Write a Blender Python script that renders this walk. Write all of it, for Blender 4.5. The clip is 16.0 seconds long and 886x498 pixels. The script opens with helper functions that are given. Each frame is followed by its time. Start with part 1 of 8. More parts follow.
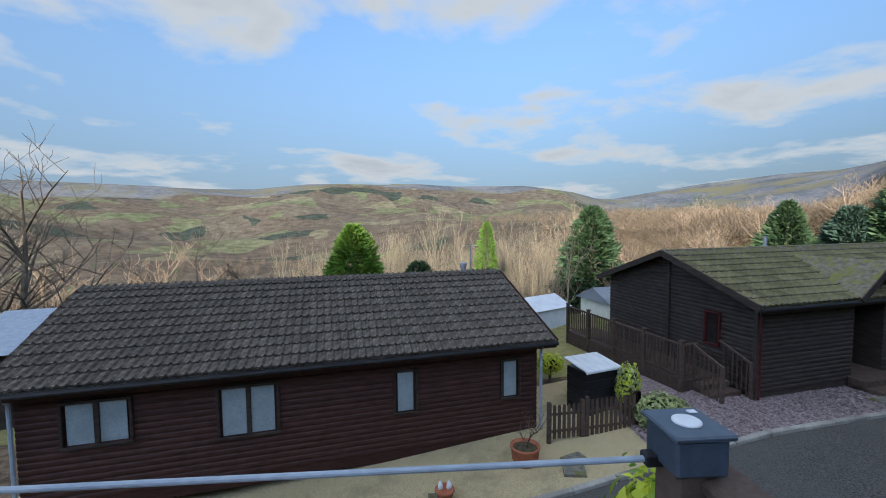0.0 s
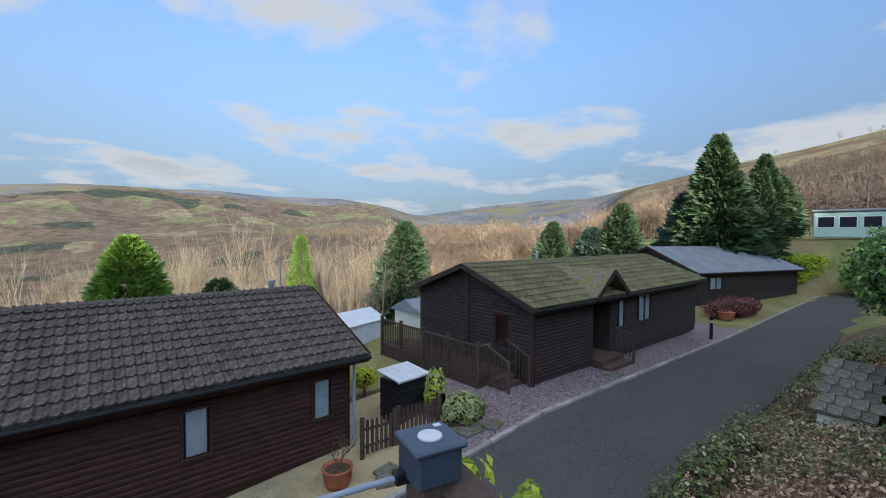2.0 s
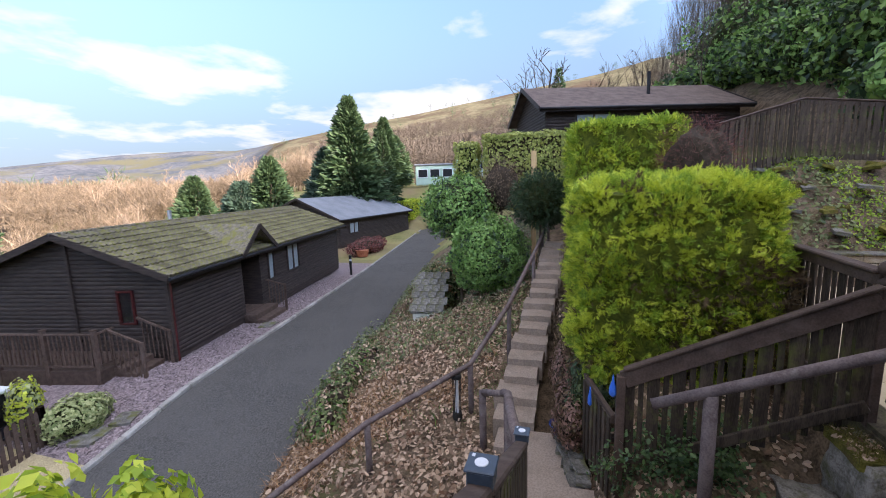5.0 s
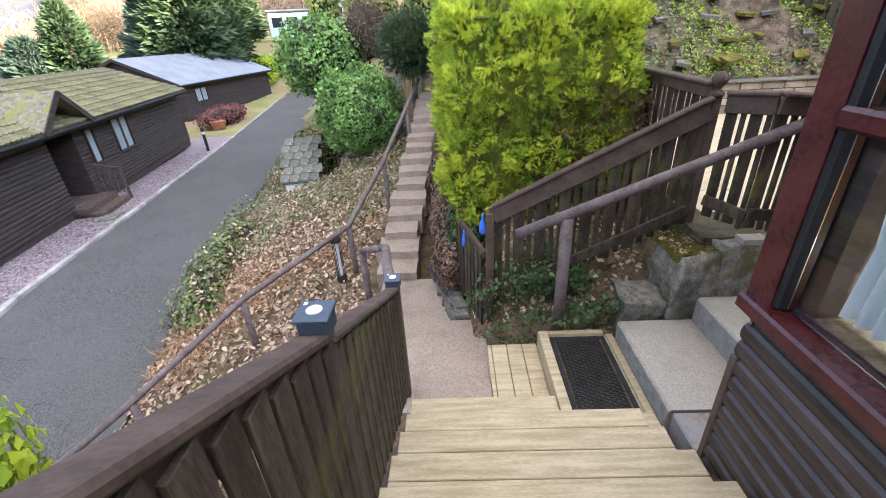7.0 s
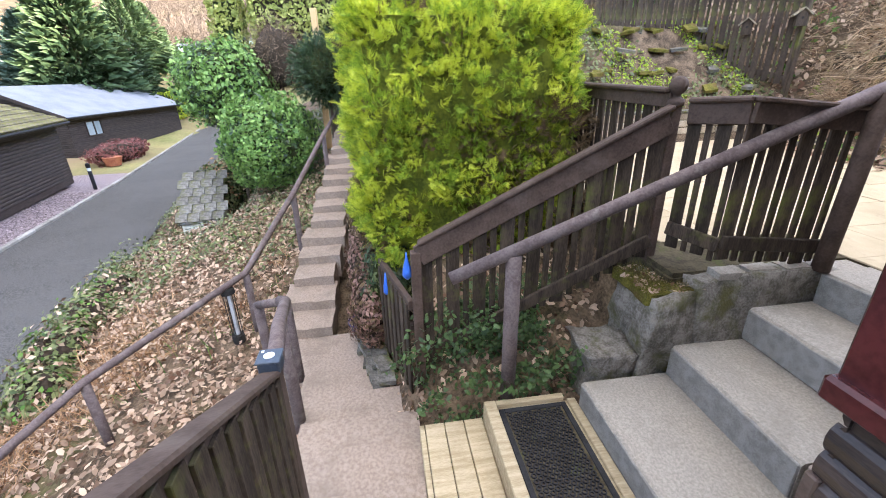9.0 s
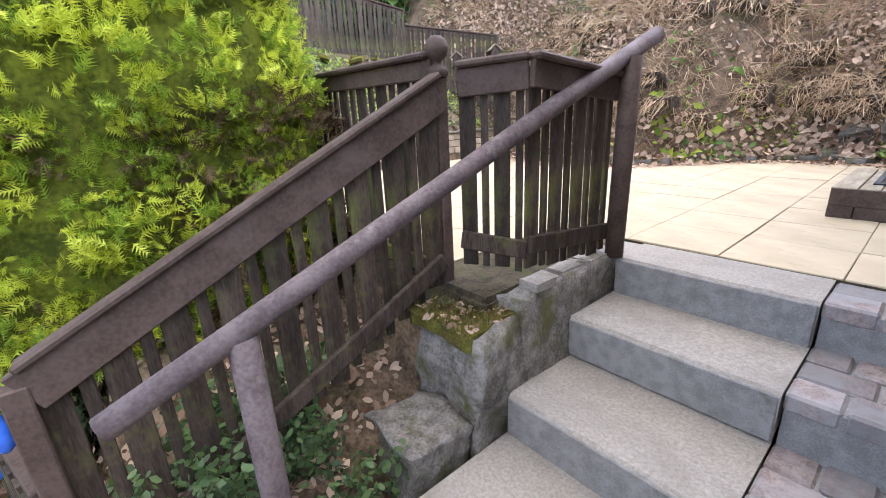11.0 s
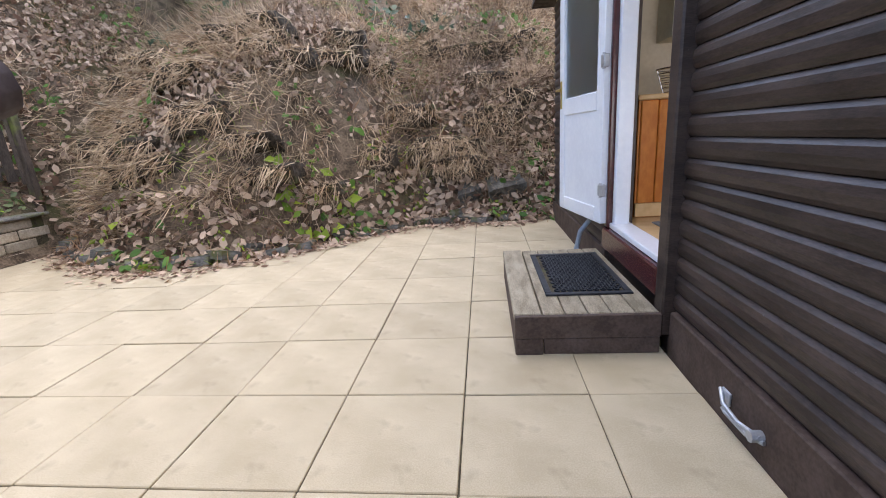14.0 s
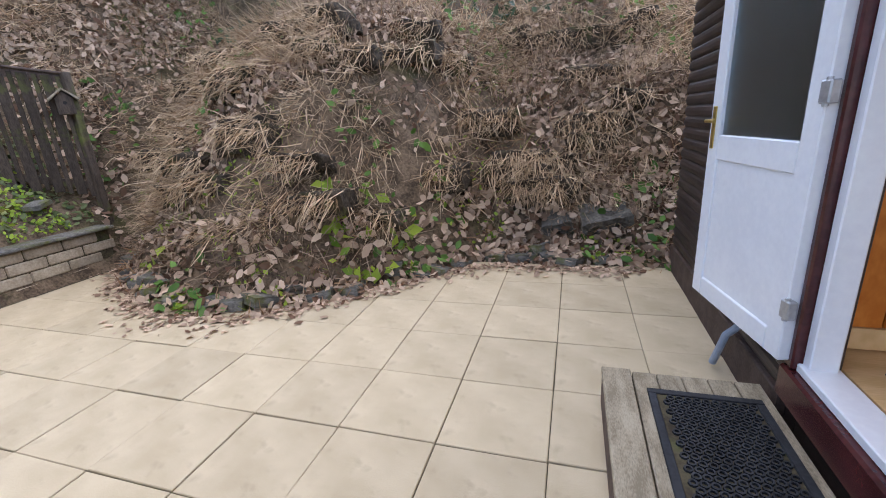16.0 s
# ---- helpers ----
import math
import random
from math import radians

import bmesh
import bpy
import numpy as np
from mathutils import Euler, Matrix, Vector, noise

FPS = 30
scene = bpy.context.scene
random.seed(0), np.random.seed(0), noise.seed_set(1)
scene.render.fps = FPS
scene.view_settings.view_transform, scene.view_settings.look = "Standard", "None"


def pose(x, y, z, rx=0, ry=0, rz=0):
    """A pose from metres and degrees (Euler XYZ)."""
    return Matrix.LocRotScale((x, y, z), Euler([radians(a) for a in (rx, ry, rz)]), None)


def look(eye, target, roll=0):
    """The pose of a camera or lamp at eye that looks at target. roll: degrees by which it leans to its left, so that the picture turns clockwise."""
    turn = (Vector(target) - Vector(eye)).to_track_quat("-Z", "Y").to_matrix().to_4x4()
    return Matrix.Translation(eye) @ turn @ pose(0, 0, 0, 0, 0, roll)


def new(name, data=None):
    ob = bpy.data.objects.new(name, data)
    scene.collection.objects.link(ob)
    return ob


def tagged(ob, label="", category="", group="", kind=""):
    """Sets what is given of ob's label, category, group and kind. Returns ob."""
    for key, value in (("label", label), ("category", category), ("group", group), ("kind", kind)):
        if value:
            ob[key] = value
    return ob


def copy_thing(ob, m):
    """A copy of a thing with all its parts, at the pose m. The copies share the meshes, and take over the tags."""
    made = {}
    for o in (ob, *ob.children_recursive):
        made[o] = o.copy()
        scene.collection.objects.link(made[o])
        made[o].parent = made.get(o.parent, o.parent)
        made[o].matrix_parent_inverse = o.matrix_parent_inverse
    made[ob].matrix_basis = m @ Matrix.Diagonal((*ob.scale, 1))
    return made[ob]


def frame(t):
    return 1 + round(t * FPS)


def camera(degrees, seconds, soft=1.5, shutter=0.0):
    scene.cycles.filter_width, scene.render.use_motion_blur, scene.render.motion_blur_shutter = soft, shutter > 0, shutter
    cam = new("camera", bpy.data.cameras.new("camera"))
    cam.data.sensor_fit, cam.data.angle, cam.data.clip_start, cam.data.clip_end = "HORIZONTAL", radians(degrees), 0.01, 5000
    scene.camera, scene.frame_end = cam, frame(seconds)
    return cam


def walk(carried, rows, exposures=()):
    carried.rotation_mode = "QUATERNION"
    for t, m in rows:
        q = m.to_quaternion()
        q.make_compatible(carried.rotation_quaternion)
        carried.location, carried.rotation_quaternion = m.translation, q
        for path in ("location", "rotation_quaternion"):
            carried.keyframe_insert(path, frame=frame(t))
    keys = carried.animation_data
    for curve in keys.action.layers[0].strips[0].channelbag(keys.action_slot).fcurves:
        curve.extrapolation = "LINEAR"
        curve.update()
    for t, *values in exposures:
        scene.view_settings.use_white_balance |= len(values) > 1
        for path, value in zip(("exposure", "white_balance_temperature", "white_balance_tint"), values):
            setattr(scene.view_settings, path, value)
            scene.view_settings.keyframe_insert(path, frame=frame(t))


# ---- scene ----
cam = camera(93.2, 16.0, soft=1.0)
PATH = [
    (0, (0.11, 0.148, 1.351), (0.251, 2.139, 1.22), -0.5),
    (0.5, (0.14, 0.129, 1.376), (0.499, 2.094, 1.267), -0.3),
    (1, (0.182, 0.178, 1.355), (0.738, 2.098, 1.273), 0.1),
    (1.5, (0.218, 0.158, 1.37), (0.977, 2.007, 1.3), 0.2),
    (2, (0.237, 0.117, 1.389), (1.193, 1.872, 1.322), 0.4),
    (2.5, (0.27, 0.087, 1.399), (1.419, 1.722, 1.324), 0.5),
    (3, (0.282, 0.004, 1.424), (1.628, 1.479, 1.322), 0.4),
    (3.5, (0.304, -0.041, 1.4), (1.847, 1.226, 1.28), 0.2),
    (4, (0.347, -0.154, 1.412), (2.061, 0.867, 1.275), -0.2),
    (4.5, (0.343, -0.269, 1.411), (2.178, 0.507, 1.229), -0.4),
    (5, (0.387, -0.427, 1.373), (2.275, 0.158, 1.07), -1.7),
    (5.2, (0.411, -0.477, 1.345), (2.308, 0.036, 0.976), -2.2),
    (7.3, (0.831, -0.584, 1.059), (2.582, -0.559, 0.094), -2.9),
    (7.5, (0.915, -0.58, 1.041), (2.659, -0.578, 0.062), -2.7),
    (8, (1.093, -0.595, 0.989), (2.862, -0.658, 0.057), -1.8),
    (8.2, (1.188, -0.61, 0.951), (2.976, -0.699, 0.059), -1.5),
    (10.3, (2.339, -1.076, 0.477), (4.077, -1.801, -0.196), -4.1),
    (10.5, (2.463, -1.147, 0.458), (4.116, -2.025, -0.247), -2.6),
    (11, (2.625, -1.26, 0.315), (4.087, -2.48, -0.296), -2.8),
    (11.5, (2.77, -1.535, 0.219), (3.954, -3.048, -0.339), -2.2),
    (12, (2.94, -2.058, 0.188), (3.788, -3.795, -0.329), -2.9),
    (12.5, (3.156, -2.6, 0.244), (3.641, -4.472, -0.267), -4.7),
    (13, (3.31, -2.865, 0.359), (3.498, -4.785, -0.17), -4.5),
    (13.5, (3.248, -3.321, 0.493), (3.447, -5.239, -0.035), -4.4),
    (14, (3.285, -3.594, 0.604), (3.496, -5.515, 0.089), -4.0),
    (14.5, (3.382, -3.981, 0.744), (3.581, -5.905, 0.236), -3.3),
    (15, (3.358, -4.237, 0.827), (3.591, -6.15, 0.294), -3.6),
    (15.5, (3.277, -4.578, 0.964), (3.631, -6.471, 0.425), -3.6),
    (16, (3.337, -4.84, 1.049), (3.924, -6.66, 0.462), -4.0),
]
walk(cam, [(t, look(eye, target, roll)) for t, eye, target, roll in PATH],
     [(0, 0.92, 6200, 7), (2.5, 1.0, 6450, 10), (3.5, 1.2, 6600, 12), (4.5, 1.55, 6700, 16), (5.2, 1.85, 6750, 19), (7.3, 2.85, 6950, 16), (8.2, 2.95, 6950, 16), (10.3, 3.15, 6900, 19), (12, 3.35, 6900, 20), (14, 2.6, 6750, 18), (16, 2.35, 6600, 18)])

# ---- world and sun ----
SUN_EL, SUN_AZ = 22.0, 200.0          # degrees; azimuth clockwise from +y
world = bpy.data.worlds.new("sky")
scene.world = world
world.use_nodes = True
wn, wl = world.node_tree.nodes, world.node_tree.links
wn.clear()
w_out = wn.new("ShaderNodeOutputWorld")
w_bg = wn.new("ShaderNodeBackground")
w_sky = wn.new("ShaderNodeTexSky")
w_sky.sky_type = 'NISHITA'
w_sky.sun_disc = False
w_sky.sun_elevation = radians(SUN_EL)
w_sky.sun_rotation = radians(SUN_AZ)
w_sky.air_density, w_sky.dust_density, w_sky.ozone_density = 1.0, 0.4, 3.5
w_co = wn.new("ShaderNodeTexCoord")
w_sep = wn.new("ShaderNodeSeparateXYZ")
wl.new(w_co.outputs["Generated"], w_sep.inputs[0])
w_z = wn.new("ShaderNodeMath")
w_z.operation = 'ADD'
w_z.inputs[1].default_value = 0.13
wl.new(w_sep.outputs[2], w_z.inputs[0])
w_zm = wn.new("ShaderNodeMath")
w_zm.operation = 'MAXIMUM'
w_zm.inputs[1].default_value = 0.05
wl.new(w_z.outputs[0], w_zm.inputs[0])
w_div = []
for k in (0, 1):
    d = wn.new("ShaderNodeMath")
    d.operation = 'DIVIDE'
    wl.new(w_sep.outputs[k], d.inputs[0])
    wl.new(w_zm.outputs[0], d.inputs[1])
    w_div.append(d)
w_comb = wn.new("ShaderNodeCombineXYZ")
wl.new(w_div[0].outputs[0], w_comb.inputs[0])
wl.new(w_div[1].outputs[0], w_comb.inputs[1])
w_comb.inputs[2].default_value = 3.7
w_noise = wn.new("ShaderNodeTexNoise")
w_noise.inputs["Scale"].default_value = 1.15
w_noise.inputs["Detail"].default_value = 8
w_noise.inputs["Roughness"].default_value = 0.54
w_noise.inputs["Distortion"].default_value = 0.15
wl.new(w_comb.outputs[0], w_noise.inputs["Vector"])
w_ramp = wn.new("ShaderNodeValToRGB")
w_ramp.color_ramp.elements[0].position = 0.515
w_ramp.color_ramp.elements[1].position = 0.625
wl.new(w_noise.outputs["Fac"], w_ramp.inputs[0])
w_tone = wn.new("ShaderNodeValToRGB")          # thick cloud is greyer than its bright rim
w_tone.color_ramp.elements[0].position, w_tone.color_ramp.elements[0].color = 0.56, (0.93, 0.96, 1.0, 1)
w_tone.color_ramp.elements[1].position, w_tone.color_ramp.elements[1].color = 0.78, (0.66, 0.71, 0.80, 1)
wl.new(w_noise.outputs["Fac"], w_tone.inputs[0])
w_scale = wn.new("ShaderNodeVectorMath")
w_scale.operation = 'SCALE'
w_scale.inputs["Scale"].default_value = 2.5
wl.new(w_tone.outputs[0], w_scale.inputs[0])
w_band = wn.new("ShaderNodeMapRange")          # grey-lilac cloud bank low over the hills
w_band.interpolation_type = 'SMOOTHSTEP'
w_band.inputs[1].default_value, w_band.inputs[2].default_value = 0.0, 0.62
w_band.inputs[3].default_value, w_band.inputs[4].default_value = 0.94, 0.0
wl.new(w_sep.outputs[2], w_band.inputs[0])
w_low = wn.new("ShaderNodeMix")
w_low.data_type = 'RGBA'
wl.new(w_band.outputs[0], w_low.inputs[0])
wl.new(w_sky.outputs[0], w_low.inputs[6])
w_east = wn.new("ShaderNodeMapRange")          # the bank is thicker and greyer to the east
w_east.interpolation_type = 'SMOOTHSTEP'
w_east.inputs[1].default_value, w_east.inputs[2].default_value = 0.2, 0.95
wl.new(w_sep.outputs[0], w_east.inputs[0])
w_hue = wn.new("ShaderNodeMix")
w_hue.data_type = 'RGBA'
wl.new(w_east.outputs[0], w_hue.inputs[0])
w_hue.inputs[6].default_value = (0.86, 1.16, 1.60, 1)
w_hue.inputs[7].default_value = (0.53, 0.69, 0.95, 1)
wl.new(w_hue.outputs[2], w_low.inputs[7])
w_mix = wn.new("ShaderNodeMix")
w_mix.data_type = 'RGBA'
wl.new(w_ramp.outputs[0], w_mix.inputs[0])
wl.new(w_low.outputs[2], w_mix.inputs[6])
wl.new(w_scale.outputs[0], w_mix.inputs[7])
w_high = wn.new("ShaderNodeMapRange")          # unseen overhead cloud, brighter towards the zenith, added as fill for the foreground
w_high.interpolation_type = 'SMOOTHSTEP'
w_high.inputs[1].default_value, w_high.inputs[2].default_value = 0.46, 0.95
w_high.inputs[4].default_value = 0.9
wl.new(w_sep.outputs[2], w_high.inputs[0])
w_top = wn.new("ShaderNodeMix")
w_top.data_type = 'RGBA'
wl.new(w_high.outputs[0], w_top.inputs[0])
wl.new(w_mix.outputs[2], w_top.inputs[6])
w_top.inputs[7].default_value = (2.1, 2.1, 2.1, 1)
w_dot = wn.new("ShaderNodeVectorMath")         # glow round the sun, added out of view to brighten west and south faces
w_dot.operation = 'DOT_PRODUCT'
wl.new(w_co.outputs["Generated"], w_dot.inputs[0])
w_dot.inputs[1].default_value = (math.sin(radians(SUN_AZ)) * math.cos(radians(SUN_EL)), math.cos(radians(SUN_AZ)) * math.cos(radians(SUN_EL)), math.sin(radians(SUN_EL)))
w_glow = wn.new("ShaderNodeMapRange")
w_glow.interpolation_type = 'SMOOTHSTEP'
w_glow.inputs[1].default_value, w_glow.inputs[2].default_value = -0.2, 0.8
w_glow.inputs[3].default_value, w_glow.inputs[4].default_value = 1.0, 2.4
wl.new(w_dot.outputs["Value"], w_glow.inputs[0])
w_fill = wn.new("ShaderNodeVectorMath")
w_fill.operation = 'SCALE'
wl.new(w_top.outputs[2], w_fill.inputs[0])
wl.new(w_glow.outputs[0], w_fill.inputs["Scale"])
wl.new(w_fill.outputs[0], w_bg.inputs[0])
w_bg.inputs[1].default_value = 0.148
wl.new(w_bg.outputs[0], w_out.inputs[0])

sun = new("sun", bpy.data.lights.new("sun", 'SUN'))
sun.data.energy, sun.data.angle, sun.data.color = 4.6, radians(0.5), (1.0, 0.92, 0.80)
saz, sel = radians(SUN_AZ), radians(SUN_EL)
sun_from = Vector((math.sin(saz) * math.cos(sel), math.cos(saz) * math.cos(sel), math.sin(sel)))
sun.matrix_world = look(sun_from * 100, (0, 0, 0))

# added area lamp inside the front window, standing in for sky light indoors
win_fill = new("window_daylight", bpy.data.lights.new("window_daylight", 'AREA'))
win_fill.data.shape, win_fill.data.size, win_fill.data.size_y, win_fill.data.energy, win_fill.data.color = 'RECTANGLE', 1.5, 1.4, 9.0, (0.92, 0.96, 1.0)
win_fill.matrix_world = look((1.4, -2.2, 0.78), (1.4, -6.0, 0.5))

# ---- materials ----


def mat(name, c1, c2, scale=8.0, rough=0.7, bump=0.2, fine=60.0, stretch=(1, 1, 1), metal=0.0, c3=None, s3=1.2, t3=(0.55, 0.7), island=0.0, obrand=0.0, spec=0.24, coords="Object", dist=0.004):
    """Two colours mixed by noise at two scales, optional patches of a third, bump and random tone per piece."""
    m = bpy.data.materials.new(name)
    m.use_nodes = True
    n, l = m.node_tree.nodes, m.node_tree.links
    b = n["Principled BSDF"]
    co = n.new("ShaderNodeTexCoord")
    mp = n.new("ShaderNodeMapping")
    mp.inputs["Scale"].default_value = stretch
    l.new(co.outputs[coords], mp.inputs[0])
    a = n.new("ShaderNodeTexNoise")
    a.inputs["Scale"].default_value, a.inputs["Detail"].default_value = scale, 5
    f = n.new("ShaderNodeTexNoise")
    f.inputs["Scale"].default_value, f.inputs["Detail"].default_value = fine, 4
    l.new(mp.outputs[0], a.inputs["Vector"])
    l.new(mp.outputs[0], f.inputs["Vector"])
    ma = n.new("ShaderNodeMath")
    ma.operation = 'MULTIPLY_ADD'
    ma.inputs[1].default_value, ma.inputs[2].default_value = 0.45, 0.0
    l.new(f.outputs["Fac"], ma.inputs[0])
    mb = n.new("ShaderNodeMath")
    mb.operation = 'MULTIPLY_ADD'
    mb.inputs[1].default_value = 0.6
    l.new(a.outputs["Fac"], mb.inputs[0])
    l.new(ma.outputs[0], mb.inputs[2])
    rp = n.new("ShaderNodeValToRGB")
    rp.color_ramp.elements[0].position, rp.color_ramp.elements[1].position = 0.42, 0.63
    rp.color_ramp.elements[0].color, rp.color_ramp.elements[1].color = (*c1, 1), (*c2, 1)
    l.new(mb.outputs[0], rp.inputs[0])
    col = rp.outputs[0]
    if c3:
        p = n.new("ShaderNodeTexNoise")
        p.inputs["Scale"].default_value, p.inputs["Detail"].default_value = s3, 6
        p.inputs["Roughness"].default_value = 0.65
        l.new(co.outputs[coords], p.inputs["Vector"])
        pr = n.new("ShaderNodeValToRGB")
        pr.color_ramp.elements[0].position, pr.color_ramp.elements[1].position = t3
        l.new(p.outputs["Fac"], pr.inputs[0])
        mx = n.new("ShaderNodeMix")
        mx.data_type = 'RGBA'
        l.new(pr.outputs[0], mx.inputs[0])
        l.new(col, mx.inputs[6])
        mx.inputs[7].default_value = (*c3, 1)
        col = mx.outputs[2]
    for amount, kind in ((island, "geo"), (obrand, "ob")):
        if amount:
            src = n.new("ShaderNodeNewGeometry" if kind == "geo" else "ShaderNodeObjectInfo")
            mr = n.new("ShaderNodeMapRange")
            mr.inputs[3].default_value, mr.inputs[4].default_value = 1 - amount, 1 + amount
            l.new(src.outputs["Random Per Island" if kind == "geo" else "Random"], mr.inputs[0])
            hs = n.new("ShaderNodeHueSaturation")
            l.new(mr.outputs[0], hs.inputs["Value"])
            l.new(col, hs.inputs["Color"])
            col = hs.outputs[0]
    l.new(col, b.inputs["Base Color"])
    b.inputs["Roughness"].default_value = rough
    b.inputs["Metallic"].default_value = metal
    b.inputs["Specular IOR Level"].default_value = spec
    if bump:
        bp = n.new("ShaderNodeBump")
        bp.inputs["Strength"].default_value, bp.inputs["Distance"].default_value = bump, dist
        l.new(mb.outputs[0], bp.inputs["Height"])
        l.new(bp.outputs[0], b.inputs["Normal"])
    return m


def leafmat(name, c1, c2, island=0.35, rough=0.5, transl=0.25):
    """Leaf colour that varies leaf by leaf, with light passing through."""
    m = bpy.data.materials.new(name)
    m.use_nodes = True
    n, l = m.node_tree.nodes, m.node_tree.links
    b = n["Principled BSDF"]
    g = n.new("ShaderNodeNewGeometry")
    rp = n.new("ShaderNodeValToRGB")
    rp.color_ramp.elements[0].color, rp.color_ramp.elements[1].color = (*c1, 1), (*c2, 1)
    l.new(g.outputs["Random Per Island"], rp.inputs[0])
    l.new(rp.outputs[0], b.inputs["Base Color"])
    b.inputs["Roughness"].default_value = rough
    b.inputs["Specular IOR Level"].default_value = 0.3
    if transl:
        t = n.new("ShaderNodeBsdfTranslucent")
        l.new(rp.outputs[0], t.inputs[0])
        mx = n.new("ShaderNodeMixShader")
        mx.inputs[0].default_value = transl
        l.new(b.outputs[0], mx.inputs[1])
        l.new(t.outputs[0], mx.inputs[2])
        l.new(mx.outputs[0], n["Material Output"].inputs[0])
    return m


def glassmat(name, tint=(0.9, 0.95, 0.95), rough=0.02):
    m = bpy.data.materials.new(name)
    m.use_nodes = True
    b = m.node_tree.nodes["Principled BSDF"]
    b.inputs["Base Color"].default_value = (*tint, 1)
    b.inputs["Roughness"].default_value = rough
    b.inputs["Transmission Weight"].default_value = 1.0
    b.inputs["IOR"].default_value = 1.45
    return m


CLAD = mat("stained_cladding", (0.024, 0.0165, 0.014), (0.062, 0.043, 0.036), 3, 0.42, 0.35, 40, (1, 1, 6), c3=(0.20, 0.18, 0.165), s3=17, t3=(0.70, 0.76), obrand=0.2, spec=0.4)
CLADRED = mat("red_brown_cladding", (0.030, 0.0135, 0.011), (0.066, 0.028, 0.023), 3, 0.6, 0.3, 40, (1, 1, 6), obrand=0.12)
CLADDK = mat("black_brown_cladding", (0.024, 0.018, 0.016), (0.056, 0.042, 0.036), 3, 0.6, 0.3, 40, (1, 1, 6), obrand=0.12)
RAILW = mat("brown_stained_timber", (0.062, 0.041, 0.032), (0.104, 0.072, 0.058), 9, 0.7, 0.6, 60, (1, 1, 1), c3=(0.15, 0.118, 0.10), s3=2.2, t3=(0.6, 0.85), obrand=0.18)
SLATW = mat("weathered_fence_boards", (0.036, 0.026, 0.019), (0.085, 0.063, 0.047), 7, 0.8, 0.7, 45, (3, 3, 0.5), c3=(0.12, 0.135, 0.03), s3=1.9, t3=(0.53, 0.70), obrand=0.3)
POLEW = mat("round_timber_rail", (0.095, 0.070, 0.068), (0.165, 0.130, 0.125), 9, 0.75, 0.7, 60, (1, 1, 1), c3=(0.23, 0.20, 0.185), s3=5, t3=(0.56, 0.72))
DECKW = mat("pale_decking", (0.35, 0.28, 0.17), (0.53, 0.445, 0.30), 5, 0.65, 0.4, 50, (6, 0.6, 6), c3=(0.20, 0.13, 0.07), s3=7, t3=(0.70, 0.75), obrand=0.1)
STEPTOP = mat("grey_weathered_decking", (0.20, 0.165, 0.11), (0.37, 0.315, 0.225), 5, 0.75, 0.6, 50, (4, 1, 1), c3=(0.13, 0.10, 0.055), s3=2.5, t3=(0.6, 0.8), obrand=0.15)
MAROON = mat("maroon_window_frame", (0.045, 0.009, 0.009), (0.085, 0.018, 0.018), 6, 0.25, 0.15, 40, spec=0.5)
WHITEP = mat("white_upvc", (0.74, 0.77, 0.82), (0.80, 0.83, 0.87), 3, 0.3, 0.02, 30, spec=0.5)
CONC = mat("grey_concrete", (0.275, 0.25, 0.215), (0.40, 0.368, 0.318), 60, 0.92, 1.0, 190, c3=(0.23, 0.21, 0.18), s3=2.6, t3=(0.5, 0.8))
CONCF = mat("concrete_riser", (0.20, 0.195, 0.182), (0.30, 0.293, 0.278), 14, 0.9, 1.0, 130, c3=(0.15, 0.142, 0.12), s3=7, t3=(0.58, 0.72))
SLAB = mat("buff_paving_slab", (0.43, 0.355, 0.235), (0.54, 0.455, 0.315), 3.5, 0.88, 0.4, 170, c3=(0.34, 0.28, 0.19), s3=6.5, t3=(0.55, 0.8), obrand=0.07)
PAVER = mat("red_grey_pavers", (0.19, 0.145, 0.13), (0.34, 0.28, 0.255), 18, 0.85, 0.8, 90, c3=(0.27, 0.265, 0.26), s3=3, t3=(0.42, 0.58), obrand=0.22)
PATHST = mat("pink_grey_path_concrete", (0.27, 0.21, 0.168), (0.39, 0.315, 0.26), 40, 0.92, 1.0, 170, c3=(0.22, 0.18, 0.145), s3=3, t3=(0.5, 0.75))
HILLTWIG = mat("hillside_winter_twigs", (0.075, 0.06, 0.048), (0.16, 0.125, 0.096), 3, 0.9, 0.0, 20, island=0.4)
BROWNTWIG = mat("brown_winter_twigs", (0.12, 0.088, 0.06), (0.25, 0.185, 0.125), 3, 0.9, 0.0, 20, island=0.35)
HILLF = mat("pale_hill_pasture", (0.12, 0.108, 0.068), (0.21, 0.18, 0.115), 0.02, 1.0, 0.6, 0.15, c3=(0.11, 0.08, 0.058), s3=0.012, t3=(0.48, 0.58), spec=0.0, dist=1.0)
CLODM = mat("dark_root_earth", (0.022, 0.017, 0.012), (0.085, 0.064, 0.044), 16, 0.95, 1.0, 60, c3=(0.10, 0.10, 0.035), s3=3, t3=(0.55, 0.7), dist=0.02)
CHEEKM = mat("rough_mossy_render", (0.13, 0.118, 0.098), (0.29, 0.272, 0.24), 12, 0.95, 1.0, 60, c3=(0.115, 0.112, 0.045), s3=4, t3=(0.5, 0.66), dist=0.02)
SOIL = mat("joint_soil", (0.045, 0.034, 0.022), (0.10, 0.085, 0.05), 12, 0.95, 0.8, 60, c3=(0.07, 0.09, 0.02), s3=4, t3=(0.55, 0.7))
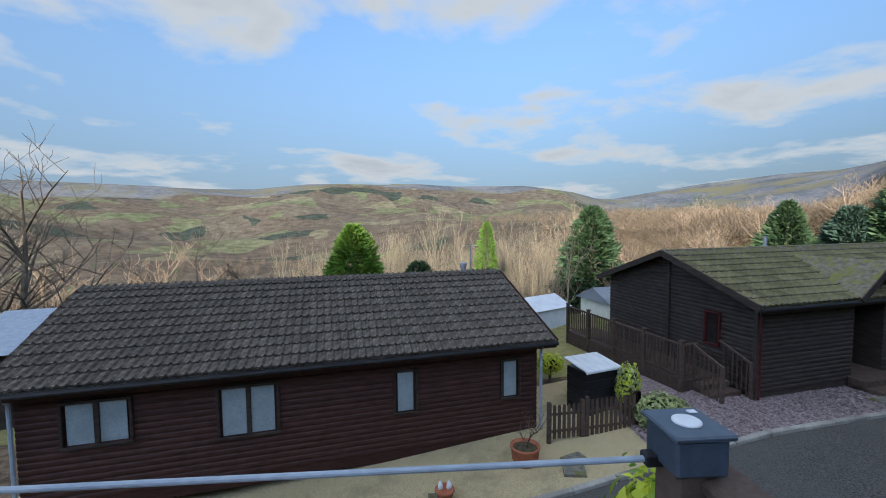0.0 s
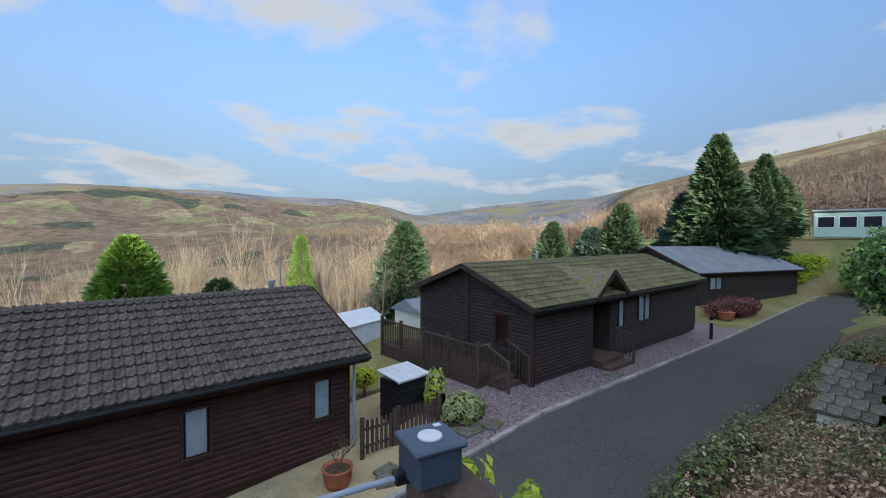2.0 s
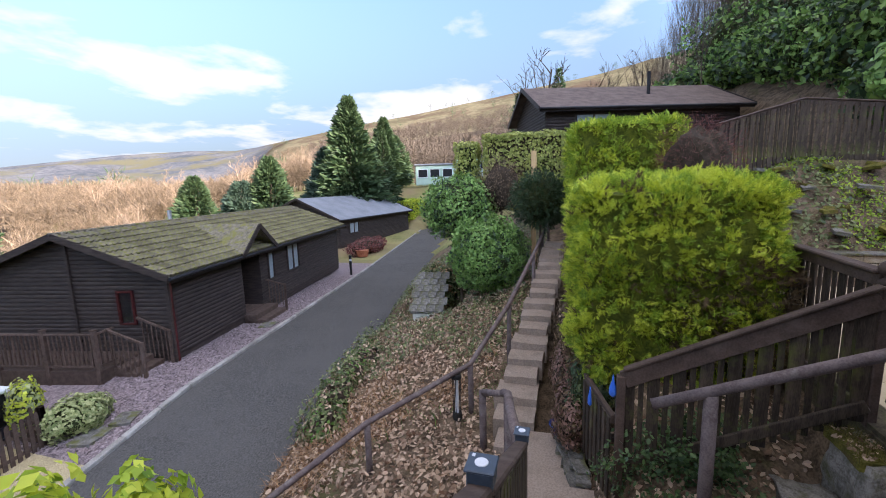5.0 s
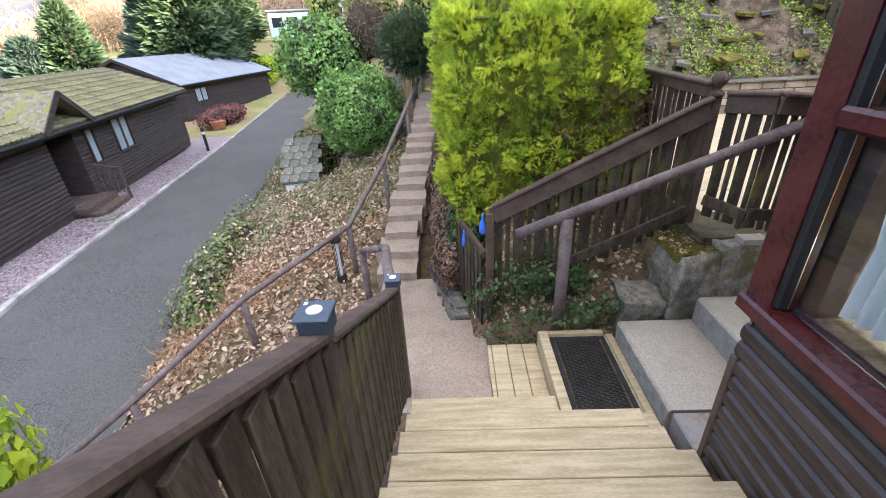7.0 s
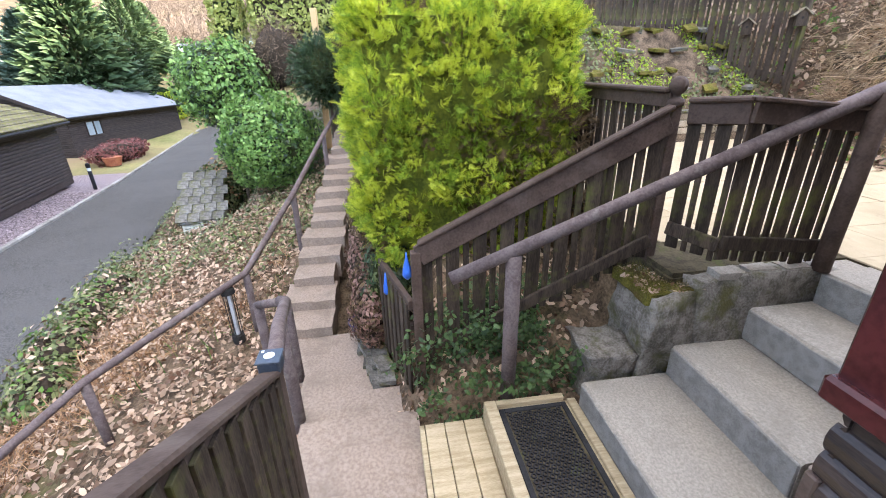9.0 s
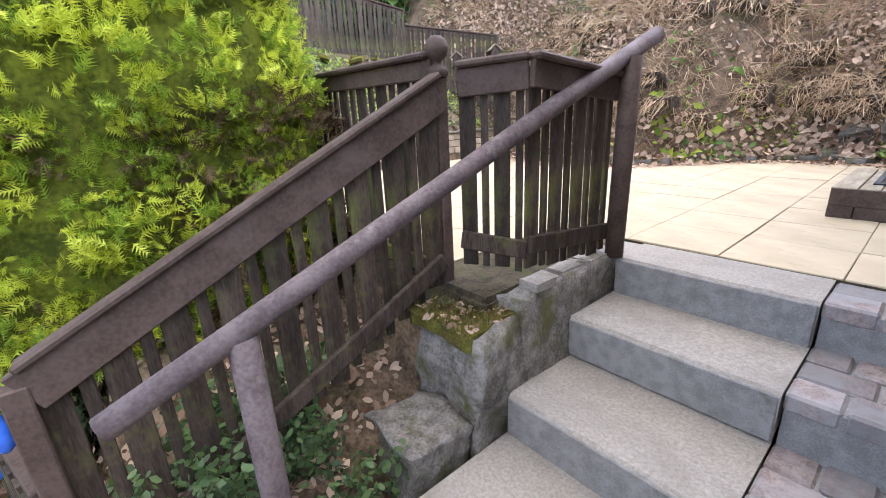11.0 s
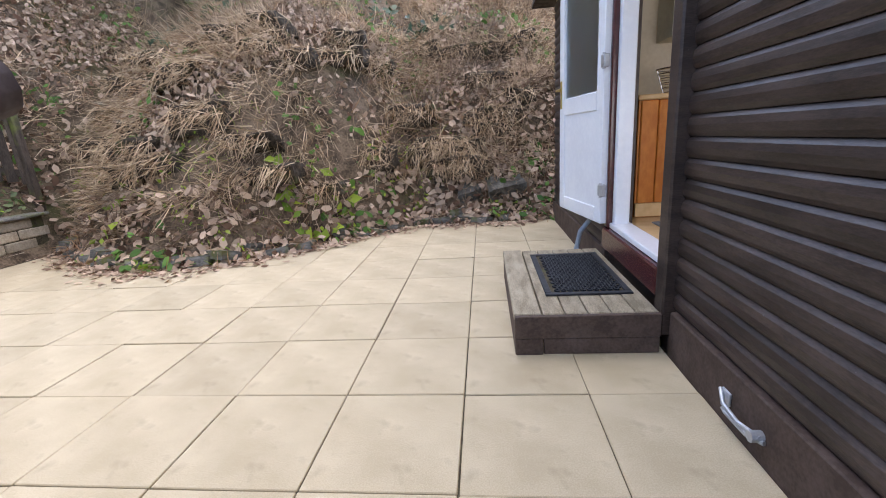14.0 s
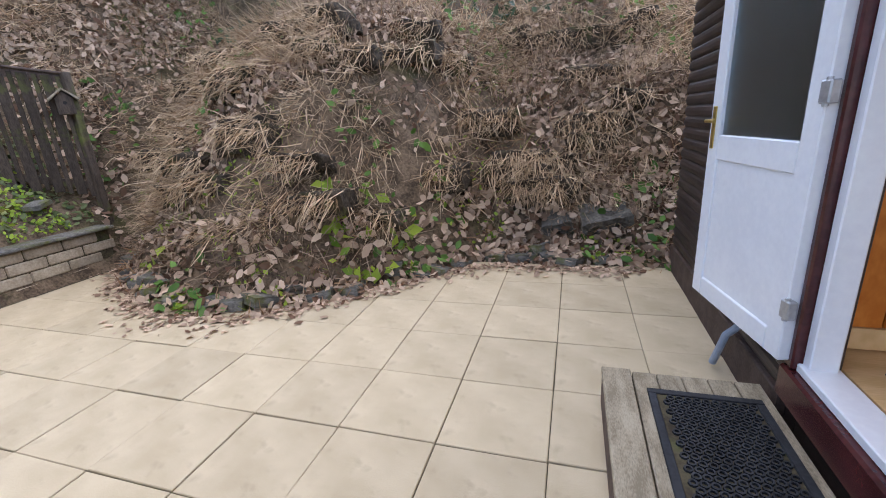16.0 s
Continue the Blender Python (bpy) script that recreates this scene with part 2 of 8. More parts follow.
LITTERG = mat("leaf_litter_ground", (0.06, 0.042, 0.027), (0.21, 0.15, 0.098), 5, 0.95, 1.0, 35, c3=(0.085, 0.095, 0.028), s3=0.8, t3=(0.55, 0.72), coords="Object", dist=0.03)
GRASSG = mat("winter_grass", (0.13, 0.15, 0.045), (0.27, 0.25, 0.10), 0.5, 0.95, 0.6, 6, c3=(0.22, 0.16, 0.09), s3=0.08, t3=(0.45, 0.65), dist=0.05)
ASPH = mat("asphalt", (0.030, 0.030, 0.029), (0.120, 0.116, 0.109), 34, 0.9, 0.9, 150, c3=(0.092, 0.089, 0.084), s3=0.5, t3=(0.42, 0.75), dist=0.008)
KERB = mat("kerb_stone", (0.20, 0.19, 0.17), (0.36, 0.35, 0.32), 3, 0.9, 0.5, 60, obrand=0.15)
SLATECH = mat("purple_slate_chips", (0.115, 0.09, 0.095), (0.29, 0.235, 0.24), 14, 0.8, 1.0, 40, island=0.5, dist=0.02)
PEAG = mat("yellow_gravel", (0.30, 0.245, 0.135), (0.56, 0.47, 0.29), 45, 0.9, 1.0, 120, c3=(0.24, 0.21, 0.13), s3=1.1, t3=(0.5, 0.7), dist=0.01)
TILE1 = mat("dark_roof_tile", (0.052, 0.045, 0.038), (0.145, 0.124, 0.104), 12, 0.9, 1.0, 70, c3=(0.30, 0.28, 0.22), s3=13, t3=(0.62, 0.67), obrand=0.16)
TILE2 = mat("mossy_roof_tile", (0.085, 0.075, 0.055), (0.20, 0.175, 0.13), 9, 0.9, 0.8, 60, c3=(0.15, 0.145, 0.04), s3=5, t3=(0.47, 0.62), obrand=0.25)
SHEET = mat("grey_sheet_roof", (0.17, 0.185, 0.205), (0.24, 0.255, 0.28), 1, 0.65, 0.1, 20)
FELT = mat("brown_felt_roof", (0.10, 0.075, 0.065), (0.17, 0.13, 0.115), 3, 0.9, 0.5, 50, c3=(0.25, 0.23, 0.2), s3=4, t3=(0.66, 0.75))
BLACKP = mat("black_plastic", (0.012, 0.012, 0.014), (0.022, 0.022, 0.025), 4, 0.45, 0.1, 40)
RUBBER = mat("black_rubber", (0.014, 0.015, 0.018), (0.030, 0.032, 0.037), 8, 0.6, 0.3, 60)
CAPM = mat("slate_blue_cap", (0.035, 0.052, 0.075), (0.055, 0.075, 0.105), 5, 0.4, 0.15, 40, spec=0.5)
CREAM = mat("cream_panel", (0.62, 0.60, 0.50), (0.72, 0.70, 0.60), 3, 0.7, 0.05, 30)
GREENP = mat("pale_green_panel", (0.45, 0.60, 0.50), (0.52, 0.68, 0.58), 2, 0.6, 0.05, 30)
LIDM = mat("pale_grey_lid", (0.55, 0.58, 0.62), (0.66, 0.69, 0.72), 3, 0.6, 0.1, 30)
STEEL = mat("galvanised_steel", (0.42, 0.44, 0.47), (0.55, 0.57, 0.60), 9, 0.45, 0.2, 50, metal=0.7)
PIPEG = mat("grey_blue_pipe", (0.26, 0.31, 0.38), (0.34, 0.39, 0.46), 6, 0.5, 0.1, 30)
BRASS = mat("brass", (0.55, 0.40, 0.12), (0.65, 0.48, 0.16), 6, 0.3, 0.1, 30, metal=0.9)
PINE = mat("varnished_pine", (0.46, 0.14, 0.022), (0.66, 0.25, 0.05), 3, 0.4, 0.2, 20, (1, 8, 0.5), c3=(0.22, 0.055, 0.012), s3=5, t3=(0.68, 0.74), obrand=0.1)
WORKT = mat("beech_worktop", (0.58, 0.38, 0.18), (0.68, 0.47, 0.25), 3, 0.4, 0.1, 20, (1, 6, 1))
PLASTER = mat("cream_plaster", (0.66, 0.58, 0.44), (0.74, 0.66, 0.52), 3, 0.8, 0.05, 30, c3=(0.55, 0.40, 0.22), s3=7, t3=(0.68, 0.72))
CARPET = mat("grey_striped_carpet", (0.10, 0.10, 0.11), (0.26, 0.25, 0.25), 2, 0.95, 0.4, 25, (30, 1, 1))
SLATE = mat("grey_slate_stone", (0.095, 0.09, 0.08), (0.215, 0.205, 0.185), 9, 0.8, 1.0, 40, (1, 1, 3), c3=(0.11, 0.115, 0.03), s3=4, t3=(0.48, 0.64), obrand=0.2)
ROCK = mat("bank_rock", (0.07, 0.064, 0.054), (0.165, 0.152, 0.13), 6, 0.9, 1.0, 30, c3=(0.10, 0.12, 0.03), s3=2, t3=(0.55, 0.68), dist=0.02)
SANDST = mat("buff_wall_stone", (0.30, 0.24, 0.17), (0.46, 0.38, 0.28), 5, 0.9, 0.7, 40, c3=(0.13, 0.13, 0.05), s3=2, t3=(0.55, 0.72), obrand=0.2)
MOSS = mat("moss", (0.075, 0.075, 0.012), (0.21, 0.185, 0.04), 9, 0.95, 1.0, 80, c3=(0.12, 0.075, 0.035), s3=4, t3=(0.5, 0.66), dist=0.02)
TERRA = mat("terracotta", (0.28, 0.09, 0.05), (0.40, 0.15, 0.08), 5, 0.8, 0.3, 40)
BLUEGL = mat("blue_glazed_pot", (0.012, 0.02, 0.10), (0.02, 0.035, 0.16), 5, 0.15, 0.05, 30, spec=0.6)
BLUEP = mat("blue_plastic", (0.03, 0.14, 0.62), (0.05, 0.19, 0.72), 5, 0.35, 0.05, 30)
BARK = mat("brown_bark", (0.075, 0.055, 0.042), (0.17, 0.13, 0.10), 6, 0.9, 0.8, 40, (1, 1, 0.3), island=0.15)
PALEBARK = mat("pale_winter_twigs", (0.20, 0.16, 0.11), (0.37, 0.305, 0.21), 3, 0.9, 0.0, 20, island=0.35)
RUSTBARK = mat("rust_winter_twigs", (0.27, 0.19, 0.13), (0.42, 0.31, 0.22), 3, 0.9, 0.3, 20, island=0.25)
GREYBARK = mat("grey_brown_twigs", (0.085, 0.066, 0.052), (0.17, 0.135, 0.105), 3, 0.9, 0.3, 20, island=0.3)
NEEDLE = leafmat("dark_spruce_needles", (0.030, 0.062, 0.028), (0.095, 0.15, 0.065), transl=0.1)
NEEDLEB = leafmat("blue_green_needles", (0.045, 0.085, 0.058), (0.09, 0.14, 0.10), transl=0.1)
GOLDN = leafmat("golden_conifer_sprays", (0.46, 0.54, 0.045), (0.80, 0.84, 0.13), transl=0.5)
GOLDD = leafmat("green_conifer_sprays", (0.15, 0.27, 0.03), (0.46, 0.58, 0.07), transl=0.42)
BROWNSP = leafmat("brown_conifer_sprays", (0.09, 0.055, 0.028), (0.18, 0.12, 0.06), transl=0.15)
LIMEC = leafmat("lime_conifer", (0.10, 0.20, 0.03), (0.22, 0.34, 0.06), transl=0.25)
LAUREL = leafmat("variegated_shrub_leaf", (0.09, 0.20, 0.045), (0.32, 0.50, 0.15), rough=0.35, transl=0.25)
PRIVET = leafmat("green_hedge_leaf", (0.20, 0.25, 0.05), (0.55, 0.57, 0.18), transl=0.2)
DARKLEAF = leafmat("dark_evergreen_leaf", (0.025, 0.055, 0.026), (0.075, 0.125, 0.058), rough=0.35, transl=0.2)
IVY = leafmat("ivy_leaf", (0.06, 0.09, 0.03), (0.24, 0.27, 0.11), rough=0.35, transl=0.15)
VARIEG = leafmat("cream_edged_leaf", (0.16, 0.22, 0.07), (0.48, 0.50, 0.24), transl=0.2)
DRYLEAF = leafmat("dry_leaf", (0.13, 0.065, 0.037), (0.70, 0.53, 0.39), rough=0.8, transl=0.2)
STRAW = leafmat("dead_grass", (0.28, 0.18, 0.10), (0.80, 0.62, 0.42), rough=0.8, transl=0.25)
BRACKEN = leafmat("dead_bracken", (0.22, 0.11, 0.055), (0.54, 0.35, 0.20), rough=0.85, transl=0.15)
DEADSTEM = leafmat("grey_dead_stems", (0.10, 0.068, 0.046), (0.48, 0.35, 0.24), rough=0.9, transl=0.1)
HEATHER = leafmat("dusky_red_shrub", (0.12, 0.035, 0.035), (0.26, 0.10, 0.085), transl=0.15)
BRAMBLE = leafmat("bramble_leaf", (0.03, 0.065, 0.025), (0.12, 0.20, 0.07), rough=0.35, transl=0.2)
MOSSL = leafmat("brown_green_moss_tuft", (0.055, 0.055, 0.012), (0.22, 0.19, 0.045), transl=0.2)
PINKB = leafmat("pink_brown_heather", (0.16, 0.085, 0.065), (0.40, 0.24, 0.19), transl=0.15)
FERN = leafmat("fresh_green_leaf", (0.05, 0.13, 0.02), (0.16, 0.30, 0.06), transl=0.25)
GLASS = glassmat("window_glass")
OBSC = glassmat("obscured_glass", (0.62, 0.72, 0.74), 0.32)
FROST = mat("frosted_blind", (0.22, 0.27, 0.29), (0.30, 0.35, 0.37), 2, 0.25, 0.03, 30, spec=0.5)
CURT = mat("white_curtain", (0.66, 0.70, 0.72), (0.76, 0.80, 0.82), 4, 0.9, 0.3, 30, (8, 8, 1))
DARKIN = mat("dark_interior", (0.02, 0.02, 0.02), (0.04, 0.035, 0.03), 2, 0.9, 0.0)
WIRE = mat("chrome_wire", (0.6, 0.6, 0.62), (0.7, 0.7, 0.72), 5, 0.2, 0.0, metal=1.0)

# ---- mesh helpers ----


class Mesh:
    """Collects vertices and faces for one object."""

    def __init__(self):
        self.v, self.f = [], []

    def add(self, vs, fs):
        k = len(self.v)
        self.v += [tuple(p) for p in vs]
        self.f += [tuple(k + i for i in q) for q in fs]
        return self

    def box(self, lo, hi, c=0.006, m=None):
        """A box with chamfered edges."""
        lo, hi = Vector(lo), Vector(hi)
        c = min(c, min(hi - lo) * 0.3)
        vs, ix = [], {}
        for a in (0, 1):
            for b in (0, 1):
                for d in (0, 1):
                    p = [(lo, hi)[s][k] for k, s in enumerate((a, b, d))]
                    ins = [c if s == 0 else -c for s in (a, b, d)]
                    for k in range(3):
                        q = [p[j] + (ins[j] if j != k else 0) for j in range(3)]
                        ix[a, b, d, k] = len(vs)
                        vs.append(Vector(q))
        fs = []
        for k in range(3):
            i, j = (k + 1) % 3, (k + 2) % 3
            for s in (0, 1):
                def key(p, q):
                    t = [0, 0, 0]
                    t[k], t[i], t[j] = s, p, q
                    return ix[(*t, k)]
                ring = [key(0, 0), key(1, 0), key(1, 1), key(0, 1)]
                fs.append(ring if s else ring[::-1])
        for k in range(3):          # edges along axis k
            i, j = (k + 1) % 3, (k + 2) % 3
            for si in (0, 1):
                for sj in (0, 1):
                    def key(e, face):
                        t = [0, 0, 0]
                        t[k], t[i], t[j] = e, si, sj
                        return ix[(*t, face)]
                    ring = [key(0, i), key(1, i), key(1, j), key(0, j)]
                    fs.append(ring if (si == sj) else ring[::-1])
        for a in (0, 1):
            for b in (0, 1):
                for d in (0, 1):
                    ring = [ix[a, b, d, 0], ix[a, b, d, 1], ix[a, b, d, 2]]
                    fs.append(ring if (a + b + d) % 2 == 1 else ring[::-1])
        if m is not None:
            vs = [m @ p for p in vs]
        return self.add(vs, fs)

    def beam(self, p, q, w, h, c=0.006, up=(0, 0, 1), roll=0):
        """A chamfered beam from p to q, w wide and h high, centred on the line."""
        p, q = Vector(p), Vector(q)
        d = (q - p)
        L = d.length
        d.normalize()
        u = Vector(up)
        s = d.cross(u)
        if s.length < 1e-4:
            s = d.cross(Vector((1, 0, 0)))
        s.normalize()
        u = s.cross(d)
        m = Matrix((d, s, u)).transposed().to_4x4()
        m.translation = p
        return self.box((0, -w / 2, -h / 2), (L, w / 2, h / 2), c, m)

    def tube(self, pts, r, n=10, caps=True):
        """A round bar through the points; r is one radius or one for each point."""
        pts = [Vector(p) for p in pts]
        rs = r if isinstance(r, (list, tuple)) else [r] * len(pts)
        vs, fs = [], []
        s = None
        for k, p in enumerate(pts):
            d = (pts[min(k + 1, len(pts) - 1)] - pts[max(k - 1, 0)]).normalized()
            if s is None:
                s = d.orthogonal().normalized()
            else:
                s = (s - d * s.dot(d)).normalized()
            u = d.cross(s)
            for a in range(n):
                t = 2 * math.pi * a / n
                vs.append(p + (s * math.cos(t) + u * math.sin(t)) * rs[k])
        for k in range(len(pts) - 1):
            for a in range(n):
                b = (a + 1) % n
                fs.append((k * n + a, k * n + b, (k + 1) * n + b, (k + 1) * n + a))
        if caps:
            fs.append(tuple(range(n))[::-1])
            fs.append(tuple((len(pts) - 1) * n + a for a in range(n)))
        return self.add(vs, fs)

    def lathe(self, prof, at=(0, 0, 0), n=16):
        """A turned shape from (radius, height) pairs."""
        x, y, z = at
        vs = [(x + r * math.cos(2 * math.pi * a / n), y + r * math.sin(2 * math.pi * a / n), z + h) for r, h in prof for a in range(n)]
        fs = [(k * n + a, k * n + (a + 1) % n, (k + 1) * n + (a + 1) % n, (k + 1) * n + a) for k in range(len(prof) - 1) for a in range(n)]
        fs.append(tuple(range(n))[::-1])
        fs.append(tuple((len(prof) - 1) * n + a for a in range(n)))
        return self.add(vs, fs)

    def prism(self, poly, axis, lo, hi):
        """A polygon of 2D points pushed along an axis (0 x, 1 y, 2 z)."""
        def put(p, e):
            q = list(p)
            q.insert(axis, e)
            return q
        n = len(poly)
        vs = [put(p, lo) for p in poly] + [put(p, hi) for p in poly]
        fs = [tuple(range(n)), tuple(range(2 * n - 1, n - 1, -1))]
        fs += [(k, n + k, n + (k + 1) % n, (k + 1) % n) for k in range(n)]
        return self.add(vs, fs)

    def data(self, name, material, smooth=False):
        me = bpy.data.meshes.new(name)
        me.from_pydata(self.v, [], self.f)
        bm = bmesh.new()
        bm.from_mesh(me)
        if len(bm.faces) < 4000:
            bmesh.ops.recalc_face_normals(bm, faces=bm.faces)
        bm.to_mesh(me)
        bm.free()
        for mm in (material if isinstance(material, (list, tuple)) else [material]):
            me.materials.append(mm)
        if smooth:
            me.shade_smooth()
        return me


def thing(name, label, category, at=(0, 0, 0), rz=0.0, group="", kind=""):
    ob = new(name)
    ob.empty_display_size = 0.1
    ob.matrix_basis = pose(*at, 0, 0, rz)
    return tagged(ob, label, category, group, kind)


def part(name, shape, material, parent, label="", smooth=False):
    """One mesh object under a thing or a part. shape: a Mesh or finished mesh data."""
    me = shape.data(name, material, smooth) if isinstance(shape, Mesh) else shape
    ob = new(name, me)
    ob.parent = parent
    if label:
        ob["label"] = label
    return ob


def solo(name, shape, material, label, category, group="", kind="", smooth=False):
    """A thing that is one mesh."""
    me = shape.data(name, material, smooth) if isinstance(shape, Mesh) else shape
    return tagged(new(name, me), label, category, group, kind)


def fast_mesh(name, V, F, material, smooth=False):
    """A mesh from numpy arrays; F is (n, 3) or (n, 4)."""
    me = bpy.data.meshes.new(name)
    V, F = np.asarray(V, dtype=np.float32), np.asarray(F, dtype=np.int32)
    k = F.shape[1]
    me.vertices.add(len(V))
    me.vertices.foreach_set("co", V.ravel())
    me.loops.add(F.size)
    me.loops.foreach_set("vertex_index", F.ravel())
    me.polygons.add(len(F))
    me.polygons.foreach_set("loop_start", np.arange(len(F), dtype=np.int32) * k)
    me.update(calc_edges=True)
    me.validate()
    for mm in (material if isinstance(material, (list, tuple)) else [material]):
        me.materials.append(mm)
    if smooth:
        me.shade_smooth()
    return me


rng = np.random.default_rng(7)


def rot_random(n, tilt=1.0, normal=None):
    """n random rotation matrices; tilt 0 keeps z up."""
    az = rng.uniform(0, 2 * np.pi, n)
    tx = rng.normal(0, tilt, n)
    ty = rng.normal(0, tilt, n)
    ca, sa, cx, sx, cy, sy = np.cos(az), np.sin(az), np.cos(tx), np.sin(tx), np.cos(ty), np.sin(ty)
    R = np.zeros((n, 3, 3))
    Rz = np.zeros((n, 3, 3)); Rx = np.zeros((n, 3, 3)); Ry = np.zeros((n, 3, 3))
    Rz[:, 0, 0], Rz[:, 0, 1], Rz[:, 1, 0], Rz[:, 1, 1], Rz[:, 2, 2] = ca, -sa, sa, ca, 1
    Rx[:, 0, 0], Rx[:, 1, 1], Rx[:, 1, 2], Rx[:, 2, 1], Rx[:, 2, 2] = 1, cx, -sx, sx, cx
    Ry[:, 0, 0], Ry[:, 0, 2], Ry[:, 1, 1], Ry[:, 2, 0], Ry[:, 2, 2] = cy, sy, 1, -sy, cy
    return Rx @ Ry @ Rz


def frames(zdir, spin=True):
    """Rotation matrices whose z axes are the given directions."""
    z = zdir / np.linalg.norm(zdir, axis=1, keepdims=True)
    a = rng.normal(size=z.shape)
    x = np.cross(a, z)
    x /= np.linalg.norm(x, axis=1, keepdims=True)
    y = np.cross(z, x)
    return np.stack([x, y, z], axis=2)


def scatter(tv, tf, P, R, S):
    """Copies of a small template joined in arrays."""
    tv, tf = np.asarray(tv, float), np.asarray(tf, int)
    n = len(P)
    V = np.einsum("nij,kj->nki", R, tv) * np.asarray(S).reshape(n, 1, 1) + P[:, None, :]
    F = tf[None] + (np.arange(n) * len(tv))[:, None, None]
    return V.reshape(-1, 3), F.reshape(-1, tf.shape[1])


# leaf: a folded lozenge lying in xy, tip along +y; spray: a forked flat twig along +z; blade: a bent strip
LEAF = ([(0, -0.5, 0), (0.3, 0, 0.1), (0, 0.5, 0), (-0.3, 0, 0.1)], [(0, 1, 2), (0, 2, 3)])
SPV, SPF = [(0, 0, 0), (0.035, 0, 0.5), (-0.035, 0, 0.5), (0, 0.06, 1.0)], [(0, 1, 2), (2, 1, 3)]
for k in range(5):
    for sd in (-1, 1):
        z0, i = 0.12 + 0.16 * k, len(SPV)
        SPV += [(0, 0, z0), (0, 0.01, z0 + 0.13), (sd * (0.36 - 0.045 * k), 0.07, z0 + 0.26)]
        SPF.append((i, i + 1, i + 2))
SPRAY = (SPV, SPF)
THIN = ([(-0.012, 0, 0), (0.012, 0, 0), (0.009, 0.1, 0.5), (-0.009, 0.1, 0.5), (0, 0.4, 0.88)], [(0, 1, 2), (0, 2, 3), (3, 2, 4)])
CHIP = ([(-0.5, -0.3, 0), (0.5, -0.25, 0), (0.05, 0.45, 0), (0, 0, 0.3)], [(0, 1, 3), (1, 2, 3), (2, 0, 3)])
BLADE = ([(-0.02, 0, 0), (0.02, 0, 0), (0.015, 0.12, 0.5), (-0.015, 0.12, 0.5), (0, 0.42, 0.86)], [(0, 1, 2), (0, 2, 3), (3, 2, 4)])


def join(parts):
    V, F, k = [], [], 0
    for v, f in parts:
        V.append(v)
        F.append(f + k)
        k += len(v)
    return np.concatenate(V), np.concatenate(F)

# ---- the lie of the land ----


def sstep(a, b, x):
    t = np.clip((x - a) / (b - a), 0, 1)
    return t * t * (3 - 2 * t)


def wavy(x, y, s, seed=0.0):
    """Smooth uneven relief, about -1 to 1."""
    return (np.sin(x / s + 1.3 * np.sin(y / s * 0.7 + seed) + seed) + np.sin(y / s * 1.1 + 1.1 * np.sin(x / s * 0.6 + 2 * seed) + 1.7 * seed)) * 0.5


ROADN, ROADS = (6.65, 0.198), (3.15, 0.2)       # north and south edge: y = a + b x


def road_z(x):
    return np.interp(x, [-60, -12, -3, 3, 7.5, 22, 60, 120], [-8.5, -4.9, -4.05, -3.6, -3.2, -3.45, -3.4, -2.0])


def bank_foot(x):
    return np.interp(x, [-20, 4.4, 5.4, 6.3, 7.2, 8.6, 9.4, 10.5, 30], [-9.5, -9.5, -8.45, -7.75, -7.7, -8.25, -8.9, -9.2, -3.0])


STAIR_X = np.array([4.9, 6.2, 16.5, 30.0])
STAIR_Z = np.array([-2.12, -2.4, -0.75, 1.2])
STAIR_Y = np.array([-0.35, 0.35, -0.25, -0.4])


# height of the skyline in degrees, by its bearing clockwise from +y
RIDGE_AZ = [-180, -35, -21, -14, 0, 6, 15, 21, 25, 29, 36, 43, 48, 51, 62, 70, 75, 81, 86, 93, 100, 180]
RIDGE_EL = [4.3, 4.3, 4.1, 5.0, 5.1, 4.7, 4.65, 3.7, 2.5, 3.1, 4.1, 4.7, 4.75, 5.5, 7.9, 9.2, 10.1, 11.0, 11.8, 12.6, 14, 14]


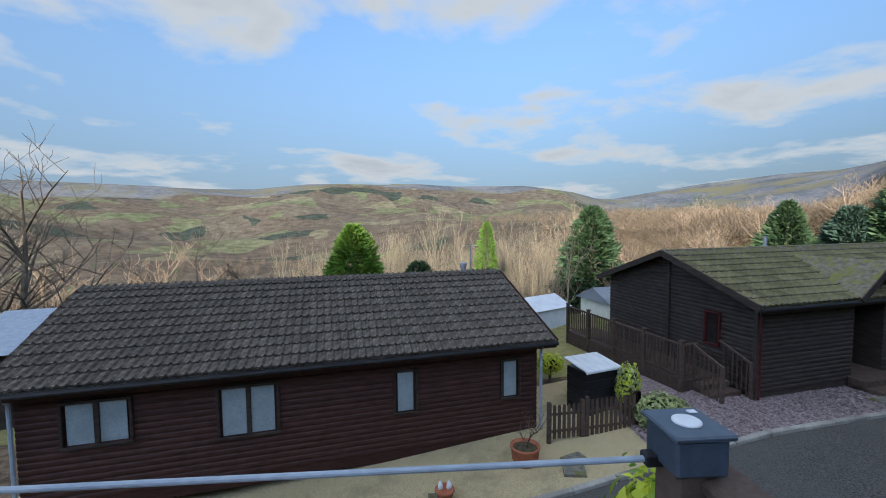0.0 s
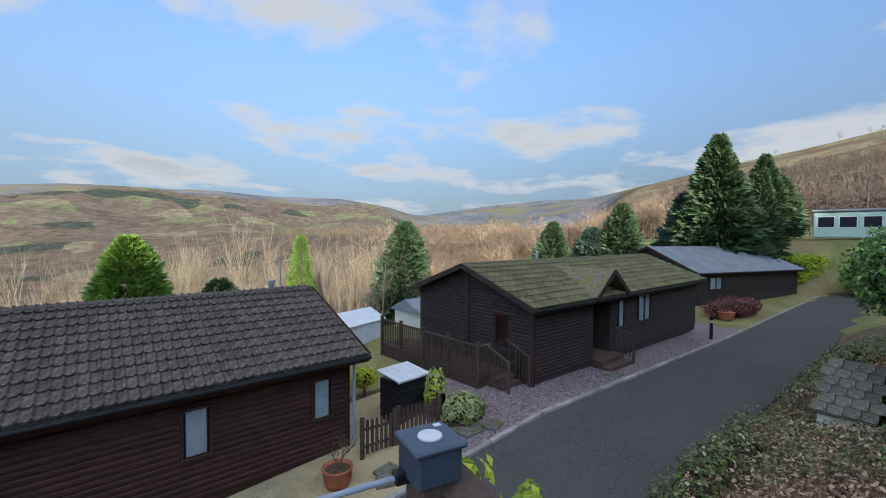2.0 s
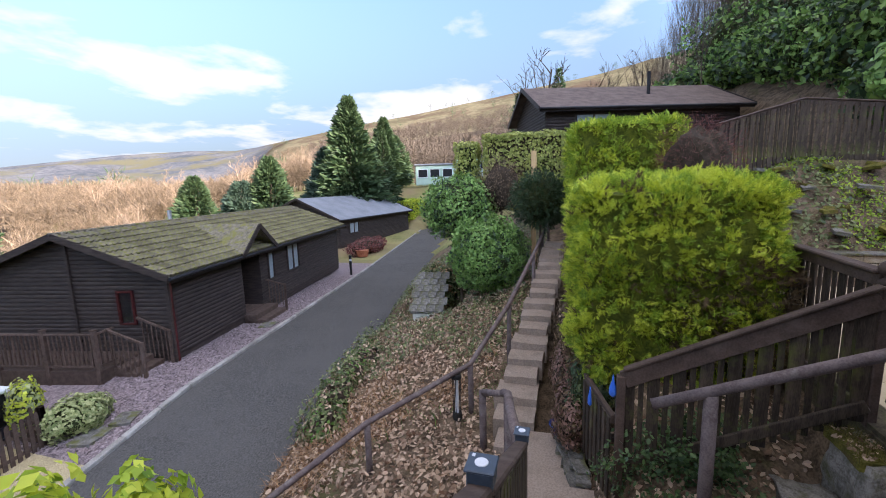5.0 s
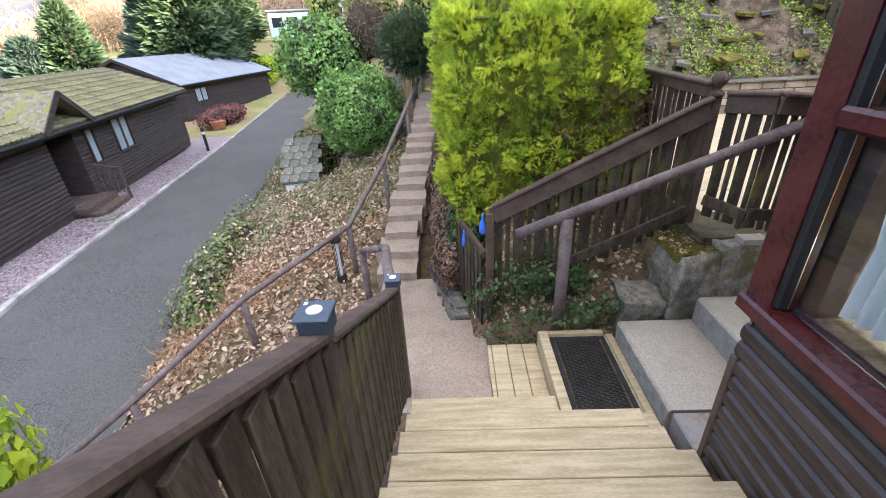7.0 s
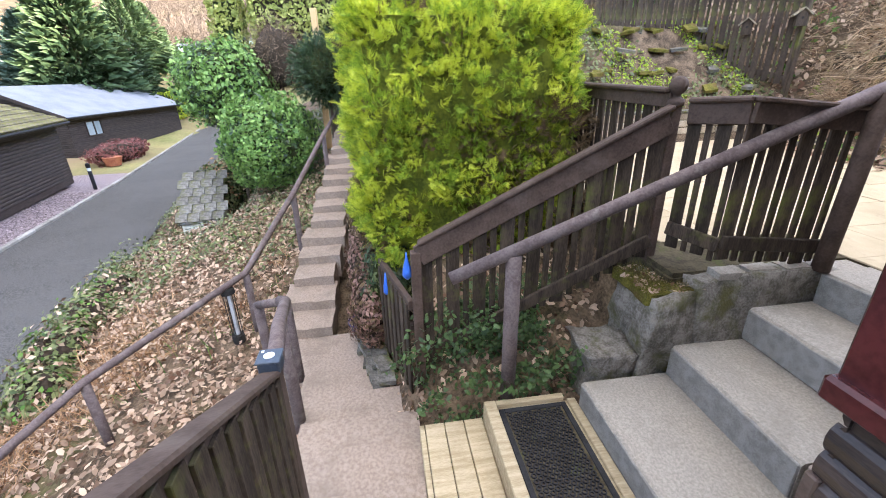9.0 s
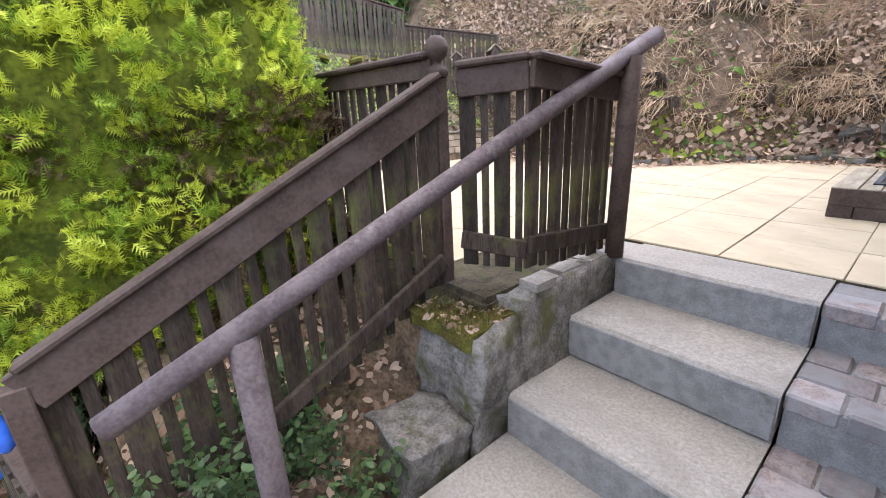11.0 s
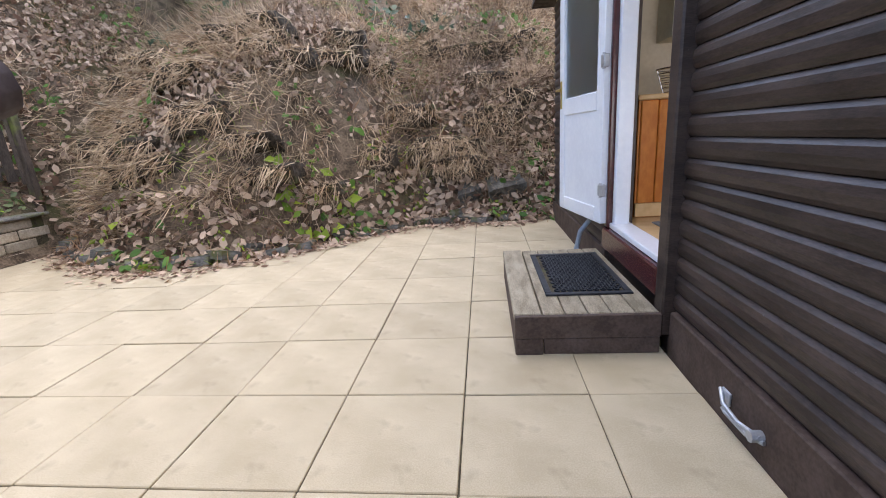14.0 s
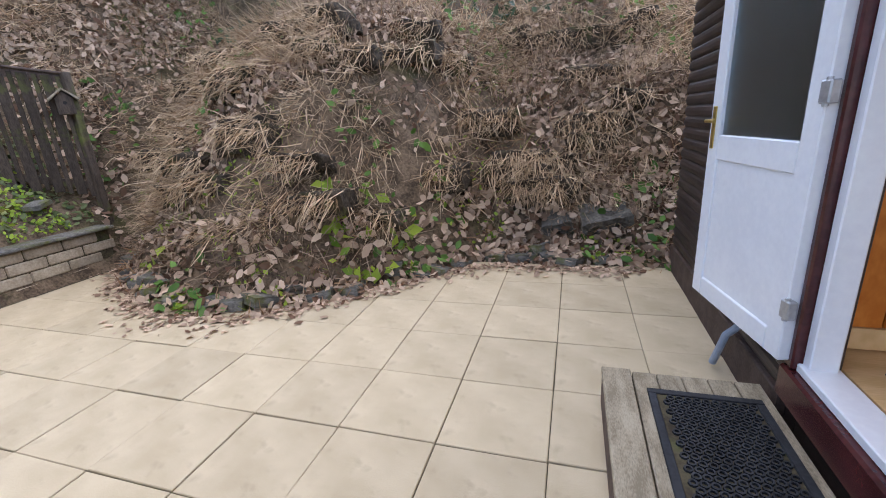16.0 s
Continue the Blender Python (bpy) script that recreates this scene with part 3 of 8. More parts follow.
def land(x, y):
    """Height of the ground."""
    x, y = np.asarray(x, float), np.asarray(y, float)
    yN, yS, zr = ROADN[0] + ROADN[1] * x, ROADS[0] + ROADS[1] * x, road_z(x)
    # north of the road: the plots, then the fall into the valley
    dn = y - yN
    plots = zr - 0.05
    fall = -0.30 * np.maximum(0, dn - 9.5) * sstep(8, 22, dn)
    fall = np.maximum(fall, -42 + 3 * wavy(x, y, 90, 1.0))
    north = plots + fall
    far = np.hypot(x, y)
    az = np.degrees(np.arctan2(x, y))
    up_to = np.tan(np.radians(np.interp(az, RIDGE_AZ, RIDGE_EL)))
    reach = np.interp(az, [-180, 20, 28, 180], [2200, 2200, 3600, 3600])
    crest = 1.4 + reach * up_to
    roll = (22 * wavy(x, y, 150, 1.9) + 12 * wavy(x, y, 61, 0.4)) * sstep(260, 800, far) * (1 - sstep(0.75, 0.97, far / reach))
    hills = (crest + 42) * sstep(0.14, 1.0, far / reach) ** 1.25 + roll
    north = north + hills * sstep(5, 60, dn)
    north = np.where(far > 300, np.minimum(north, 1.4 + far * up_to), north)
    # south of the road: up to the garden level, patio and terraces
    sx = np.interp(x, STAIR_X, STAIR_Z)
    sy = np.interp(x, STAIR_X, STAIR_Y)
    ds = yS - y
    up = np.clip(ds / np.maximum(yS - (sy + 0.5), 0.5), 0, 1)
    top = np.where(x < 3.2, -1.75, sx - 0.05)
    bank = zr + (top - zr) * np.where(x < 3.2, sstep(0, 1, up), up ** 0.75)
    south = np.where(ds > 0, bank, zr)
    gard = np.interp(x, [-30, 9.5, 9.7, 10.3, 11.3, 14, 24], [-0.7, -0.7, -0.06, 0.55, 1.65, 1.9, 2.4])
    beds = np.interp(x, [4.4, 5.4, 9, 11, 14, 24], [-1.5, -1.0, 0.1, 0.9, 1.5, 2.2])
    stepw = np.where(x > 4.3, sstep(-0.55, -1.25, y), sstep(-1.7, -2.0, y))
    t2 = np.where(x > 4.3, np.where(y < -2.65, gard, beds), np.where(y < -3.9, -0.75, -1.62))
    south = south * (1 - stepw) + t2 * stepw
    # the steep bank behind the patio and the wooded hill above it
    bf = bank_foot(x)
    db = bf - y
    ramp = np.interp(db, [0, 0.3, 0.7, 1.5, 2.6, 5, 9, 30, 160, 420], [0, 0.2, 0.85, 2.0, 3.0, 4.4, 6.2, 17, 84, 190])
    base = np.where(x < 9.45, -0.7, gard)
    bankz = base + ramp + np.where(db > 0.15, 0.10, 0.0) * np.minimum(db, 1) * (wavy(x, y, 0.45, 0.7) + 0.9 * wavy(x, y, 0.21, 1.9) + 1.2 * wavy(x, y * 0.6, 0.9, 2.7)) + np.where(db > 30, 3, 0) * wavy(x, y, 40, 0.2)
    south = np.where(db > 0, bankz, south)
    # beyond the houses the hill swings round to the north
    line = 2 + 0.16 * x + (np.maximum(x - 60, 0) ** 2) / 1900.0
    dh = line - y
    rise = np.interp(dh, [0, 40, 420, 900], [0, 13, 165, 205])
    east = sstep(26, 70, x)
    h = np.where(y > yS - 0.001, north, south)
    h = np.where(x > 26, np.maximum(h, (zr + 0.5 + rise) * east + h * (1 - east)), h)
    # the long open hillside to the east
    side = 1.4 + far * np.tan(np.radians(-3.2 + (np.interp(az, RIDGE_AZ, RIDGE_EL) + 3.2) * np.interp(far, [40, 46, 56, 120, 320, 620], [-0.24, -0.15, 0.23, 0.36, 0.72, 1.0])))
    we = sstep(38, 54, far) * sstep(45, 53, az) * (1 - sstep(92, 108, az))
    h = h * (1 - we) + side * we
    pit = sstep(11.4, 11.9, x) * sstep(14.3, 13.9, x) * sstep(2.5, 3.1, y) * (y < yS)
    h = h * (1 - pit) + (zr - 0.06) * pit
    onroad = (y > yS - 0.15) & (y < yN + 0.2) & (x < 49) & (x > -40)
    h = np.where(onroad, zr - 0.06, h)
    return h


def spaced(fine_lo, fine_hi, step, mid, midstep, limit):
    a = list(np.arange(fine_lo, fine_hi + 1e-6, step))
    b, s = [fine_hi], midstep
    while b[-1] < limit:
        b.append(b[-1] + s)
        if b[-1] > mid:
            s *= 1.085
    c, s = [fine_lo], midstep
    while c[-1] > -limit:
        c.append(c[-1] - s)
        if c[-1] < -mid:
            s *= 1.085
    return np.array(c[:0:-1] + a + b[1:])


gx, gy = spaced(1.0, 15.0, 0.2, 45, 0.8, 4300), spaced(-12.6, 8.6, 0.2, 45, 0.8, 4300)
GX, GY = np.meshgrid(gx, gy)
GZ = land(GX, GY)
nx, ny = len(gx), len(gy)
ids = np.arange(nx * ny).reshape(ny, nx)
quads = np.stack([ids[:-1, :-1], ids[:-1, 1:], ids[1:, 1:], ids[1:, :-1]], axis=-1).reshape(-1, 4)


def landmat():
    """Far country: fields, brown woods and moor in patches."""
    m = bpy.data.materials.new("fields_and_woods")
    m.use_nodes = True
    n, l = m.node_tree.nodes, m.node_tree.links
    b = n["Principled BSDF"]
    b.inputs["Roughness"].default_value = 1.0
    b.inputs["Specular IOR Level"].default_value = 0.05
    co = n.new("ShaderNodeTexCoord")
    warp = n.new("ShaderNodeTexNoise")
    warp.inputs["Scale"].default_value = 0.006
    l.new(co.outputs["Object"], warp.inputs["Vector"])
    add = n.new("ShaderNodeVectorMath")
    add.operation = 'MULTIPLY_ADD'
    add.inputs[1].default_value = (160, 160, 0)
    l.new(warp.outputs["Color"], add.inputs[0])
    l.new(co.outputs["Object"], add.inputs[2])
    vo = n.new("ShaderNodeTexVoronoi")
    vo.inputs["Scale"].default_value = 0.013
    l.new(add.outputs[0], vo.inputs["Vector"])
    sep = n.new("ShaderNodeSeparateColor")
    l.new(vo.outputs["Color"], sep.inputs[0])
    rp = n.new("ShaderNodeValToRGB")
    rp.color_ramp.interpolation = 'CONSTANT'
    e = rp.color_ramp.elements
    e[0].position, e[0].color = 0.0, (0.115, 0.092, 0.07, 1)
    e[1].position, e[1].color = 0.38, (0.14, 0.142, 0.082, 1)
    for p, c in ((0.50, (0.125, 0.105, 0.08, 1)), (0.70, (0.165, 0.148, 0.098, 1)), (0.78, (0.05, 0.06, 0.048, 1)), (0.85, (0.125, 0.135, 0.075, 1)), (0.91, (0.105, 0.085, 0.07, 1))):
        k = e.new(p)
        k.color = c
    l.new(sep.outputs[0], rp.inputs[0])
    no = n.new("ShaderNodeTexNoise")
    no.inputs["Scale"].default_value, no.inputs["Detail"].default_value = 0.05, 8
    no.inputs["Roughness"].default_value = 0.75
    l.new(co.outputs["Object"], no.inputs["Vector"])
    mr = n.new("ShaderNodeMapRange")
    mr.inputs[1].default_value, mr.inputs[2].default_value = 0.3, 0.7
    mr.inputs[3].default_value, mr.inputs[4].default_value = 0.4, 1.5
    l.new(no.outputs["Fac"], mr.inputs[0])
    hs = n.new("ShaderNodeHueSaturation")
    l.new(mr.outputs[0], hs.inputs["Value"])
    l.new(rp.outputs[0], hs.inputs["Color"])
    l.new(hs.outputs[0], b.inputs["Base Color"])
    bp = n.new("ShaderNodeBump")
    bp.inputs["Strength"].default_value, bp.inputs["Distance"].default_value = 1.0, 6.0
    l.new(no.outputs["Fac"], bp.inputs["Height"])
    l.new(bp.outputs[0], b.inputs["Normal"])
    return m


# far moor tinted blue-grey: the distance haze is put into its colour
MOOR_HAZE = mat("hazy_blue_moor", (0.075, 0.085, 0.10), (0.155, 0.155, 0.165), 0.006, 1.0, 0.6, 0.06, c3=(0.14, 0.13, 0.085), s3=0.0035, t3=(0.5, 0.62), spec=0.0, dist=4.0)
ground_me = fast_mesh("ground", np.stack([GX, GY, GZ], axis=-1).reshape(-1, 3), quads, [LITTERG, GRASSG, landmat(), MOOR_HAZE, HILLF], True)
cx, cy = GX[:-1, :-1].ravel(), GY[:-1, :-1].ravel()
zone = np.zeros(len(quads), dtype=np.int32)
zone[(np.hypot(cx, cy) > 26) | (cy > 12)] = 1
zone[np.hypot(cx, cy) > 120] = 2
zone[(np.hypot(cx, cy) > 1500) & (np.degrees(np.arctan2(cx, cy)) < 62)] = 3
caz = np.degrees(np.arctan2(cx, cy))
zone[(np.hypot(cx, cy) > 330) & (caz > 50) & (caz < 100)] = 4
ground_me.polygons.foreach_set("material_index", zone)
tagged(new("ground", ground_me), "hillside ground with leaf litter, grass and far fields", "ground", kind="structure")


def strip(name, xs, ya, yb, zoff, material, label, cat, thick=0.0):
    """A band across the land between two lines y = a + b x."""
    m = Mesh()
    for k, x in enumerate(xs):
        z = float(road_z(x)) + zoff
        for y in (ya[0] + ya[1] * x, yb[0] + yb[1] * x):
            m.v.append((x, y, z))
    for k in range(len(xs) - 1):
        m.f.append((2 * k, 2 * k + 2, 2 * k + 3, 2 * k + 1))
    return solo(name, m, material, label, cat, kind="structure", smooth=True)


road_xs = list(np.arange(-38, 49.1, 1.0))
strip("road", road_xs, ROADS, ROADN, 0.0, ASPH, "narrow grey asphalt lane, worn, with a kerb", "road")
kerb = thing("kerb", "weathered grey concrete kerb along the lane", "kerb", kind="structure")
for k in range(64):
    x0 = -9 + 0.92 * k
    p = Vector((x0, ROADN[0] + ROADN[1] * x0 + 0.07, float(road_z(x0)) - 0.0))
    x1 = x0 + 0.90
    q = Vector((x1, ROADN[0] + ROADN[1] * x1 + 0.07, float(road_z(x1)) - 0.0))
    part("kerb_stone", Mesh().beam(p, q, 0.13, 0.16, 0.015), KERB, kerb)

# gravel beds north of the kerb
strip("slate_gravel", list(np.arange(5.0, 24.1, 0.5)), (ROADN[0] + 0.12, ROADN[1]), (ROADN[0] + 5.0, ROADN[1]), 0.02, SLATECH, "bed of purple slate chips before the lodge", "gravel")
strip("yellow_gravel", list(np.arange(-9.0, 5.01, 0.5)), (ROADN[0] + 0.12, ROADN[1]), (ROADN[0] + 4.6, ROADN[1]), 0.02, PEAG, "bed of yellow pea gravel beside the lodge", "gravel")

# ---- neighbouring lodges ----


def tile_mesh(w, l, material):
    """One interlocking roof tile with two rolls; x across, y up the slope."""
    m = Mesh()
    prof = [(0, 0.010), (0.12, 0.052), (0.24, 0.010), (0.5, 0.009), (0.62, 0.052), (0.74, 0.010), (1.0, 0.009)]
    for y, dz in ((0, 0.046), (l * 1.08, 0.0)):
        for u, h in prof:
            m.v.append((u * w, y, h + dz))
    for u, h in prof:
        m.v.append((u * w, 0.004, h - 0.012))
    n = len(prof)
    for k in range(n - 1):
        m.f.append((k, k + 1, n + k + 1, n + k))
        m.f.append((2 * n + k, 2 * n + k + 1, k + 1, k))
    return m.data("tile", material)


def boards(parent, x0, x1, y, z0, z1, material, pitch=0.118, axis=0, side=-1, holes=(), gable=None, name="cladding_board"):
    """Rounded log-lap boards on a wall in the plane y (axis 0) or x (axis 1); side is the way it faces.
    holes: (a0, a1, b0, b1). gable: a function giving the half span left at a height about the middle."""
    prof = [(0.0, 0.0), (0.010, 0.0), (0.022, 0.2 * pitch), (0.026, 0.5 * pitch), (0.020, 0.78 * pitch), (0.006, 0.95 * pitch), (0.0, 0.985 * pitch)]
    z = z0
    while z < z1 - 0.02:
        zt = min(z + pitch, z1)
        a, b = x0, x1
        if gable:
            lim = gable(0.5 * (z + zt))
            a, b = max(a, lim[0]), min(b, lim[1])
        spans = [(a, b)]
        for h0, h1, g0, g1 in holes:
            if z + pitch * 0.6 > g0 and z + pitch * 0.4 < g1:
                spans = [s for u, v in spans for s in ((u, min(v, h0)), (max(u, h1), v)) if s[1] - s[0] > 0.02]
        for u, v in spans:
            if v - u < 0.03:
                continue
            pts = [(y + side * o, z + h * (zt - z) / pitch) for o, h in prof]
            if axis == 0:
                part(name, Mesh().prism(pts, 0, u, v), material, parent)
            else:
                m = Mesh().prism(pts, 1, u, v)
                part(name, m, material, parent)
        z += pitch


def window_unit(parent, x0, x1, z0, z1, y, frame_m, pane_m, lights=2, depth=0.06, curtain=False):
    w = part("window", Mesh().box((x0 - 0.05, y - 0.045, z0 - 0.06), (x1 + 0.05, y - 0.005, z0 - 0.01)), frame_m, parent)
    f = Mesh()
    f.box((x0 - 0.05, y - 0.035, z0), (x0, y + 0.04, z1)).box((x1, y - 0.035, z0), (x1 + 0.05, y + 0.04, z1))
    f.box((x0 - 0.05, y - 0.035, z1), (x1 + 0.05, y + 0.04, z1 + 0.05))
    for k in range(1, lights):
        c = x0 + (x1 - x0) * k / lights
        f.box((c - 0.04, y - 0.03, z0), (c + 0.04, y + 0.03, z1))
    part("window_frame", f, frame_m, w)
    for k in range(lights):
        a, b = x0 + (x1 - x0) * k / lights + 0.045, x0 + (x1 - x0) * (k + 1) / lights - 0.045
        part("pane", Mesh().box((a, y + 0.012, z0 + 0.01), (b, y + 0.02, z1 - 0.01), 0.001), pane_m, w)
    return w


def lodge(name, label, at, yaw, L, W, zb, ze, zr, clad, tile_m, holes_front, holes_gable_l=(), tiles=True, over=0.32, sheet=None, door=None, tile_w=0.32, tile_l=0.33, gable_side=-1, vents=()):
    """A timber lodge; local x along the front, y into the depth, z from the base. The front is y = 0."""
    t = thing(name, label, "house", (at[0], at[1], 0), yaw)
    m = Mesh()
    m.box((0.04, 0.04, zb), (L - 0.04, W - 0.04, zb + 0.25))
    part("base", m, clad, t)
    core = Mesh()
    core.prism([(0.05, zb + 0.2), (W - 0.05, zb + 0.2), (W - 0.05, ze), (W / 2, zr - 0.08), (0.05, ze)], 0, 0.05, L - 0.05)
    if door:
        core = Mesh()
        d0, d1 = door
        core.prism([(0.05, zb + 0.2), (W - 0.05, zb + 0.2), (W - 0.05, ze), (W / 2, zr - 0.08), (0.05, ze)], 0, 0.05, d0)
        core.prism([(0.05, zb + 0.2), (W - 0.05, zb + 0.2), (W - 0.05, ze), (W / 2, zr - 0.08), (0.05, ze)], 0, d1, L - 0.05)
        core.prism([(1.0, zb + 0.2), (W - 0.05, zb + 0.2), (W - 0.05, ze), (W / 2, zr - 0.08), (1.0, ze)], 0, d0, d1)
    part("wall", core, clad, t)
    fr = [(a, b, c, d) for a, b, c, d, n in holes_front]
    if door:
        fr = fr + [(door[0], door[1], zb - 1, zb + 9)]
    boards(t, 0.0, L, 0.05, zb + 0.22, ze + 0.02, clad, axis=0, side=-1, holes=fr)

    def lim(z):
        if z < ze:
            return (0, W)
        k = (zr - 0.05 - z) / (zr - ze) * W / 2
        return (W / 2 - k, W / 2 + k)
    if gable_side < 0:
        boards(t, 0.0, W, 0.05, zb + 0.22, zr - 0.1, clad, axis=1, side=-1, holes=[h[:4] for h in holes_gable_l], gable=lim)
    else:
        boards(t, 0.0, W, L - 0.05, zb + 0.22, zr - 0.1, clad, axis=1, side=1, gable=lim)
    for a, b, c, d, n in holes_front:
        window_unit(t, a, b, c, d, 0.0, clad if clad != CLADRED else CLADDK, FROST, n)
    for a, b, c, d, n in holes_gable_l:
        w = part("window", Mesh().box((0.03, a + 0.05, c + 0.05), (0.04, b - 0.05, d - 0.05), 0.001), GLASS, t)
        f = Mesh().box((-0.03, a, c), (0.05, a + 0.06, d)).box((-0.03, b - 0.06, c), (0.05, b, d)).box((-0.03, a, d - 0.06), (0.05, b, d)).box((-0.03, a, c), (0.05, b, c + 0.06))
        part("window_frame", f, MAROON, w)
    # roof: two slopes with tiles, fascia, verge boards and gutter
    slope = math.atan2(zr - ze, W / 2)
    eave_z = ze - over * math.tan(slope)
    for s in (0, 1):
        y0, y1 = (-over, W / 2) if s == 0 else (W + over, W / 2)
        rb = Mesh().add([(-over, y0, eave_z), (L + over, y0, eave_z), (L + over, y1, zr), (-over, y1, zr),
                         (-over, y0, eave_z + 0.05), (L + over, y0, eave_z + 0.05), (L + over, y1, zr + 0.05), (-over, y1, zr + 0.05)],
                        [(0, 1, 2, 3), (4, 5, 6, 7), (0, 1, 5, 4), (1, 2, 6, 5), (2, 3, 7, 6), (3, 0, 4, 7)])
        part("roof", rb, sheet or tile_m, t)
    for xx in (-over - 0.03, L + over):
        for y0 in (-over, W + over):
            part("verge_board", Mesh().beam((xx + 0.015, y0, eave_z), (xx + 0.015, W / 2, zr), 0.03, 0.18), clad, t)
    part("gutter", Mesh().tube([(-over, -over - 0.05, eave_z - 0.01), (L + over, -over - 0.05, eave_z - 0.01)], 0.05, 8), BLACKP, t)
    part("fascia", Mesh().box((-over, -over + 0.002, eave_z - 0.12), (L + over, -over + 0.025, eave_z + 0.03)), clad, t)
    if tiles:
        me = tile_mesh(tile_w, tile_l, tile_m)
        rows = int(math.hypot(W / 2 + over, zr - eave_z) / tile_l) + 1
        cols = int((L + 2 * over) / tile_w)
        slot = part("roof_tiles", Mesh().beam((-over, W / 2, zr + 0.07), (L + over, W / 2, zr + 0.07), 0.2, 0.06, 0.02), tile_m, t, "ridge capping")
        n = 0
        rest = []
        for r in range(rows):
            for c in range(cols):
                d = r * tile_l
                yy, zz = -over - 0.03 + d * math.cos(slope), eave_z + 0.052 + d * math.sin(slope)
                mm = Matrix.Translation((-over + c * tile_w + 0.01 * math.sin(c * 7.1 + r * 3.3), yy, zz)) @ Euler((slope + 0.01 * math.sin(c * 12.9 + r * 78.2), 0, 0.012 * math.sin(c * 3.1 + r * 5.7))).to_matrix().to_4x4()
                if yy + tile_l > W / 2 + 0.12:
                    continue
                if n < 300:
                    ob = part("tile", me, tile_m, slot)
                    ob.matrix_basis = mm
                else:
                    rest.append(mm)
                n += 1
        if rest:
            mm_ = Mesh()
            tv, tf = [v.co.copy() for v in me.vertices], [tuple(p.vertices) for p in me.polygons]
            for mm in rest:
                mm_.add([mm @ v for v in tv], tf)
            part("upper_tiles", mm_, tile_m, t)["kind"] = "stuff"
    return t


YAW = 11.8
# first lodge, below the deck: the right-hand eave corner stands at (3.3, 9.4)
L1, W1 = 10.0, 5.9
c, s = math.cos(radians(YAW)), math.sin(radians(YAW))
l1_at = (3.0 - L1 * c + 0.0, 9.68 - L1 * s)
Z1B, Z1E, Z1R = -3.85, -1.33, -0.22
l1 = lodge("lodge", "dark red-brown timber lodge with concrete tile roof", l1_at, YAW, L1, W1, Z1B, Z1E, Z1R, CLADRED, TILE1,
           [(0.7, 1.72, -2.58, -1.82, 2), (3.2, 4.23, -2.78, -1.84, 2), (6.62, 7.05, -2.75, -1.88, 1), (9.1, 9.5, -2.72, -1.88, 1)], gable_side=1)
part("downpipe", Mesh().tube([(L1 - 0.05, -0.35, Z1E - 0.15), (L1 + 0.05, -0.08, Z1E - 0.35), (L1 + 0.05, -0.08, Z1B)], 0.035, 8), PIPEG, l1)
part("downpipe", Mesh().tube([(0.05, -0.35, Z1E - 0.15), (0.0, -0.08, Z1E - 0.35), (0.0, -0.08, Z1B)], 0.035, 8), PIPEG, l1)

# second lodge, with the mossy roof and porch
L2, W2 = 13.4, 5.6
Z2B, Z2E, Z2R = -3.3, -0.7, 0.33
l2 = lodge("lodge", "dark brown timber lodge with mossy tiled roof and porch", (8.62, 9.85), YAW, L2, W2, Z2B, Z2E, Z2R, CLADDK, TILE2,
           [(5.35, 5.75, -2.1, -1.1, 1), (7.0, 8.05, -2.1, -1.05, 2)], [(1.0, 1.5, -2.15, -1.2, 1)], door=(3.55, 4.75), tile_w=0.36, tile_l=0.36)
part("downpipe", Mesh().tube([(0.06, -0.05, Z2E - 0.2), (0.06, -0.05, Z2B)], 0.035, 8), MAROON, l2)
part("corner_post", Mesh().box((-0.05, -0.05, Z2B), (0.05, 0.05, Z2E)), CLADDK, l2)
part("joint_strip", Mesh().box((-0.04, 2.75, Z2B + 0.2), (0.02, 2.83, Z2R - 0.1)), CLADDK, l2)
# porch gable over the door
pg = Mesh()
px, pw, pz = 4.2, 1.15, Z2R - 0.22
ez = Z2E - 0.1
for sgn in (-1, 1):
    pg.add([(px, -0.4, pz), (px, 2.25, pz), (px + sgn * pw, -0.1, ez), (px + sgn * pw, -0.4, ez),
            (px, -0.4, pz + 0.09), (px, 2.25, pz + 0.09), (px + sgn * pw, -0.1, ez + 0.09), (px + sgn * pw, -0.4, ez + 0.09)],
           [(0, 1, 2, 3), (4, 5, 6, 7), (0, 3, 7, 4), (3, 2, 6, 7), (0, 1, 5, 4), (1, 2, 6, 5)])
part("porch_roof", pg, TILE2, l2)
for sgn in (-1, 1):
    part("barge_board", Mesh().beam((px, -0.42, pz + 0.02), (px + sgn * (pw + 0.03), -0.42, ez - 0.0), 0.04, 0.17), CLADDK, l2)
part("door", Mesh().box((3.6, 0.93, Z2B + 0.35), (4.7, 0.99, Z2B + 2.35)), CLADDK, l2)
for k in range(2):
    part("step", Mesh().box((3.35, -0.45 - 0.32 * (1 - k), Z2B + 0.0), (4.95, -0.0, Z2B + 0.17 * (k + 1)), 0.015), RAILW, l2)
part("porch_floor", Mesh().box((3.5, 0.0, Z2B), (4.8, 1.0, Z2B + 0.35), 0.01), RAILW, l2)
pr = part("porch_rail", Mesh().beam((5.0, -0.75, Z2B + 1.05), (5.0, 0.0, Z2B + 1.25), 0.06, 0.05), RAILW, l2)
part("rail_post", Mesh().box((4.96, -0.8, Z2B), (5.04, -0.72, Z2B + 1.1)), RAILW, pr)
for k in range(5):
    yy = -0.65 + 0.13 * k
    part("baluster", Mesh().box((4.985, yy, Z2B + 0.25), (5.015, yy + 0.03, Z2B + 1.08 + 0.035 * k)), RAILW, pr)
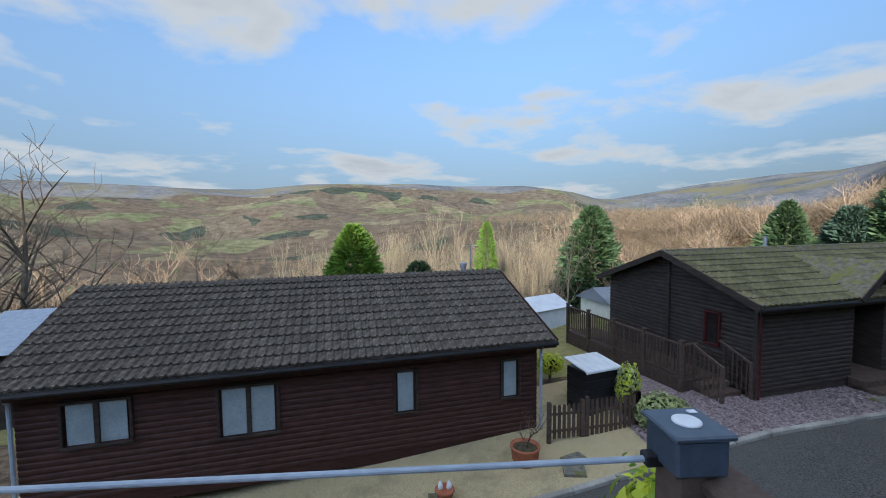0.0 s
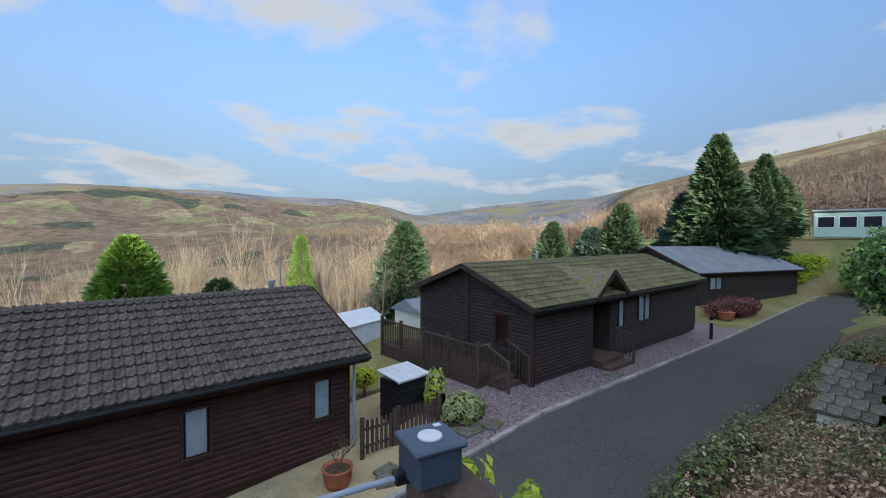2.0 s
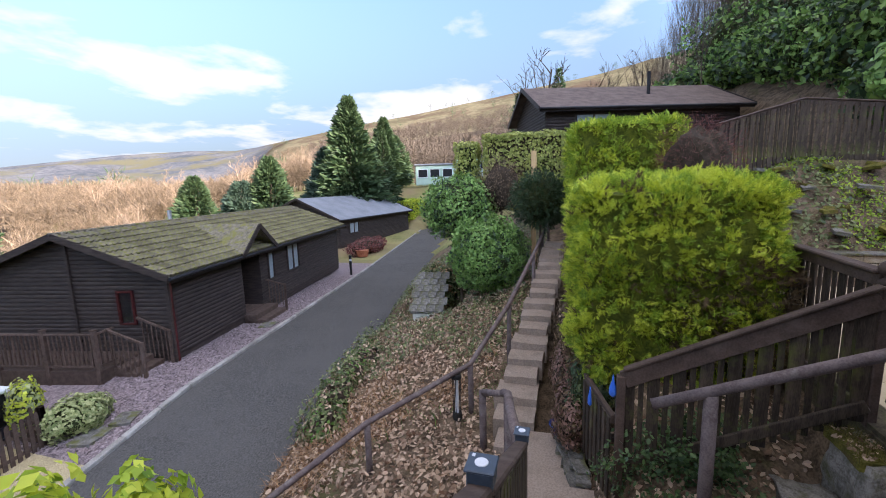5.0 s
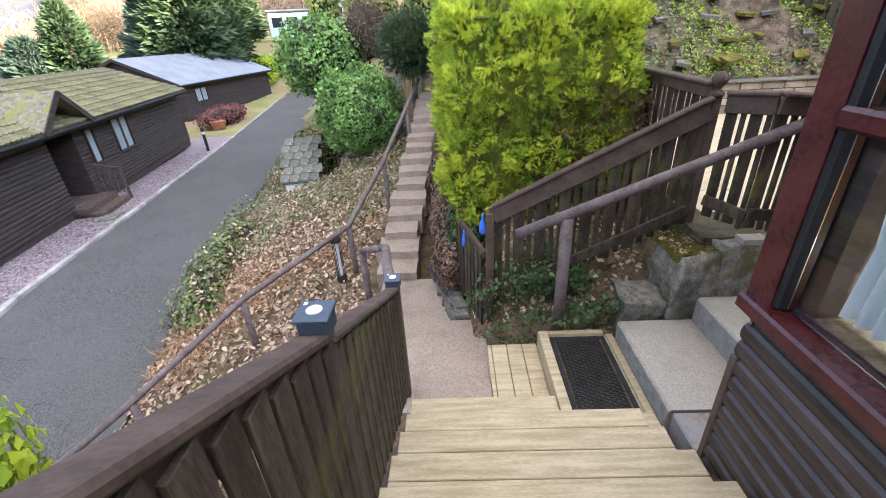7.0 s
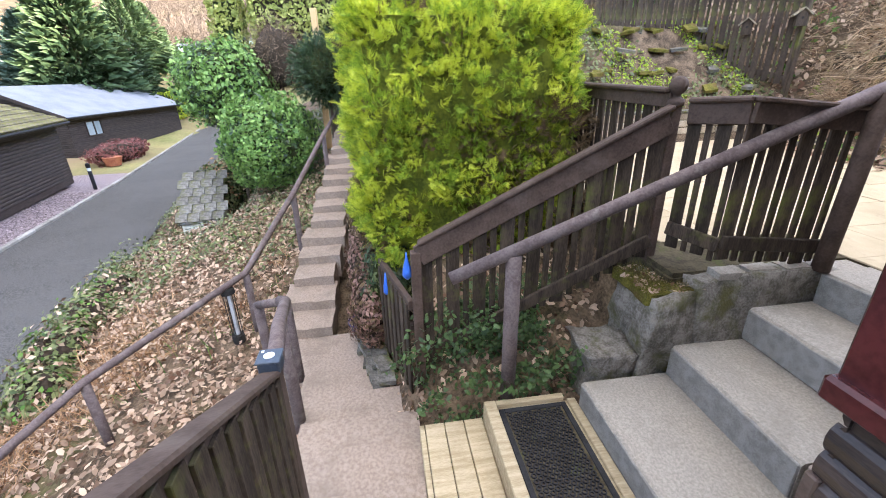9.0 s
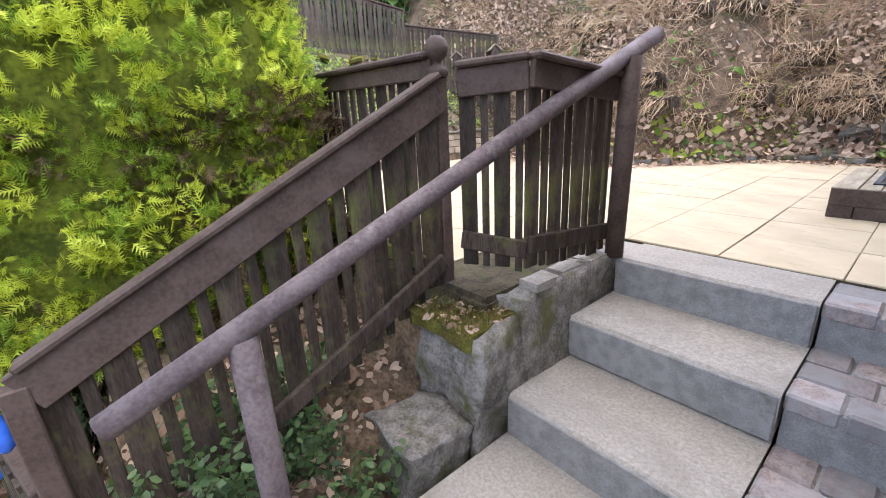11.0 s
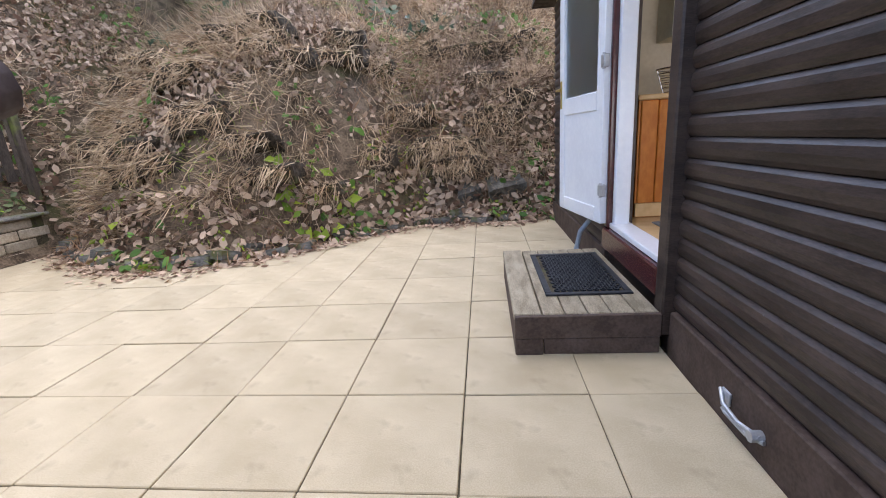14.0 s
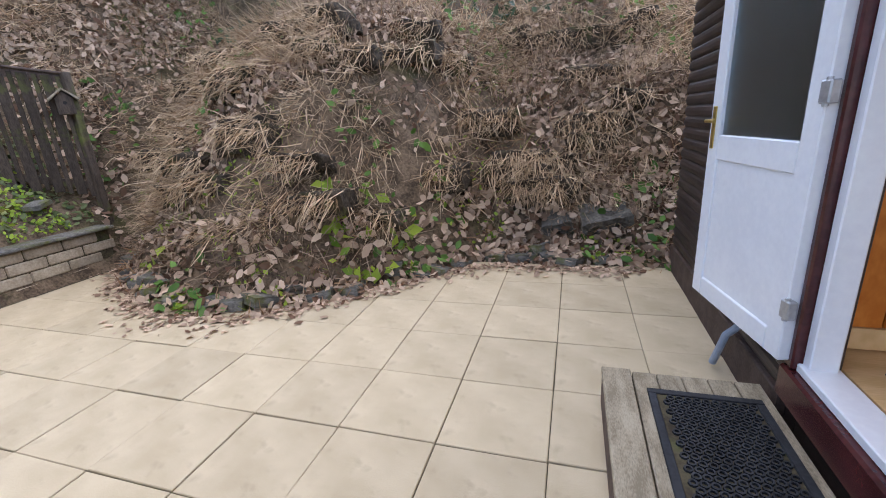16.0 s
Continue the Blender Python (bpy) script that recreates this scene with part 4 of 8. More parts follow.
part("flue", Mesh().tube([(4.6, 3.3, Z2R - 0.2), (4.6, 3.3, Z2R + 0.4)], 0.07, 10), STEEL, l2)

# side deck of the second lodge
dk = thing("side_deck", "dark timber deck with balustrade beside the mossy lodge", "deck", (8.62, 9.85, 0), YAW)
DZ = Z2B + 0.42
part("deck_floor", Mesh().box((-1.35, 0.9, Z2B - 0.3), (-0.06, 6.3, DZ), 0.01), RAILW, dk)
rail_pts = [(-1.33, 0.95), (-1.33, 2.3), (-1.33, 3.65), (-1.33, 5.0), (-1.33, 6.3)]
for i, (ax, ay) in enumerate(rail_pts):
    pp = part("post", Mesh().box((ax - 0.05, ay - 0.05, Z2B - 0.3), (ax + 0.05, ay + 0.05, DZ + 1.02), 0.008), RAILW, dk)
    part("post_cap", Mesh().box((ax - 0.065, ay - 0.065, DZ + 1.02), (ax + 0.065, ay + 0.065, DZ + 1.06), 0.015), RAILW, pp)
for (ax, ay), (bx, by) in list(zip(rail_pts, rail_pts[1:])) + [((-1.33, 0.95), (-0.8, 0.95))]:
    part("top_rail", Mesh().beam((ax, ay, DZ + 0.93), (bx, by, DZ + 0.93), 0.06, 0.05), RAILW, dk)
    part("bottom_rail", Mesh().beam((ax, ay, DZ + 0.12), (bx, by, DZ + 0.12), 0.05, 0.05), RAILW, dk)
    n = int(math.hypot(bx - ax, by - ay) / 0.115)
    for k in range(1, n):
        u = k / n
        x, y = ax + (bx - ax) * u, ay + (by - ay) * u
        part("baluster", Mesh().box((x - 0.018, y - 0.018, DZ + 0.14), (x + 0.018, y + 0.018, DZ + 0.91), 0.003), RAILW, dk)
for k in range(3):
    part("step", Mesh().box((-1.0, 0.9 - 0.3 * (3 - k), Z2B - 0.2), (-0.05, 0.9, Z2B + 0.14 * k + 0.08), 0.012), RAILW, dk)
for xx in (-1.0, -0.06):
    part("stair_post", Mesh().box((xx - 0.04, 0.0, Z2B - 0.1), (xx + 0.04, 0.08, DZ + 0.62), 0.006), RAILW, dk)
    part("stair_rail", Mesh().beam((xx, 0.02, DZ + 0.58), (xx, 0.95, DZ + 0.95), 0.05, 0.06), RAILW, dk)
    for k in range(6):
        part("baluster", Mesh().box((xx - 0.015, 0.15 + 0.13 * k, DZ - 0.3 + 0.05 * k), (xx + 0.015, 0.18 + 0.13 * k, DZ + 0.62 + 0.05 * k), 0.003), RAILW, dk)

# third lodge down the lane, grey sheet roof
l3 = lodge("lodge", "dark timber lodge with grey sheet roof", (29.8, 17.3), -7, 11.5, 8.0, -3.5, -1.05, 0.55, CLADDK, SHEET, [(1.4, 2.6, -2.35, -1.55, 2)], tiles=False, sheet=SHEET)
# upper lodge on its terrace
l4 = lodge("lodge", "dark timber lodge with brown felt roof on the upper terrace", (17.55, 0.6), -70.4, 7.75, 5.2, 1.0, 4.25, 5.4, CLADDK, FELT, [(1.2, 2.6, 2.9, 3.9, 2)], tiles=False, sheet=FELT, gable_side=-1)
part("flue", Mesh().tube([(4.7, 1.3, 4.6), (4.7, 1.3, 5.75)], 0.07, 10), BLACKP, l4)

# ---- own lodge ----
WX, FY, WZ0, WZ1 = 2.32, -1.9, -0.62, 2.15      # east wall face, front wall face, foot and top of the wall
DY0, DY1, DZ0, DZ1 = -6.91, -5.93, -0.14, 1.86   # door opening
SY0, SY1 = -9.62, FY
house = thing("wall_east", "dark brown log-lap timber wall with door opening", "wall", kind="structure")
core = Mesh()
core.box((WX - 0.16, SY0, WZ0), (WX - 0.03, DY0, WZ1), 0.002).box((WX - 0.16, DY1, WZ0 - 0.8), (WX - 0.03, SY1 - 0.16, WZ1), 0.002)
core.box((WX - 0.16, DY0, WZ0), (WX - 0.03, DY1, DZ0 - 0.03), 0.002).box((WX - 0.16, DY0, DZ1), (WX - 0.03, DY1, WZ1), 0.002)
part("wall_core", core, CLAD, house)
boards(house, SY0, SY1 - 0.02, WX - 0.03, WZ0 + 0.25, WZ1, CLAD, 0.1, axis=1, side=1, holes=[(DY0 - 0.09, DY1 + 0.16, DZ0 - 0.1, DZ1 + 0.08)])
part("base_board", Mesh().box((WX - 0.03, SY0, WZ0 - 0.02), (WX + 0.012, DY0 - 0.1, WZ0 + 0.245), 0.006), RAILW, house, "plain brown base board")
part("base_board", Mesh().box((WX - 0.03, DY1 + 0.17, WZ0 - 0.02), (WX + 0.012, -4.0, WZ0 + 0.245), 0.006), RAILW, house, "plain brown base board")
part("base_board", Mesh().box((WX - 0.03, -3.99, WZ0 - 0.9), (WX + 0.012, SY1, WZ0 + 0.245), 0.006), RAILW, house, "plain brown base board")
part("corner_post", Mesh().box((WX - 0.03, DY1 + 0.05, WZ0 + 0.1), (WX + 0.05, DY1 + 0.16, WZ1), 0.01), CLAD, house, "dark brown post beside the door")
br = part("tap_bracket", Mesh().box((WX + 0.012, -5.22, -0.53), (WX + 0.022, -5.16, -0.47), 0.003), STEEL, house, "small galvanised pipe bracket")
part("hook_arm", Mesh().tube([(WX + 0.02, -5.23, -0.485), (WX + 0.045, -5.16, -0.51), (WX + 0.05, -5.05, -0.515), (WX + 0.03, -4.95, -0.505)], 0.009, 8), STEEL, br)
part("hook_arm", Mesh().tube([(WX + 0.02, -5.2, -0.56), (WX + 0.05, -5.13, -0.53), (WX + 0.045, -5.0, -0.53), (WX + 0.02, -4.94, -0.52)], 0.009, 8), STEEL, br)
part("pivot", Mesh().tube([(WX + 0.012, -4.97, -0.512), (WX + 0.055, -4.97, -0.512)], 0.022, 10), STEEL, br)
part("waste_pipe", Mesh().tube([(WX, -7.5, -0.2), (WX + 0.09, -7.55, -0.34), (WX + 0.12, -7.62, -0.58)], 0.022, 10), PIPEG, house, "grey plastic waste pipe")

front = thing("wall_front", "dark brown timber front wall with maroon window", "wall", kind="structure")
WNX0, WNX1, WNZ0, WNZ1 = 0.62, 2.2, 0.0, 1.55
fc = Mesh()
fc.box((-8, FY - 0.16, -0.62), (WNX0, FY - 0.03, WZ1), 0.002).box((WNX0, FY - 0.16, -1.6), (WX - 0.03, FY - 0.03, WNZ0 - 0.05), 0.002)
fc.box((WNX0, FY - 0.16, WNZ1), (WX - 0.03, FY - 0.03, WZ1), 0.002)
part("wall_core", fc, CLAD, front)
boards(front, -4, WX + 0.0, FY - 0.03, -1.58, WZ1, CLAD, 0.1, axis=0, side=1, holes=[(WNX0 - 0.05, WX + 0.05, WNZ0 - 0.12, WNZ1 + 0.05)])
win = thing("window_1", "maroon timber window with clear glass, opening light and curtain", "window", kind="structure")
wf = Mesh()
wf.box((WNX1, FY - 0.12, WNZ0 - 0.1), (WX + 0.02, FY + 0.02, WNZ1 + 0.05), 0.01).box((WNX0 - 0.05, FY - 0.12, WNZ0), (WNX0 + 0.05, FY + 0.02, WNZ1), 0.01)
wf.box((WNX0 - 0.05, FY - 0.12, WNZ1 - 0.05), (WX, FY + 0.02, WNZ1 + 0.05), 0.01)
part("window_frame", wf, MAROON, win)
part("window_sill", Mesh().box((WNX0 - 0.1, FY - 0.12, WNZ0 - 0.1), (WX + 0.03, FY + 0.05, WNZ0 - 0.02), 0.012), MAROON, win)
part("transom", Mesh().box((WNX0, FY - 0.08, 0.73), (WNX1, FY + 0.03, 0.81), 0.015), MAROON, win)
part("bead", Mesh().box((WNX1 - 0.035, FY - 0.04, WNZ0), (WNX1 - 0.002, FY + 0.005, WNZ1), 0.004), BLACKP, win)
part("pane", Mesh().box((WNX0 + 0.04, FY - 0.05, WNZ0), (WNX1 - 0.03, FY - 0.042, 0.73), 0.001), GLASS, win)
part("pane", Mesh().box((WNX0 + 0.04, FY - 0.05, 0.81), (WNX1 - 0.03, FY - 0.042, WNZ1), 0.001), GLASS, win)
part("inner_board", Mesh().box((WNX0, FY - 0.62, WNZ0 - 0.09), (WNX1, FY - 0.121, WNZ0 - 0.05), 0.004), STEPTOP, win, "grey wooden board inside the window")
part("inner_rail", Mesh().box((WNX0 + 0.02, FY - 0.6, WNZ0 - 0.049), (WNX1 - 0.02, FY - 0.55, WNZ0 + 0.03), 0.006), WHITEP, win, "white rail inside the window")
cu = Mesh()
N = 40
for k in range(N + 1):
    u = k / N
    x, y = 1.62 + 0.5 * u, FY - 0.16 + 0.03 * math.sin(u * 34)
    for z, sq in ((0.05, 0.7), (0.35, 0.62), (0.9, 1.0), (1.5, 1.0)):
        cu.v.append((1.9 + (x - 1.9) * sq, y, z))
for k in range(N):
    for j in range(3):
        cu.f.append((k * 4 + j, k * 4 + 4 + j, k * 4 + 5 + j, k * 4 + 1 + j))
solo("curtain", cu, CURT, "white gathered net curtain hanging inside the window", "curtain", smooth=True)

# shell of the house: other walls, ceiling, floor and roof
sh = Mesh()
sh.box((-8.0, SY0, -0.62), (-7.86, FY - 0.16, WZ1), 0.002).box((-7.86, SY0, -0.62), (WX - 0.16, SY0 + 0.14, WZ1), 0.002)
solo("wall_back", sh, CLAD, "plain dark timber outer walls of the lodge", "wall", kind="structure")
solo("ceiling", Mesh().box((-7.9, SY0 + 0.02, WZ1), (WX - 0.02, FY - 0.02, WZ1 + 0.08), 0.002), PLASTER, "plain cream ceiling", "ceiling", kind="structure")
solo("floor", Mesh().box((-7.86, SY0 + 0.14, -0.22), (WX - 0.16, FY - 0.16, -0.142), 0.002), WORKT, "light wood floor inside the lodge", "floor", kind="structure")
rf = Mesh()
rf.prism([(SY0 - 0.3, WZ1 + 0.02), (FY + 0.3, WZ1 + 0.02), ((SY0 + FY) / 2, WZ1 + 1.6)], 0, -8.3, WX + 0.25)
solo("roof", rf, TILE1, "dark tiled roof of the lodge", "roof", kind="structure")

# inside the door: carpet, partition, counter, cupboard, rack
solo("carpet", Mesh().box((0.9, DY0 + 0.02, -0.141), (WX - 0.3, DY1 + 0.5, -0.13), 0.003), CARPET, "grey striped door carpet on the floor", "carpet")
solo("wall_kitchen", Mesh().box((0.0, -8.6, -0.14), (0.1, -3.2, WZ1), 0.002), PLASTER, "cream kitchen wall with leaf pattern", "wall", kind="structure")
ctr = thing("kitchen_counter", "orange varnished pine counter with beech worktop", "counter")
CYN = -7.12
for k in range(15):
    x = 0.12 + 0.13 * k
    part("pine_board", Mesh().box((x, CYN + 0.002, -0.02), (x + 0.124, CYN + 0.02, 0.77), 0.006), PINE, ctr)
part("carcass", Mesh().box((0.11, CYN - 0.6, -0.14), (2.08, CYN, 0.77), 0.002), PINE, ctr)
part("plinth", Mesh().box((0.11, CYN + 0.001, -0.13), (2.08, CYN + 0.03, -0.022), 0.003), WORKT, ctr, "pale wooden plinth")
part("worktop", Mesh().box((0.1, CYN - 0.6, 0.772), (2.1, CYN + 0.05, 0.812), 0.008), WORKT, ctr, "beech worktop")
cub = thing("wall_cupboard", "cream kitchen wall cupboard above the counter", "cupboard")
part("body", Mesh().box((0.6, CYN - 0.62, 1.26), (1.75, CYN - 0.3, 2.0), 0.004), CREAM, cub)
part("cupboard_door", Mesh().box((0.62, CYN - 0.298, 1.265), (1.17, CYN - 0.28, 1.995), 0.006), CREAM, cub)
cd = part("cupboard_door", Mesh().box((1.18, CYN - 0.298, 1.265), (1.74, CYN - 0.28, 1.995), 0.006), CREAM, cub)
part("knob", Mesh().box((1.66, CYN - 0.28, 1.33), (1.69, CYN - 0.25, 1.38), 0.008), BRASS, cd)
solo("partition", Mesh().box((0.1, CYN - 0.72, -0.14), (2.14, CYN - 0.62, WZ1), 0.002), PLASTER, "cream papered wall behind the counter", "wall", kind="structure")
rack = thing("fruit_basket", "chrome wire fruit basket on the worktop", "basket")
for k in range(6):
    r = 0.10 + 0.012 * k
    ring = [(1.72 + r * math.cos(a * math.pi / 10), CYN - 0.22 + r * math.sin(a * math.pi / 10), 0.83 + 0.035 * k) for a in range(21)]
    part("ring", Mesh().tube(ring, 0.004 if k < 5 else 0.007, 6), WIRE, rack)
for k in range(4):
    a = k * math.pi / 2
    part("stay", Mesh().tube([(1.72 + 0.10 * math.cos(a), CYN - 0.22 + 0.10 * math.sin(a), 0.815), (1.72 + 0.16 * math.cos(a), CYN - 0.22 + 0.16 * math.sin(a), 1.01)], 0.004, 6), WIRE, rack)

# door frame and the open door
door = thing("door_1", "white plastic half-glazed door standing open outwards", "door", kind="structure")
fr = Mesh()
fr.box((WX - 0.12, DY0, DZ0), (WX - 0.01, DY0 + 0.06, DZ1), 0.006).box((WX - 0.14, DY1 - 0.045, DZ0), (WX - 0.07, DY1, DZ1), 0.006).box((WX - 0.12, DY0, DZ1 - 0.06), (WX - 0.03, DY1, DZ1), 0.006)
part("door_frame", fr, WHITEP, door)
part("threshold", Mesh().box((WX - 0.14, DY0, DZ0 - 0.03), (WX + 0.01, DY1, DZ0 + 0.012), 0.005), WHITEP, door, "white threshold strip")
part("timber_sill", Mesh().box((WX - 0.02, DY0 - 0.08, DZ0 - 0.2), (WX + 0.045, DY1 + 0.05, DZ0 - 0.032), 0.012), MAROON, door, "maroon timber sill board")
part("timber_jamb", Mesh().box((WX - 0.02, DY0 - 0.085, DZ0 - 0.03), (WX + 0.03, DY0 - 0.002, DZ1 + 0.06), 0.008), MAROON, door, "maroon timber jamb")
part("timber_jamb", Mesh().box((WX - 0.02, DY1 + 0.002, DZ0 - 0.03), (WX + 0.028, DY1 + 0.048, DZ1 + 0.06), 0.008), MAROON, door, "maroon timber jamb")
leaf = new("door_leaf")
leaf.parent = door
leaf.matrix_basis = pose(WX + 0.05, DY0 - 0.03, DZ0 - 0.0, 0, 0, -90 + 10)     # local x runs from hinge to lock edge
LW, LH = 0.9, 1.95
st = Mesh()
st.box((0, -0.03, 0), (0.11, 0.03, LH), 0.006).box((LW - 0.11, -0.03, 0), (LW, 0.03, LH), 0.006)
st.box((0.11, -0.03, 0), (LW - 0.11, 0.03, 0.12), 0.006).box((0.11, -0.03, LH - 0.11), (LW - 0.11, 0.03, LH), 0.006).box((0.11, -0.03, 0.86), (LW - 0.11, 0.03, 1.0), 0.006)
part("stiles_and_rails", st, WHITEP, leaf)
part("lower_panel", Mesh().box((0.10, -0.018, 0.11), (LW - 0.10, 0.018, 0.87), 0.004), WHITEP, leaf)
part("glass_pane", Mesh().box((0.10, -0.008, 0.99), (LW - 0.10, 0.008, LH - 0.1), 0.001), OBSC, leaf, "obscured double-glazed pane")
hd = part("lock_plate", Mesh().box((LW - 0.065, 0.03, 0.92), (LW - 0.03, 0.038, 1.16), 0.003), BRASS, leaf, "brass lock plate")
part("handle", Mesh().tube([(LW - 0.048, 0.035, 1.08), (LW - 0.048, 0.08, 1.08), (LW - 0.16, 0.085, 1.08)], 0.01, 8), BRASS, hd)
hd2 = part("lock_plate", Mesh().box((LW - 0.065, -0.038, 0.92), (LW - 0.03, -0.03, 1.16), 0.003), BRASS, leaf)
part("handle", Mesh().tube([(LW - 0.048, -0.035, 1.08), (LW - 0.048, -0.08, 1.08), (LW - 0.16, -0.085, 1.08)], 0.01, 8), BRASS, hd2)
for z in (0.22, 1.15, 1.75):
    part("hinge", Mesh().box((-0.03, 0.0, z), (0.03, 0.042, z + 0.09), 0.006).tube([(0, 0.03, z - 0.01), (0, 0.03, z + 0.1)], 0.012, 8), STEEL, leaf)

# ---- patio ----
patio = thing("patio", "patio of buff concrete slabs with mossy dark joints", "patio", kind="structure")
PZ, PP = -0.62, 0.595
pb = Mesh()
pb.box((WX - 0.1, -9.7, -0.9), (9.55, -4.19, PZ - 0.05), 0.002).box((4.05, -4.19, -0.9), (9.55, -2.72, PZ - 0.05), 0.002)
part("bedding", pb, SOIL, patio)
part("joint_fill", Mesh().box((WX + 0.013, -9.6, PZ - 0.05), (9.5, -4.2, PZ - 0.009), 0.001).box((4.06, -4.2, PZ - 0.05), (9.5, -2.74, PZ - 0.009), 0.001), SOIL, patio, "dark soil in the joints")
slab_me = Mesh().box((0.003, 0.003, -0.045), (PP - 0.003, PP - 0.003, 0), 0.004).data("slab", SLAB)
half_me = Mesh().box((0.003, 0.003, -0.045), (0.50 - 0.003, PP - 0.003, 0), 0.004).data("slab", SLAB)
prand = random.Random(3)
for i in range(-1, 11):
    for j in range(-9, 3):
        x, y = 2.83 + PP * i, -4.2 + PP * j
        if i == -1:
            x = WX + 0.012
        if (j >= 0 and i < 3) or y < -9.6 or x > 9.3 or (j == 2 and y + PP > -2.6):
            continue
        ob = part("slab", half_me if i == -1 else slab_me, SLAB, patio)
        ob.matrix_basis = pose(x, y, PZ + prand.uniform(-0.003, 0.003), prand.uniform(-0.25, 0.25), prand.uniform(-0.25, 0.25), prand.uniform(-0.2, 0.2))

# box step and mat by the door
bs = thing("door_step", "low wooden box step, grey weathered boards on brown sides", "step", (0, 0, PZ))
BX0, BX1, BY0, BY1, BZ = WX + 0.05, 3.15, -7.12, -5.76, 0.235
part("side_board", Mesh().box((BX0, BY1 - 0.03, 0.1), (BX1, BY1, BZ - 0.002), 0.004), RAILW, bs, "brown painted side board")
part("side_board", Mesh().box((BX0, BY1 - 0.034, 0), (BX1 - 0.16, BY1 - 0.006, 0.098), 0.004), RAILW, bs, "brown painted side board")
part("side_board", Mesh().box((BX1 - 0.03, BY0, 0.0), (BX1, BY1 - 0.031, BZ - 0.035), 0.004), RAILW, bs)
part("side_board", Mesh().box((BX0, BY0, 0.0), (BX1 - 0.031, BY0 + 0.03, BZ - 0.035), 0.004), RAILW, bs)
part("end_board", Mesh().box((BX1 - 0.155, BY1 - 0.03, 0.0), (BX1, BY1 + 0.001, 0.098), 0.004), RAILW, bs)
for k in range(5):
    w = (BX1 - BX0 - 0.155) / 5
    x = BX0 + w * k
    part("top_board", Mesh().box((x + 0.003, BY0 + 0.01, BZ - 0.034), (x + w - 0.003, BY1 - 0.035, BZ), 0.005), STEPTOP, bs)
part("top_board", Mesh().box((BX1 - 0.15, BY0 - 0.01, BZ - 0.034), (BX1 + 0.004, BY1 - 0.035, BZ + 0.002), 0.005), STEPTOP, bs)


def mat_mesh(w, l):
    """Rubber ring mat: a flat border and a lattice of raised rings."""
    m = Mesh()
    b = 0.04
    m.box((0, 0, 0), (w, b, 0.012), 0.004).box((0, l - b, 0), (w, l, 0.012), 0.004).box((0, b, 0), (b, l - b, 0.012), 0.004).box((w - b, b, 0), (w, l - b, 0.012), 0.004)
    return m


def ring_mat(at, rz, w, l, label):
    t = thing("doormat", label, "doormat", at, rz)
    part("border", mat_mesh(w, l), RUBBER, t)
    part("mat_base", Mesh().box((0.03, 0.03, 0.0), (w - 0.03, l - 0.03, 0.003), 0.001), SOIL, t)
    m = Mesh()
    nx_, ny_ = int((w - 0.1) / 0.042), int((l - 0.1) / 0.036)
    for i in range(nx_):
        for j in range(ny_):
            x, y = 0.06 + (i + 0.5 * (j % 2)) * (w - 0.12) / nx_, 0.055 + j * (l - 0.11) / ny_ + 0.015
            vs, fs, n = [], [], 8
            for r, z in ((0.019, 0.003), (0.019, 0.014), (0.011, 0.014), (0.011, 0.003)):
                for a in range(n):
                    vs.append((x + r * math.cos(a * math.pi / 4), y + r * math.sin(a * math.pi / 4), z))
            for k in range(3):
                for a in range(n):
                    fs.append((k * n + a, k * n + (a + 1) % n, (k + 1) * n + (a + 1) % n, (k + 1) * n + a))
            m.add(vs, fs)
    part("ring_lattice", m, RUBBER, t)["kind"] = "stuff"
    return t


ring_mat((BX0 + 0.05, -6.95, PZ + BZ + 0.001), 0, 0.52, 0.9, "black rubber ring doormat on the wooden box step")

# ---- concrete steps up to the patio, with pavers beside them ----
cs = thing("garden_steps", "worn grey concrete steps with rough risers", "steps", kind="structure")
SX0, SX1 = 2.86, 3.89
treads = [(-2.05, -2.75, -1.38), (-2.72, -3.32, -1.135), (-3.28, -3.84, -0.875), (-3.80, -4.2, -0.632)]
for k, (ya, yb, z) in enumerate(treads):
    m = Mesh()
    n = 14
    pr_ = random.Random(k)
    lo = []
    for i in range(n + 1):
        x = SX0 + (SX1 - SX0) * i / n
        lo.append((x, ya + pr_.uniform(-0.006, 0.006), pr_.uniform(-0.004, 0.004)))
    for i in range(n + 1):
        x, y, dz = lo[i]
        m.v += [(x, y - 0.01, z - 0.26), (x, y + 0.004, z - 0.02 + dz), (x, y - 0.016, z + dz * 0.5), (x, yb, z)]
    for i in range(n):
        for j in range(3):
            m.f.append((4 * i + j, 4 * i + 4 + j, 4 * i + 5 + j, 4 * i + 1 + j))
    m.f.append((0, 1, 2, 3))
    m.f.append((4 * n, 4 * n + 3, 4 * n + 2, 4 * n + 1))
    part("tread", m, CONC, cs)
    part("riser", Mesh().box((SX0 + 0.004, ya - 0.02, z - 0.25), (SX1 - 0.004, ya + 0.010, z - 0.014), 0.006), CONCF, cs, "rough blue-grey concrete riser")
